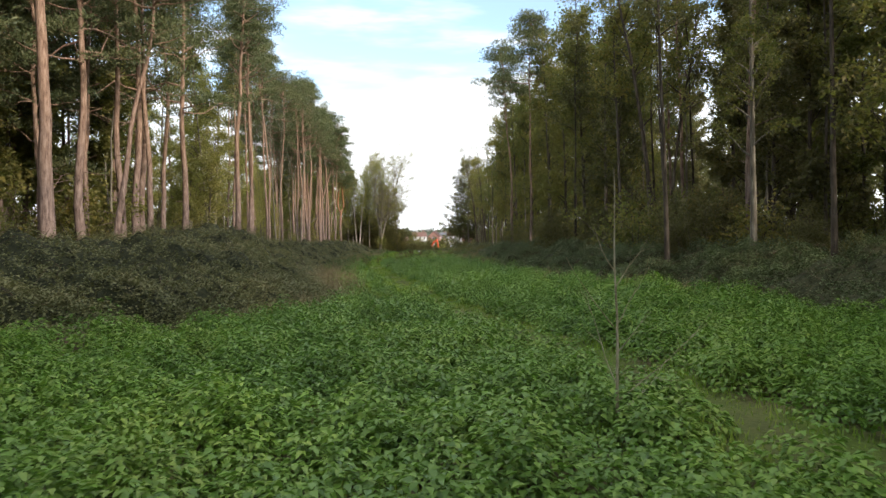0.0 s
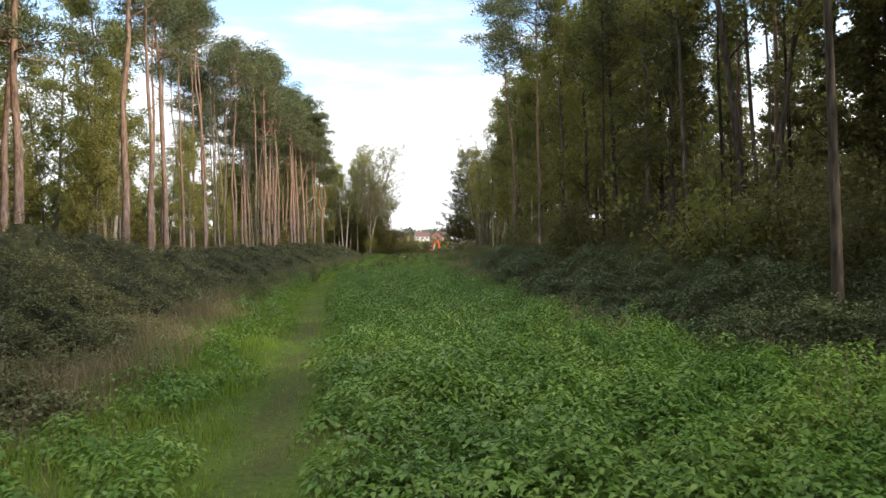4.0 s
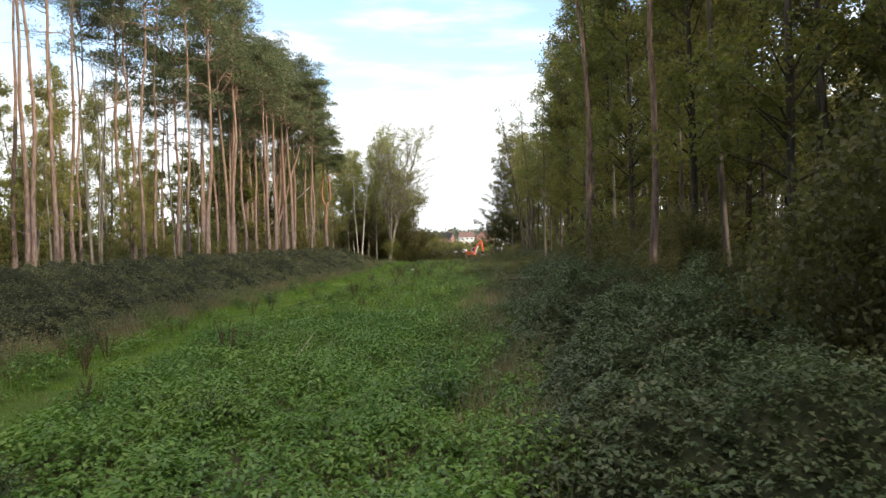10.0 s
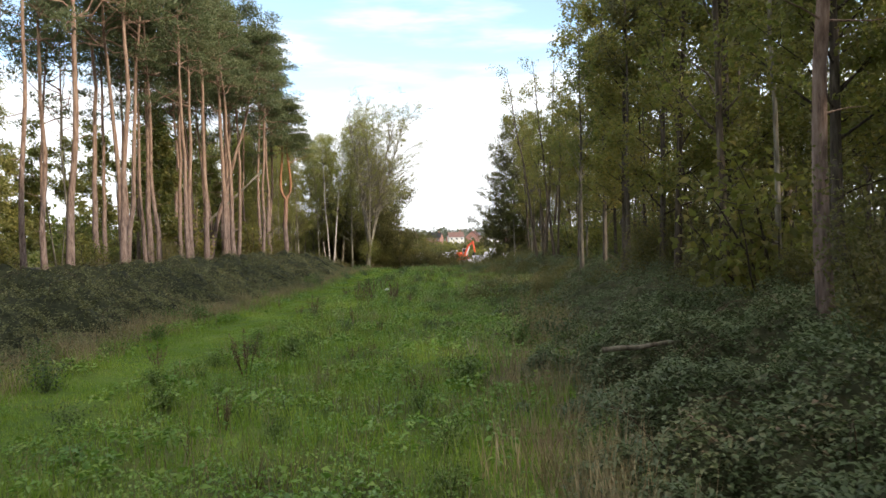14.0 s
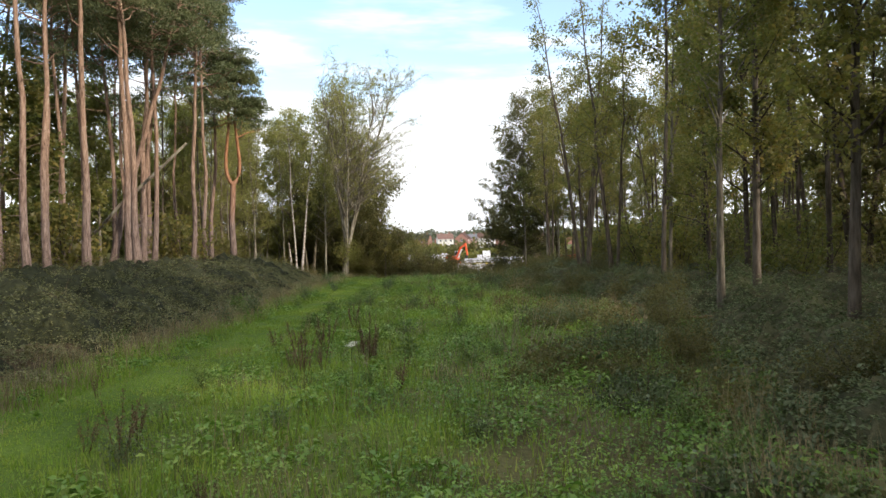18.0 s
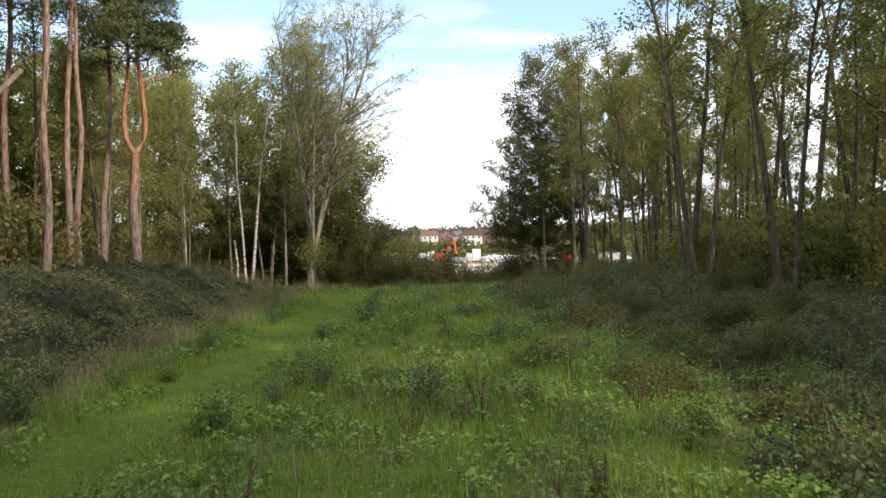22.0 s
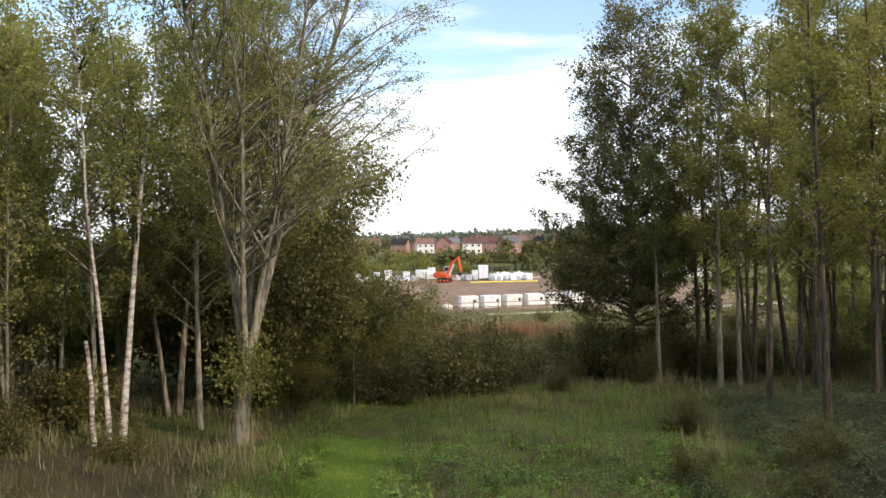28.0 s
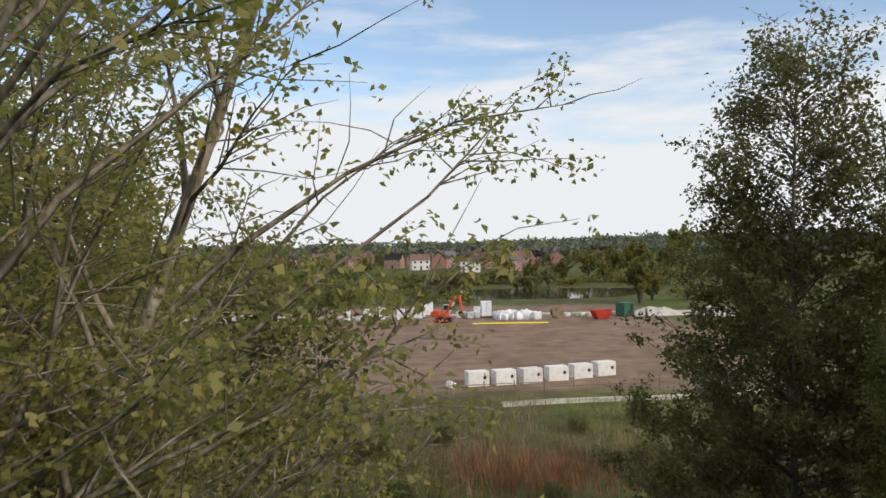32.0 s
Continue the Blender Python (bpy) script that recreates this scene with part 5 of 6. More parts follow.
M_RUST = leaf_mat("rusty_seeds", [(0.1, (0.060, 0.038, 0.020)), (0.5, (0.125, 0.084, 0.044)), (0.85, (0.20, 0.142, 0.080)), (1.0, (0.26, 0.20, 0.12))], 0.1, tint=(0.3, 0.18, 0.08))
M_STALK = solid_mat("bleached_stalk", [(0.3, (0.22, 0.19, 0.12)), (0.55, (0.36, 0.32, 0.22)), (0.75, (0.5, 0.46, 0.35))], 6, bump=0)
M_WEED_STEM = solid_mat("weed_stem", [(0.3, (0.04, 0.07, 0.02)), (0.7, (0.10, 0.12, 0.04))], 6, bump=0)
M_WEED = leaf_mat("weed_leaves", [(0.15, (0.024, 0.042, 0.014)), (0.45, (0.062, 0.100, 0.027)), (0.75, (0.120, 0.178, 0.042)), (1.0, (0.19, 0.22, 0.06))], 0.2, rough=0.55, patch=0.8, tint=(0.28, 0.5, 0.07))
sapling(1.5, 5.8)
rng = np.random.default_rng(72)
docks = [dock(701, 0.9), dock(702, 0.8), dock(703, 0.7)]
DOCK_SPOTS = [(-2.6, 54.3), (-2.9, 53.6), (-2.2, 55.0), (-2.7, 48.8), (-3.1, 49.2), (-4.8, 63), (-4.6, 64.5), (-3.5, 91), (-3.0, 91.4), (-3.9, 90.6), (-2.6, 90.2), (-4.2, 82), (-3.8, 82.6), (-3.6, 81.6), (-0.8, 100), (-0.4, 100.6), (-1.4, 99.4),
              (-2.7, 87.7), (-2.3, 88.0), (-3.0, 88.2), (-2.5, 87.2), (-1.6, 95), (0.6, 97), (-2.8, 96), (1.4, 104), (-0.8, 110), (1.2, 112), (2.0, 101), (-1.9, 116), (-2.3, 117), (-1.8, 79.5), (-0.6, 77), (-5.8, 85.5), (-2.4, 70), (-0.6, 72), (1.2, 68), (-1.5, 66), (-4.4, 70.5), (0.2, 90.0), (-0.5, 85.6), (-5.7, 58.5), (-5.5, 58.8), (-4.9, 52.5), (-5.2, 53), (-5.5, 52.7), (-5.0, 53.6), (-5.8, 53.3), (-4.6, 52.0), (-6.1, 53.0)]
plant(docks, [(x, y, rng.uniform(0.7, 1.15)) for x, y in DOCK_SPOTS], rng, "dead brown dock with rusty seed heads in the grass", "dock plant", "dead docks")
tufts = [dry_stalks(711), dry_stalks(712, 1.1, 10)]
plant(tufts, [(x, y, rng.uniform(0.6, 1.1)) for x, y in ((1.4, 91.6), (2.1, 88.5), (1.1, 92.2), (0.3, 71.0), (2.6, 72), (1.8, 74), (-0.3, 63.5), (0.8, 66), (2.2, 97), (-2.0, 104), (3.4, 57.5), (3.9, 54.5), (3.2, 80), (2.4, 82.5), (3.6, 78.6))] + [(float(rng.uniform(-4, 4)), float(rng.uniform(56, 126)), rng.uniform(0.5, 1.0)) for _ in range(46)], rng,
      "tuft of bleached dry stalks standing in the grass", "dry stalks", "dry stalks")
srng = np.random.default_rng(713)
dead = [dry_stalks(714, 0.95, 7, M_DEAD), dry_stalks(715, 0.75, 9, M_DEAD), dry_stalks(716, 1.1, 5, M_DEAD)]
spots = []
for y in srng.uniform(62, 128, 150):
    x = srng.uniform(left_x(y) + 1.2, right_x(y) - 0.2)
    if abs(x - path_x(y)) > 1.3:
        spots.append((float(x), float(y), srng.uniform(0.55, 1.05)))
plant(dead, spots, srng, "sparse dead brown stalks standing above the grass", "dry stalks", "dead stalks")
plant(docks, [(-1.5, 89.2, 1.2), (-1.32, 89.0, 1.05), (-1.7, 89.5, 1.1), (-1.45, 89.6, 1.3)], srng, "tall dead brown dock with ragged seed heads in the grass", "dock plant", "dead docks")
plant(dead, [(-0.7, 101.0, 1.2), (-0.5, 100.2, 1.0), (0.2, 97.0, 1.1), (0.5, 97.8, 1.2), (-2.0, 102.5, 1.1), (0.7, 98.6, 1.0), (-0.2, 99.2, 1.15), (0.05, 98.0, 0.95)], srng, "upright dead brown stalks above the grass", "dry stalks", "dead stalks")
tall = [dry_stalks(717, 1.75, 6, r=0.009), dry_stalks(718, 1.5, 5, r=0.009)]
plant(tall, [(1.64, 89.3, 1.0), (2.05, 88.9, 1.05), (2.45, 89.2, 0.9), (1.75, 90.2, 1.0)], srng, "few tall bleached stalks leaning over the grass", "dry stalks", "dry stalks")
weeds = [weed(721, 0.42, 460, 0.046, M_WEED), weed(722, 0.52, 500, 0.042, M_WEED), weed(723, 0.34, 420, 0.05, M_WEED), weed(724, 0.6, 480, 0.045, M_BRAMBLE)]
spots = []
for _ in range(900):
    x, y = rng.uniform(-8, 8), rng.uniform(42, 139)
    if left_x(y) - 0.5 < x < right_x(y) + 0.8 and abs(x - path_x(y)) > 0.9 and len(spots) < 90:
        spots.append((x, y, rng.uniform(0.7, 1.35)))
for _ in range(90):
    y = rng.uniform(54, 136)
    x = rng.uniform(left_x(y) + 0.3, right_x(y) + 0.5)
    if abs(x - path_x(y)) > 1.0:
        spots.append((float(x), y, rng.uniform(0.45, 1.0)))
for _ in range(110):
    y = rng.uniform(34, 138)
    x = left_x(y) + rng.normal() * 0.5 if rng.random() < 0.4 else right_x(y) + rng.normal() * 0.6
    if abs(x - path_x(y)) > 0.9:
        spots.append((float(x), y, rng.uniform(0.9, 1.6)))
plant(weeds, spots, rng, "leafy green weed clump in the clearing", "weed", "weed clumps")


def herb_layer():
    """Low broad-leaved herbs in patches between the grass."""
    rng = np.random.default_rng(725)
    n = 26000
    x, y = scatter(rng, n, -8, 8, 46, 138)
    patch = smooth01(0.05, 0.55, wave(x, y, 4.2, 12.0) + 0.5 * wave(x, y, 1.3, 3.0))
    keep = (rng.random(n) < patch) & (x > left_x(y)) & (x < right_x(y) + 0.6) & (np.abs(x - path_x(y)) > 0.75)
    x, y = x[keep], y[keep]
    h = (0.20 + 0.12 * wave(x, y, 1.7, 1.0) + 0.08 * rng.random(len(x))).clip(0.06, 0.5)
    m = 8
    a = rng.random((len(x), m)) * 6.28
    up = rng.random((len(x), m))
    c = np.stack([x[:, None] + 0.05 * np.cos(a), y[:, None] + 0.05 * np.sin(a), land(x, y)[:, None] + h[:, None] * (0.4 + 0.6 * up)], -1).reshape(-1, 3)
    d = np.stack([np.cos(a), np.sin(a), 0.35 - 0.6 * rng.random(a.shape)], -1).reshape(-1, 3)
    ln = rng.uniform(0.06, 0.14, len(c))
    tagged(put("herb_layer", leaf_mesh("herb_layer", c, d, ln, ln * 0.55, M_NETTLE, rng, 0.7)), "patches of low broad-leaved herbs in the meadow grass", "herbs", kind="stuff")


herb_layer()


def hogweed(m):
    """A white umbel on a ribbed stem."""
    rng = np.random.default_rng(726)
    root = new("hogweed")
    t = Tubes()
    t.add(bent((0, 0, 0), (0.05, 0, 1), 0.62, 6, rng, 0.04), np.linspace(0.009, 0.005, 6), 6)
    put("stem", t.mesh("hogweed_stem", M_WEED_STEM), root)
    for k in range(3):
        a, o = k * 2.1, 0.0 if k == 0 else 0.10
        r = Tubes()
        top = np.array([0.03 + o * math.cos(a), o * math.sin(a), 0.66 - 0.05 * (k > 0)])
        r.add(np.stack([np.array([0.02, 0, 0.5]), top]), [0.004, 0.003], 4)
        ray = put("ray", r.mesh("hogweed_ray", M_WEED_STEM), root)
        n = 160
        q = rng.normal(size=(n, 3)) * np.array([0.045, 0.045, 0.010]) + top
        put("umbel", leaf_mesh("hogweed_umbel", q, rng.normal(size=(n, 3)), 0.016, 0.013, M_PETAL, rng, 0.8), ray, "white flower head")["kind"] = "stuff"
    root.matrix_basis = m
    tagged(root, "white flowering hogweed among green grass", "flower")


M_PETAL = leaf_mat("white_petals", [(0.1, (0.55, 0.56, 0.50)), (0.6, (0.74, 0.74, 0.70)), (1.0, (0.82, 0.82, 0.80))], 0.2, tint=(0.8, 0.8, 0.7))
hogweed(stand(-1.61, 87.5, 0, 1.02))


def log_piece(a, b, r, name, label, mat):
    rng = np.random.default_rng(int(abs(a[1]) * 10))
    a, b = np.array(a, float), np.array(b, float)
    t = Tubes()
    s = np.linspace(0, 1, 8)[:, None]
    pts = a * (1 - s) + b * s + rng.normal(size=(8, 3)) * r * 0.35
    t.add(np.concatenate([pts[:1], pts, pts[-1:]]), np.concatenate([[0.001], np.linspace(r, r * 0.6, 8), [0.001]]), 8)
    tagged(put(name, t.mesh(name, mat)), label, "log")


log_piece((4.2, 66.9, 1.15), (6.1, 67.6, 1.2), 0.045, "fallen_log", "pale fallen log lying among the brambles", M_PALE_BARK)
log_piece((-24.0, 114.5, 1.0), (-14.8, 114.3, 9.1), 0.13, "fallen_pine", "pale dead trunk leaning across the pines", M_PALE_BARK)
log_piece((6.3, 94, 0.75), (7.4, 91.6, 0.95), 0.05, "fallen_branch", "dead brown branch in the dry grass", M_DEAD)
log_piece((-14.75, 139.6, -0.4), (-14.95, 139.7, 3.6), 0.11, "broken_birch_stump", "snapped white birch stem with peeling bark", M_BIRCH)

log_piece((-0.43, 52.0, 0.45), (-0.48, 53.9, 0.76), 0.011, "fallen_cane", "thin bleached cane lying over the nettles", M_STALK)


def brush_pile(x, y, wide, n, seed):
    """Cut twigs thrown in a low heap."""
    rng = np.random.default_rng(seed)
    t = Tubes()
    for _ in range(n):
        a, b = rng.random() * 6.28, rng.normal(size=2) * wide * 0.4
        ln, up = rng.uniform(0.5, 1.5), 0.38 * math.exp(-(b @ b) / (wide * wide * 0.3))
        p = np.array([x + b[0], y + b[1], float(land(x + b[0], y + b[1])) + up * rng.random()])
        t.add(bent(p, (math.cos(a), math.sin(a), rng.normal() * 0.15), ln, 5, rng, 0.12), np.linspace(0.013, 0.004, 5), 4)
    tagged(put("brush_pile", t.mesh("brush_pile", M_DEAD)), "low heap of dead brown brushwood in the grass", "brushwood")


brush_pile(6.2, 96.0, 1.9, 210, 731)
brush_pile(5.4, 59.5, 1.2, 110, 732)
M_RUSTREED = leaf_mat("rusty_reeds", [(0.1, (0.09, 0.035, 0.018)), (0.5, (0.20, 0.085, 0.04)), (0.85, (0.30, 0.16, 0.08)), (1.0, (0.38, 0.26, 0.14))], 0.2, tint=(0.4, 0.2, 0.08))
grass_blades(30000, -6, 12, 172, 192, 35, M_RUSTREED, 0.6, 1.3, 0.02, lambda x, y: np.exp(-((x - 2.5) / 5) ** 2 - ((y - 181.5) / 4.5) ** 2) * (0.8 + 0.4 * wave(x, y, 4, 3.0)), "rusty_reeds", "rust-red patch of dying reeds on the slope")

# ---------------------------------------------------------------- far woods
def far_wood(name, spots, seed, size, mat, label):
    """Crowns of distant woods: many leafy clumps on uneven domes."""
    rng = np.random.default_rng(seed)
    cs = []
    for x, y, r, h, n in spots:
        v = unit(rng.normal(size=(n, 3)))
        v[:, 2] = np.abs(v[:, 2])
        rad = rng.uniform(0.55, 1.05, n)[:, None] * (1 + 0.18 * np.sin(v[:, :1] * 7 + x) + 0.15 * np.sin(v[:, 1:2] * 9 + y))
        c = v * rad * np.array([r, r, h * 0.55])
        c[:, 2] += h * 0.42 - (rng.random(n) < 0.3) * rng.random(n) * h * 0.42
        cs.append(c + np.array([x, y, float(land(x, y))]))
    c = np.concatenate(cs)
    ln = size * rng.uniform(0.6, 1.5, len(c))
    ob = put(name, leaf_mesh(name, c, rng.normal(size=c.shape), ln, ln * 0.7, mat, rng, 0.4))
    tagged(ob, label, "woodland", kind="stuff")


rng = np.random.default_rng(81)
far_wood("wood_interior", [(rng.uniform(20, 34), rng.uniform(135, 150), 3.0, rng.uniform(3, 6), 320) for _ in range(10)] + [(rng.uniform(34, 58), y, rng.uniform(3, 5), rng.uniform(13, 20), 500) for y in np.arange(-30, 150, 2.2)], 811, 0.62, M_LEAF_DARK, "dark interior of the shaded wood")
far_wood("wood_edge", [(rng.uniform(-62, -44), y, 4.5, rng.uniform(12, 17), 420) for y in np.arange(-30, 40, 2.4)] + [(rng.uniform(-66, -46), y, rng.uniform(3, 5), rng.uniform(5, 10) if y < 58 or y > 118 else rng.uniform(3.0, 5.0), 380) for y in np.arange(-30, 150, 1.7)] + [(rng.uniform(-40, -24), rng.uniform(126, 156), 3.0, rng.uniform(4, 8), 420) for _ in range(16)], 812, 0.5, M_LEAF, "green scrub beyond the pine belt")
far_wood("wood_behind", [(x, rng.uniform(-60, -34), 4.5, rng.uniform(12, 17), 260) for x in np.arange(-45, 46, 5.0)], 813, 0.8, M_LEAF_DARK, "trees behind the start of the ride")
hill = []
for _ in range(760):
    y = rng.uniform(600, 1150)
    x = rng.uniform(-0.75, 0.75) * y
    hill.append((x, y, rng.uniform(7, 13), rng.uniform(8, 13), 95))
far_wood("hill_wood", hill, 814, 2.9, M_FAR_HAZED, "far wooded rise along the skyline")
mid = [(rng.uniform(-190, 190), rng.uniform(380, 640), rng.uniform(3, 6), rng.uniform(4, 8), 130) for _ in range(190)]
mid = [s for s in mid if not (-30 < s[0] < 75 and s[1] > 430 and s[1] < 600 and rng.random() < 0.85)]
far_wood("town_trees", mid, 815, 1.5, M_LEAF_DARK, "trees and hedges between the far houses")
edge = [(rng.uniform(-80, -12), rng.uniform(168, 215), rng.uniform(2, 3.5), rng.uniform(3.5, 8), 260) for _ in range(34)] + [(rng.uniform(22, 60), rng.uniform(158, 178), rng.uniform(2, 3.5), rng.uniform(3, 7), 300) for _ in range(26)] + [(rng.uniform(34, 90), rng.uniform(172, 215), rng.uniform(2, 3.5), rng.uniform(4, 8), 260) for _ in range(26)] + [(rng.uniform(60, 260), rng.uniform(220, 420), rng.uniform(3, 6), rng.uniform(5, 12), 200) for _ in range(90)] + [(rng.uniform(-260, -72), rng.uniform(220, 420), rng.uniform(3, 6), rng.uniform(5, 12), 200) for _ in range(60)]
far_wood("marsh_scrub", edge, 816, 0.6, M_LEAF_OLIVE, "autumn scrub on the marshy slope")
pond_edge = [(rng.uniform(-40, 90), rng.choice([336, 340, 418, 424]) + rng.uniform(-4, 4), rng.uniform(2, 4), rng.uniform(2, 4.5), 120) for _ in range(60)] + [(rng.uniform(-140, -5), rng.uniform(325, 440), rng.uniform(2.5, 5), rng.uniform(3, 7), 140) for _ in range(60)]
pond_edge = [q for q in pond_edge if q[1] > 350 or q[0] < 8 or q[0] > 62]
far_wood("pond_scrub", pond_edge, 817, 0.9, M_LEAF_OLIVE, "low scrub round the pond")

willow_a = broadleaf(821, "willow", 13, 0.3, 0.1, 6.0, 50, 6000, 0.55, M_DARK_BARK, M_LEAF_OLIVE, stems=4, splay=0.2)
willow_a.matrix_basis = stand(52, 327)
tagged(willow_a, "broad willow turning yellow-brown beside the yard", "willow")
for x, y, size in ((74, 436, 1.0), (86, 452, 1.1), (63, 440, 0.8), (98, 446, 1.05), (58, 336, 0.6), (36, 420, 0.72), (50, 426, 0.8), (66, 424, 0.75), (-26, 330, 0.5), (6, 424, 0.45)):
    copy_thing(willow_a, stand(x, y, x * 7, size))
willow_b = broadleaf(822, "willow", 21, 0.4, 0.1, 9.0, 60, 7000, 0.8, M_DARK_BARK, M_LEAF_LIGHT, stems=4, splay=0.2)
willow_b.matrix_basis = stand(112, 470)
tagged(willow_b, "large green willow beyond the pond", "willow")

# ---------------------------------------------------------------- building yard
def box(sx, sy, sz, bevel=0.0):
    bm = bmesh.new()
    bmesh.ops.create_cube(bm, size=1.0)
    bmesh.ops.scale(bm, vec=(sx, sy, sz), verts=bm.verts)
    if bevel:
        bmesh.ops.bevel(bm, geom=bm.edges[:], offset=bevel, segments=2, affect="EDGES")
    return bm


def shift(bm, x, y, z):
    bmesh.ops.translate(bm, vec=(x, y, z), verts=bm.verts)
    return bm


def cyl(r, depth, sides=20, axis="z"):
    bm = bmesh.new()
    bmesh.ops.create_cone(bm, cap_ends=True, segments=sides, radius1=r, radius2=r, depth=depth)
    if axis != "z":
        bmesh.ops.rotate(bm, cent=(0, 0, 0), matrix=Matrix.Rotation(math.pi / 2, 3, "Y" if axis == "x" else "X"), verts=bm.verts)
    return bm


def part(name, bm, material, parent, label=""):
    me = bpy.data.meshes.new(name)
    bm.to_mesh(me)
    bm.free()
    me.materials.append(material)
    return put(name, me, parent, label)


def paint(name, c, rough=0.5, dirt=0.25):
    d = tuple(v * (1 - dirt) * 0.8 for v in c)
    return solid_mat(name, [(0.3, d), (0.55, c), (0.75, tuple(min(1, v * 1.08) for v in c))], 2.5, rough, bump=0.1)


M_CONCRETE = solid_mat("pale_concrete", [(0.3, (0.52, 0.50, 0.47)), (0.55, (0.68, 0.67, 0.65)), (0.75, (0.76, 0.75, 0.73))], 1.5, 0.8, 0.2)
M_VOID = solid_mat("dark_void", [(0.3, (0.03, 0.03, 0.03)), (0.7, (0.06, 0.055, 0.05))], 3, 0.9, 0)
M_ORANGE = paint("orange_paint", (0.72, 0.10, 0.025))
M_CAB = paint("white_paint", (0.72, 0.71, 0.68))
M_RUBBER = solid_mat("rubber", [(0.3, (0.02, 0.02, 0.02)), (0.7, (0.05, 0.045, 0.04))], 5, 0.8, 0.2)
M_GLASS = solid_mat("dark_glass", [(0.3, (0.03, 0.035, 0.04)), (0.7, (0.05, 0.06, 0.07))], 1, 0.08, 0)
M_YELLOW = paint("yellow_plastic", (0.72, 0.58, 0.06))
M_RED = paint("red_paint", (0.60, 0.06, 0.035))
M_GREEN = paint("green_paint", (0.03, 0.13, 0.07))
M_BAG = solid_mat("white_bag", [(0.3, (0.55, 0.55, 0.56)), (0.55, (0.72, 0.73, 0.75)), (0.75, (0.8, 0.8, 0.8))], 2.0, 0.7, 0.6, dist=0.1)
M_BLOCK = solid_mat("grey_block", [(0.3, (0.36, 0.37, 0.39)), (0.55, (0.52, 0.53, 0.55)), (0.75, (0.62, 0.63, 0.65))], 2.0, 0.85, 0.2)
M_WOOD = solid_mat("weathered_wood", [(0.3, (0.12, 0.09, 0.06)), (0.55, (0.26, 0.20, 0.13)), (0.75, (0.38, 0.31, 0.22))], 4.0, 0.85, 0.3, stretch=(1, 1, 0.3))
M_GRAVEL = solid_mat("pale_gravel", [(0.3, (0.30, 0.27, 0.21)), (0.55, (0.42, 0.39, 0.31)), (0.75, (0.52, 0.48, 0.39))], 2.5, 0.95, 0.4)
M_SOIL = solid_mat("heaped_soil", [(0.3, (0.09, 0.06, 0.04)), (0.55, (0.17, 0.115, 0.08)), (0.75, (0.25, 0.18, 0.13))], 1.2, 0.95, 0.6, dist=0.1)
M_STONE = solid_mat("rubble_stone", [(0.3, (0.28, 0.26, 0.23)), (0.55, (0.42, 0.40, 0.36)), (0.75, (0.55, 0.52, 0.47))], 1.2, 0.95, 0.5, dist=0.1)
YARD = -2.0


def chamber(m):
    """Square concrete chamber section with a round pipe opening in its face."""
    root = new("concrete_block")
    bm = bmesh.new()
    w, h, d, r, cx, cz, n = 1.2, 1.6, 1.5, 0.22, 0.72, 0.9, 20
    turns = sorted([k * 2 * math.pi / 16 for k in range(16)] + [math.atan2(z - cz, x - cx) % (2 * math.pi) for x in (-w, w) for z in (0, h)])
    n = len(turns)
    ring = [bm.verts.new((cx + r * math.cos(a), 0, cz + r * math.sin(a))) for a in turns]
    back = [bm.verts.new((v.co.x, 0.35, v.co.z)) for v in ring]
    frame_pts = []
    for a in turns:
        dx, dz = math.cos(a), math.sin(a)
        s = min([v for v in (((w - cx) / dx if dx > 1e-6 else 1e9), ((-w - cx) / dx if dx < -1e-6 else 1e9), ((h - cz) / dz if dz > 1e-6 else 1e9), (-cz / dz if dz < -1e-6 else 1e9))])
        frame_pts.append(bm.verts.new((cx + dx * s, 0, cz + dz * s)))
    for k in range(n):
        q = (k + 1) % n
        bm.faces.new((ring[k], ring[q], frame_pts[q], frame_pts[k]))
        bm.faces.new((ring[q], ring[k], back[k], back[q]))
    shell = [bm.verts.new(c) for c in ((-w, 0.004, 0), (w, 0.004, 0), (w, 0.004, h), (-w, 0.004, h), (-w, d, 0), (w, d, 0), (w, d, h), (-w, d, h))]
    for f in ((0, 4, 7, 3), (1, 2, 6, 5), (3, 7, 6, 2), (4, 5, 6, 7)):
        bm.faces.new([shell[k] for k in f])
    bmesh.ops.recalc_face_normals(bm, faces=bm.faces[:])
    part("body", bm, M_CONCRETE, root)
    part("pipe_opening", shift(cyl(r * 0.98, 0.02, n, "y"), cx, 0.33, cz), M_VOID, root, "dark round pipe opening")
    root.matrix_basis = m
    tagged(root, "white concrete chamber block with a round opening", "concrete block", "concrete blocks")
    return root


first = chamber(pose(1.4, 214.0, YARD, 0, 0, 14))
for k in range(1, 6):
    copy_thing(first, pose(1.4 + 3.1 * k, 214.0 + 0.45 * k + 0.12 * k * k, YARD, 0, 0, 14 + (k % 3) * 3))
shard = part("concrete_rubble", box(1.3, 1.0, 0.7, 0.15), M_CONCRETE, None)
shard.matrix_basis = pose(-1.6, 213.2, YARD + 0.3, 12, 22, 30)
tagged(shard, "broken lump of pale concrete", "rubble")

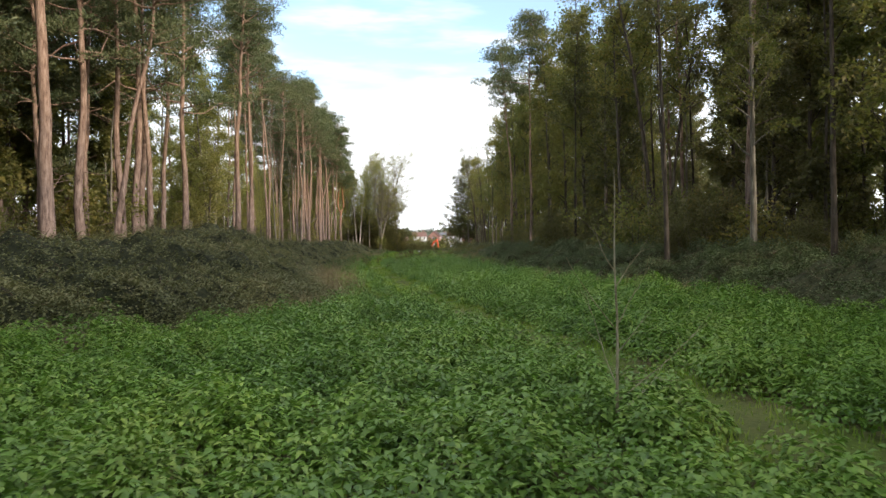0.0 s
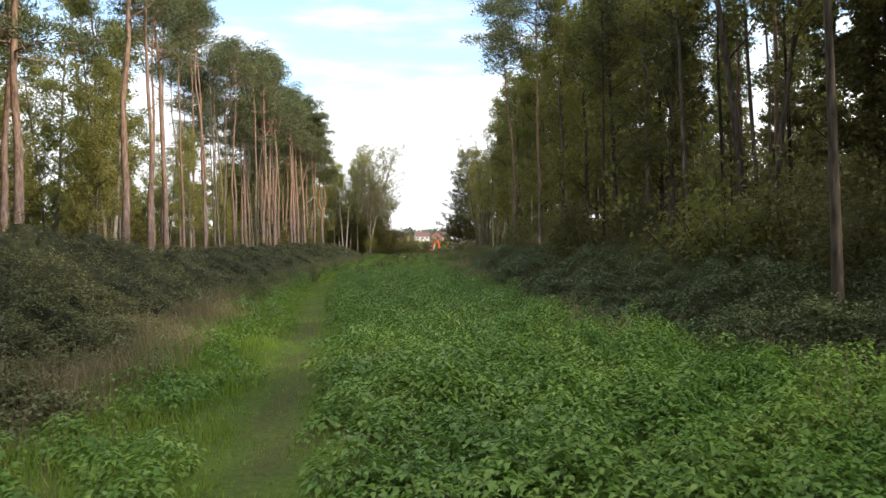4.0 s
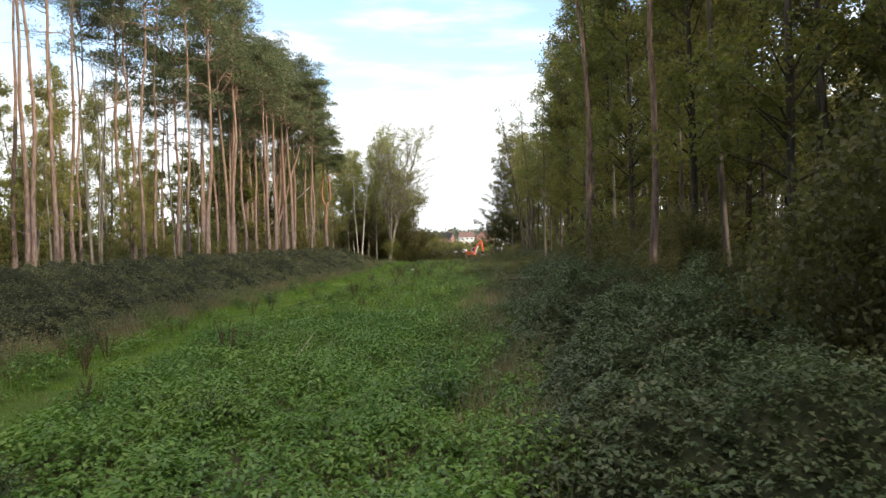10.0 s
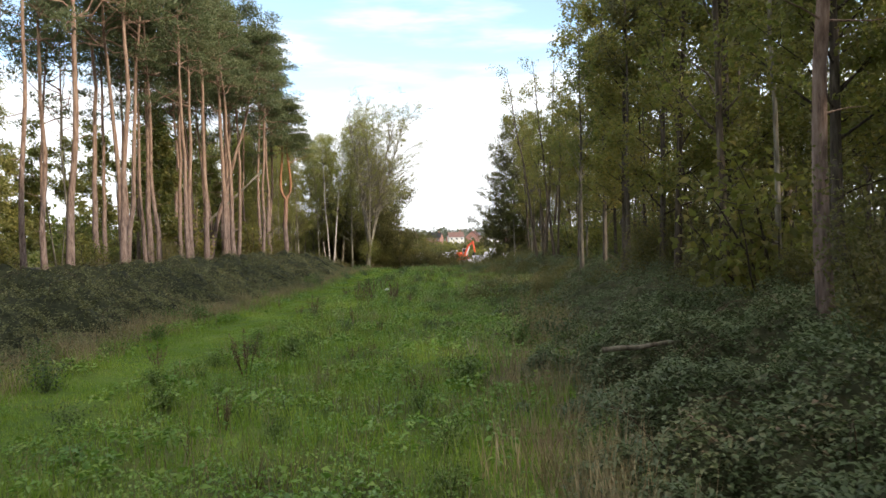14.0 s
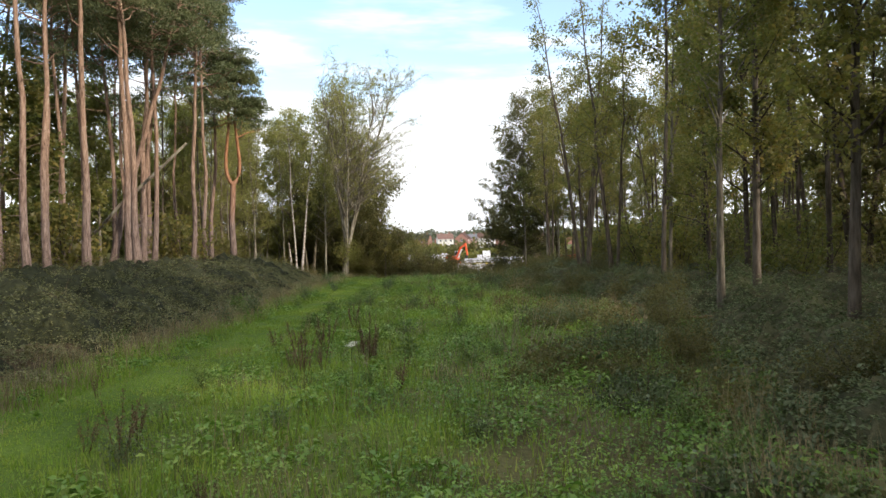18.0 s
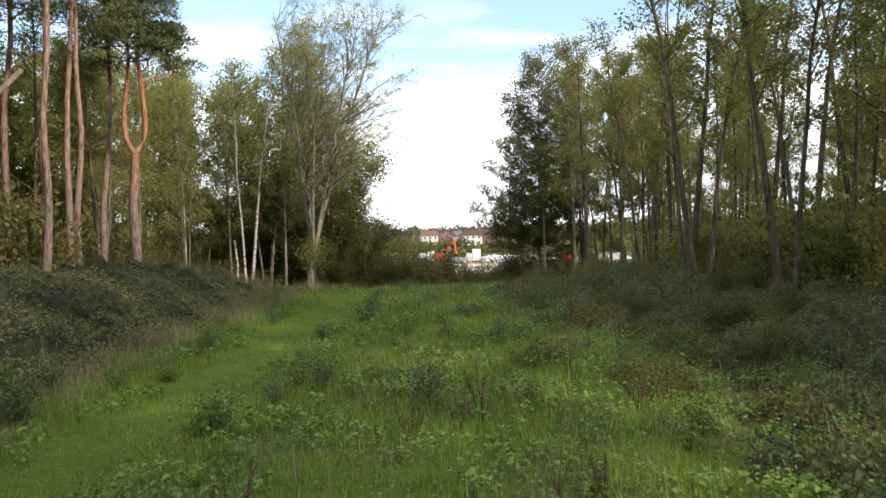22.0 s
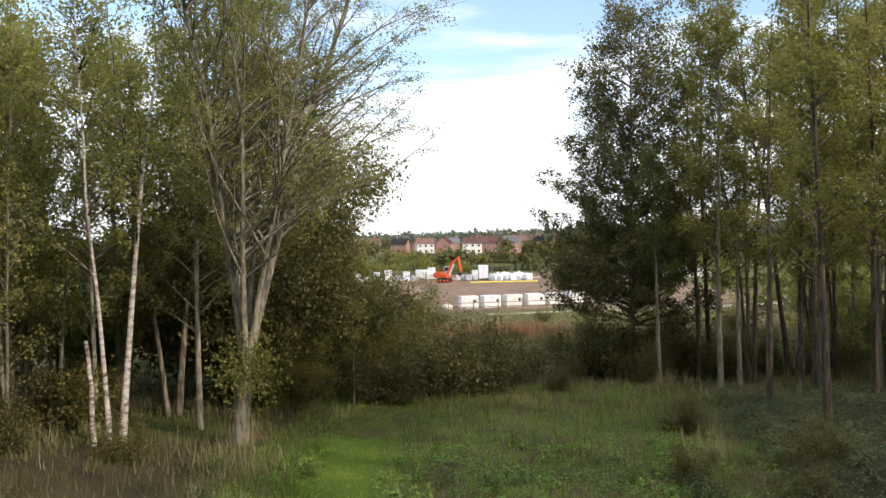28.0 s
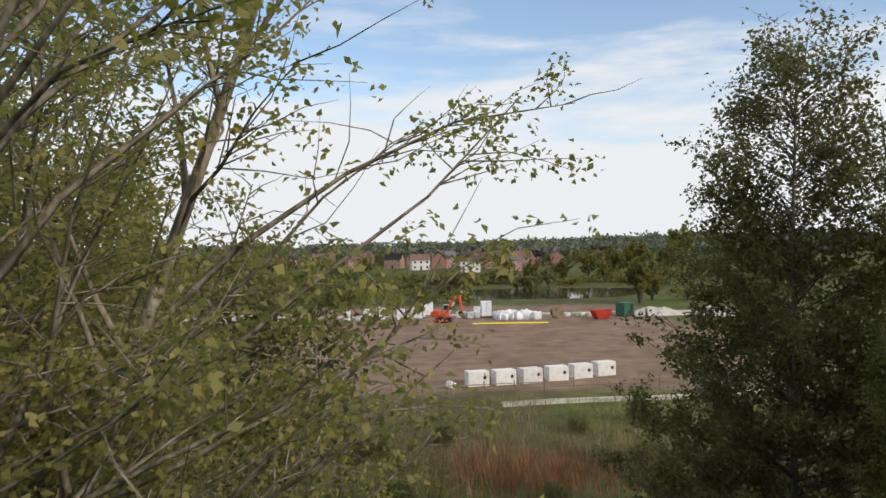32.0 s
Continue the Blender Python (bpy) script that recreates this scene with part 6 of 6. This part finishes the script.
fence = new("fence")
for k in range(12):
    x = -8 + 3.2 * k
    part("post", shift(box(0.11, 0.11, 1.5, 0.015), x, 209.0 + 0.14 * x, YARD + 0.7), M_WOOD, fence)
for z in (0.55, 1.1):
    r = part("rail", box(35.6, 0.05, 0.10, 0.01), M_WOOD, fence)
    r.matrix_basis = pose(9.6, 210.27, YARD + z, 0, 0, math.degrees(math.atan(0.14)))
tagged(fence, "low post-and-rail fence before the building yard", "fence")

tx = np.linspace(3, 45, 30)
verts = []
for x in tx:
    c = 203.5 + 0.16 * x + 0.5 * math.sin(x * 0.2)
    for s in (-1.25, 1.25):
        verts.append((x, c + s, float(land(x, c + s)) + 0.03))
k = np.arange(29)[:, None] * 2
tagged(put("track", mesh_from("track", verts, [(k + np.array([[0, 2, 3, 1]]), 0)], [M_GRAVEL], True)), "pale gravel track below the yard fence", "track", kind="structure")


def excavator(m):
    root = new("excavator")
    for sy in (-0.95, 0.95):
        t = part("crawler_track", shift(box(3.2, 0.5, 0.75, 0.3), 0, sy, 0.38), M_RUBBER, root, "muddy crawler track")
        for wx in (-1.1, -0.4, 0.4, 1.1):
            part("roller", shift(cyl(0.22, 0.54, 14, "y"), wx, sy, 0.36), M_ORANGE, t)
    part("undercarriage", shift(box(1.8, 1.5, 0.4, 0.05), 0, 0, 0.65), M_RUBBER, root)
    body = part("body", shift(box(2.7, 2.2, 0.75, 0.12), -0.35, 0, 1.3), M_ORANGE, root)
    part("counterweight", shift(box(0.7, 2.3, 1.0, 0.18), -1.75, 0, 1.45), M_ORANGE, body)
    part("engine_cover", shift(box(1.3, 1.2, 0.5, 0.08), -0.9, -0.4, 1.9), M_ORANGE, body)
    cab = part("cab", shift(box(1.25, 0.95, 1.6, 0.08), 0.45, 0.6, 2.35), M_CAB, root, "white cab")
    part("windscreen", shift(box(0.02, 0.8, 1.0), 1.085, 0.6, 2.5), M_GLASS, cab)
    part("side_window", shift(box(0.9, 0.02, 0.8), 0.45, 1.085, 2.6), M_GLASS, cab)
    part("side_window", shift(box(0.9, 0.02, 0.8), 0.45, 0.115, 2.6), M_GLASS, cab)

    def arm(name, a, b, w0, w1, mat):
        d = Vector(b) - Vector(a)
        bm = bmesh.new()
        bmesh.ops.create_cube(bm, size=1.0)
        for v in bm.verts:
            s = w0 if v.co.z < 0 else w1
            v.co.x, v.co.y, v.co.z = v.co.x * s, v.co.y * 0.32, (v.co.z + 0.5) * d.length
        bmesh.ops.transform(bm, matrix=Matrix.Translation(a) @ d.to_track_quat("Z", "Y").to_matrix().to_4x4(), verts=bm.verts)
        return part(name, bm, mat, root)

    arm("boom", (0.7, -0.3, 1.5), (2.0, -0.3, 4.1), 0.55, 0.6, M_ORANGE)
    arm("boom", (1.95, -0.3, 3.95), (3.3, -0.3, 4.9), 0.6, 0.4, M_ORANGE)
    arm("stick", (3.2, -0.3, 5.1), (3.75, -0.3, 2.1), 0.4, 0.25, M_ORANGE)
    arm("ram", (1.2, -0.3, 1.4), (2.2, -0.3, 3.6), 0.12, 0.12, M_CAB)
    part("bucket", shift(box(0.75, 0.9, 0.75, 0.18), 3.5, -0.3, 1.7), M_RUBBER, root, "dark steel bucket")
    root.matrix_basis = m
    tagged(root, "orange crawler excavator with white cab and raised arm", "excavator")


excavator(pose(-1.0, 285, YARD + 0.05, 0, 0, -25) @ Matrix.Scale(1.15, 4))


def pallet(m, nx, nz, mat, label):
    root = new("block_pallet")
    for k in range(3):
        part("bearer", shift(box(1.0, 0.1, 0.1), 0, -0.4 + 0.4 * k, 0.05), M_WOOD, root)
    part("deck", shift(box(1.1, 1.0, 0.03), 0, 0, 0.12), M_WOOD, root)
    for q in range(nz):
        for p in range(nx):
            part("block", shift(box(1.0 / nx - 0.015, 0.95, 0.235, 0.01), -0.5 + (p + 0.5) / nx, 0, 0.26 + 0.24 * q), mat, root)
    root.matrix_basis = m
    tagged(root, label, "pallet", "pallets in the yard")
    return root


pa = pallet(pose(4.8, 292, YARD, 0, 0, 5), 3, 5, M_BLOCK, "wooden pallet stacked with grey building blocks")
rng = np.random.default_rng(91)
for k in range(7):
    copy_thing(pa, pose(2.4 + 1.35 * (k % 4) + 0.2 * rng.random(), 293 + 1.5 * (k // 4), YARD, 0, 0, rng.uniform(-8, 8)))
tall = pallet(pose(6.6, 294.6, YARD, 0, 0, -4) @ Matrix.Scale(1.5, 4), 2, 6, M_BAG, "tall pale stack of wrapped blocks on a pallet")
for k in range(9):
    copy_thing(pa if k % 2 else tall, pose(-22 + 1.9 * k + rng.random(), 291 + rng.uniform(-1, 2), YARD, 0, 0, rng.uniform(-15, 15)) @ Matrix.Scale(rng.uniform(0.9, 1.2), 4))
copy_thing(tall, pose(8.6, 294.9, YARD, 0, 0, 2) @ Matrix.Scale(1.5, 4))
copy_thing(tall, pose(-4.0, 300, YARD, 0, 0, 2) @ Matrix.Scale(1.3, 4))


def bulk_bag(seed):
    r = np.random.default_rng(seed)
    bm = box(1, 1, 1)
    bmesh.ops.subdivide_edges(bm, edges=bm.edges[:], cuts=3, use_grid_fill=True)
    for v in bm.verts:
        bulge = 1 + 0.16 * (1 - (2 * v.co.z) ** 2)
        v.co.x, v.co.y = v.co.x * bulge + r.normal() * 0.03, v.co.y * bulge + r.normal() * 0.03
        v.co.z = v.co.z + 0.5 + (0.09 * r.normal() if v.co.z > 0.4 else 0)
    root = new("bulk_bag")
    part("sack", bm, M_BAG, root)
    for sx in (-0.4, 0.4):
        part("strap", shift(box(0.06, 0.9, 0.05), sx, 0, 1.03), M_BAG, root)
    return root


bags = [bulk_bag(1), bulk_bag(2)]
plant(bags, [(11.0 + 0.95 * (k % 9) + rng.normal() * 0.3, 289 + 1.4 * (k // 9) + rng.normal() * 0.3, rng.uniform(0.9, 1.5)) for k in range(26)], rng, "crumpled white bulk bag of building material", "bulk bag", "bulk bags in the yard")
for k in range(5):
    p = part("pipe", cyl(0.12, 15, 12, "x"), M_YELLOW, None)
    p.matrix_basis = pose(12.6 + rng.normal() * 0.3, 279.5 + 0.26 * k, YARD + 0.13, 0, 0, -1 + rng.normal() * 0.4)
    tagged(p, "long yellow plastic pipe laid on the ground", "pipe", "yellow pipes")


def cable_drum(m):
    root = new("cable_drum")
    for y in (-0.55, 0.55):
        part("flange", shift(cyl(1.35, 0.1, 28, "y"), 0, y, 1.35), M_WOOD, root)
    part("core", shift(cyl(0.8, 1.0, 24, "y"), 0, 0, 1.35), M_RUST_STEEL, root, "rusty wound core")
    root.matrix_basis = m
    tagged(root, "large brown wooden cable drum standing upright", "cable drum")


M_RUST_STEEL = paint("rusty_steel", (0.30, 0.13, 0.07), 0.8)
cable_drum(pose(23.4, 290, YARD, 0, 0, 15))


def skip(m, mat, label):
    root = new("skip")
    bm = bmesh.new()
    lo = [bm.verts.new(c) for c in ((-1.1, -0.8, 0.1), (1.1, -0.8, 0.1), (1.1, 0.8, 0.1), (-1.1, 0.8, 0.1))]
    hi = [bm.verts.new(c) for c in ((-1.9, -0.9, 1.6), (1.9, -0.9, 1.6), (1.9, 0.9, 1.6), (-1.9, 0.9, 1.6))]
    bm.faces.new(lo)
    for k in range(4):
        bm.faces.new((lo[k], lo[(k + 1) % 4], hi[(k + 1) % 4], hi[k]))
    bmesh.ops.solidify(bm, geom=bm.faces[:], thickness=0.06)
    part("tub", bm, mat, root)
    for x in (-1.9, 1.9):
        part("rim", shift(box(0.1, 1.9, 0.12), x, 0, 1.6), mat, root)
    root.matrix_basis = m
    tagged(root, label, "skip")


skip(pose(32.2, 287, YARD, 0, 0, 20) @ Matrix.Scale(1.15, 4), M_RED, "red steel skip with sloping ends")


def container(m, size, mat, label, name="container"):
    sx, sy, sz = size
    root = new(name)
    part("shell", shift(box(sx, sy, sz, 0.03), 0, 0, sz / 2 + 0.12), mat, root)
    for k in range(int(sx / 0.4)):
        part("rib", shift(box(0.12, 0.05, sz - 0.3), -sx / 2 + 0.3 + 0.4 * k, -sy / 2 - 0.02, sz / 2 + 0.12), mat, root)
    part("door", shift(box(0.9, 0.04, sz - 0.5), sx * 0.2, -sy / 2 - 0.05, sz / 2), M_VOID, root)
    part("skid", shift(box(sx, sy * 0.9, 0.12), 0, 0, 0.06), M_RUBBER, root)
    root.matrix_basis = m
    tagged(root, label, "container")


container(pose(38.6, 292, YARD, 0, 0, 35), (3.4, 2.4, 2.9), M_GREEN, "dark green steel container in the yard")
container(pose(-6.4, 297, YARD, 0, 0, 4), (3.0, 2.4, 2.5), M_CAB, "white site cabin behind the excavator", "site_cabin")


def heap(name, x, y, rx, ry, h, mat, seed, label):
    n = 26
    u, v = np.meshgrid(np.linspace(-1, 1, n), np.linspace(-1, 1, n), indexing="ij")
    rr = np.sqrt(u * u + v * v)
    z = h * (1 - smooth01(0.05, 1.0, rr)) * (1 + 0.35 * wave(u, v, 0.9, seed)) - 0.06
    ii, jj = np.meshgrid(np.arange(n - 1), np.arange(n - 1), indexing="ij")
    q = np.stack([ii * n + jj, (ii + 1) * n + jj, (ii + 1) * n + jj + 1, ii * n + jj + 1], -1).reshape(-1, 4)
    ob = put(name, mesh_from(name, np.stack([u * rx, v * ry, z], -1).reshape(-1, 3), [(q, 0)], [mat], True))
    ob.matrix_basis = pose(x, y, YARD)
    tagged(ob, label, "heap", "heaps in the yard")


for k, (x, y, rx, ry, h) in enumerate(((-6, 281, 5, 3, 1.1), (-22, 272, 9, 4, 1.3), (46, 294, 9, 3, 1.7), (58, 290, 8, 4, 2.0), (-40, 290, 12, 5, 2.0))):
    heap("soil_mound" if k < 2 else "rubble_mound", x, y, rx, ry, h, M_SOIL if k < 2 else M_STONE, float(k), "heap of brown soil in the yard" if k < 2 else "heap of pale rubble at the yard's edge")
for k in range(16):
    x = 26.5 + 1.15 * k
    r = part("stone_block", box(1.05, 0.8, 0.75, 0.08), M_STONE if k % 3 else M_CONCRETE, None)
    r.matrix_basis = pose(x, 294 + rng.normal() * 0.6, YARD + 0.36, rng.normal() * 4, rng.normal() * 4, rng.uniform(-25, 25))
    tagged(r, "rough pale stone block in a row", "stone block", "stone blocks")
road_v = [(-70, 297, YARD + 0.03), (70, 300, YARD + 0.03), (70, 305, YARD + 0.03), (-70, 302, YARD + 0.03)]
tagged(put("yard_road", mesh_from("yard_road", road_v, [(np.array([[0, 1, 2, 3]]), 0)], [M_GRAVEL])), "pale haul road behind the yard", "road", kind="structure")

m_w, nt_w, bs_w, out_w = mat_base("pond_water")
bs_w.inputs["Base Color"].default_value = (0.02, 0.025, 0.022, 1)
bs_w.inputs["Roughness"].default_value = 0.07
noi_w = nt_w.nodes.new("ShaderNodeTexNoise")
noi_w.inputs["Scale"].default_value = 3.0
bp_w = nt_w.nodes.new("ShaderNodeBump")
bp_w.inputs["Strength"].default_value = 0.12
nt_w.links.new(noi_w.outputs["Fac"], bp_w.inputs["Height"])
nt_w.links.new(bp_w.outputs[0], bs_w.inputs["Normal"])
ang = np.linspace(0, 2 * math.pi, 40, endpoint=False)
rim = np.stack([28 + 42 * np.cos(ang) * (1 + 0.12 * np.sin(3 * ang)), 378 + 33 * np.sin(ang) * (1 + 0.1 * np.cos(2 * ang)), np.full(40, YARD + 0.04)], 1)
tagged(put("water", mesh_from("water", rim, [(np.arange(40)[None, :], 0)], [m_w])), "still grey pond behind the yard", "pond", kind="structure")

# ---------------------------------------------------------------- houses
M_BRICK = solid_mat("red_brick", [(0.3, (0.22, 0.115, 0.090)), (0.55, (0.33, 0.180, 0.145)), (0.75, (0.41, 0.24, 0.20))], 3.0, 0.9, 0.1)
M_RENDER = solid_mat("white_render", [(0.3, (0.58, 0.56, 0.52)), (0.55, (0.70, 0.68, 0.64)), (0.75, (0.76, 0.75, 0.72))], 1.0, 0.9, 0.05)
M_SLATE = solid_mat("grey_roof", [(0.3, (0.07, 0.07, 0.08)), (0.55, (0.12, 0.12, 0.135)), (0.75, (0.17, 0.17, 0.19))], 2.0, 0.7, 0.2)
M_TILE = solid_mat("brown_roof", [(0.3, (0.12, 0.065, 0.05)), (0.55, (0.19, 0.11, 0.09)), (0.75, (0.26, 0.16, 0.13))], 2.0, 0.8, 0.2)


def house(wide, deep, eaves, ridge, wall, roof, label):
    """Two-storey house, ridge along x, with windows, door, sills and chimney."""
    root = new("house")
    bm = bmesh.new()
    a, b = wide / 2, deep / 2
    pts = [bm.verts.new(c) for c in ((-a, -b, 0), (a, -b, 0), (a, b, 0), (-a, b, 0), (-a, -b, eaves), (a, -b, eaves), (a, b, eaves), (-a, b, eaves), (-a, 0, ridge), (a, 0, ridge))]
    for f in ((0, 1, 5, 4), (2, 3, 7, 6), (1, 2, 6, 9, 5), (3, 0, 4, 8, 7)):
        bm.faces.new([pts[k] for k in f])
    part("wall", bm, wall, root)
    bm = bmesh.new()
    o = 0.35
    r = [bm.verts.new(c) for c in ((-a - o, -b - o, eaves - 0.2), (a + o, -b - o, eaves - 0.2), (a + o, 0, ridge + 0.12), (-a - o, 0, ridge + 0.12), (a + o, b + o, eaves - 0.2), (-a - o, b + o, eaves - 0.2))]
    bm.faces.new((r[0], r[1], r[2], r[3]))
    bm.faces.new((r[3], r[2], r[4], r[5]))
    bmesh.ops.solidify(bm, geom=bm.faces[:], thickness=0.15)
    top = part("roof", bm, roof, root)
    part("chimney", shift(box(0.7, 0.6, 1.5), a * 0.6, 0, ridge + 0.5), M_BRICK, top)
    n = max(2, int(wide / 2.6))
    for k in range(n):
        x = -a + (k + 0.5) * wide / n
        for z in (1.6, 4.1):
            if k == n // 2 and z < 2:
                part("door", shift(box(0.95, 0.08, 2.05), x, -b - 0.03, 1.03), M_VOID, root)
                continue
            w = part("window", shift(box(1.25, 0.08, 1.2), x, -b - 0.02, z), M_CAB, root)
            part("pane", shift(box(1.05, 0.05, 1.0), x, -b - 0.05, z), M_GLASS, w)
            part("sill", shift(box(1.35, 0.16, 0.07), x, -b - 0.07, z - 0.64), M_CONCRETE, w)
    for sgn in (-1, 1):
        w = part("window", shift(box(0.08, 1.1, 1.2), sgn * (a + 0.02), 0, 4.1), M_CAB, root)
        part("pane", shift(box(0.05, 0.9, 1.0), sgn * (a + 0.05), 0, 4.1), M_GLASS, w)
    tagged(root, label, "house", "far houses")
    return root


h1 = house(9, 7.5, 5.2, 8.2, M_BRICK, M_SLATE, "red brick house with a grey slate roof")
h2 = house(9, 7.5, 5.2, 8.0, M_RENDER, M_TILE, "white rendered house with a brown tiled roof")
h3 = house(14, 8, 5.2, 8.6, M_BRICK, M_TILE, "long brick house with a brown roof")
h4 = house(12, 7.5, 5.0, 7.8, M_RENDER, M_SLATE, "white rendered house with a grey roof")
HOUSES = [(h2, 15, 470, 4), (h3, 24, 500, -8), (h1, 68, 545, 88), (h1, 57, 552, 5), (h3, 45, 530, 10), (h1, 33, 470, 35), (h1, 100, 580, 80), (h3, 3, 520, 80), (h2, -8, 500, 10),
          (h2, -70, 146, 30), (h1, -95, 168, 12), (h1, -22, 530, -15), (h3, -40, 520, 20), (h3, -62, 540, 4), (h1, -85, 560, 70), (h1, 22, 560, -15), (h1, 40, 590, 30), (h3, 62, 610, 12), (h4, 170, 640, 40), (h1, 8, 585, 12), (h3, 116, 640, -10), (h1, -12, 570, 85)]
used = set()
for h, x, y, turn in HOUSES:
    m = pose(x, y, float(land(x, y)) - 0.2, 0, 0, turn)
    if h.name in used:
        copy_thing(h, m)
    else:
        h.matrix_basis = m
        used.add(h.name)
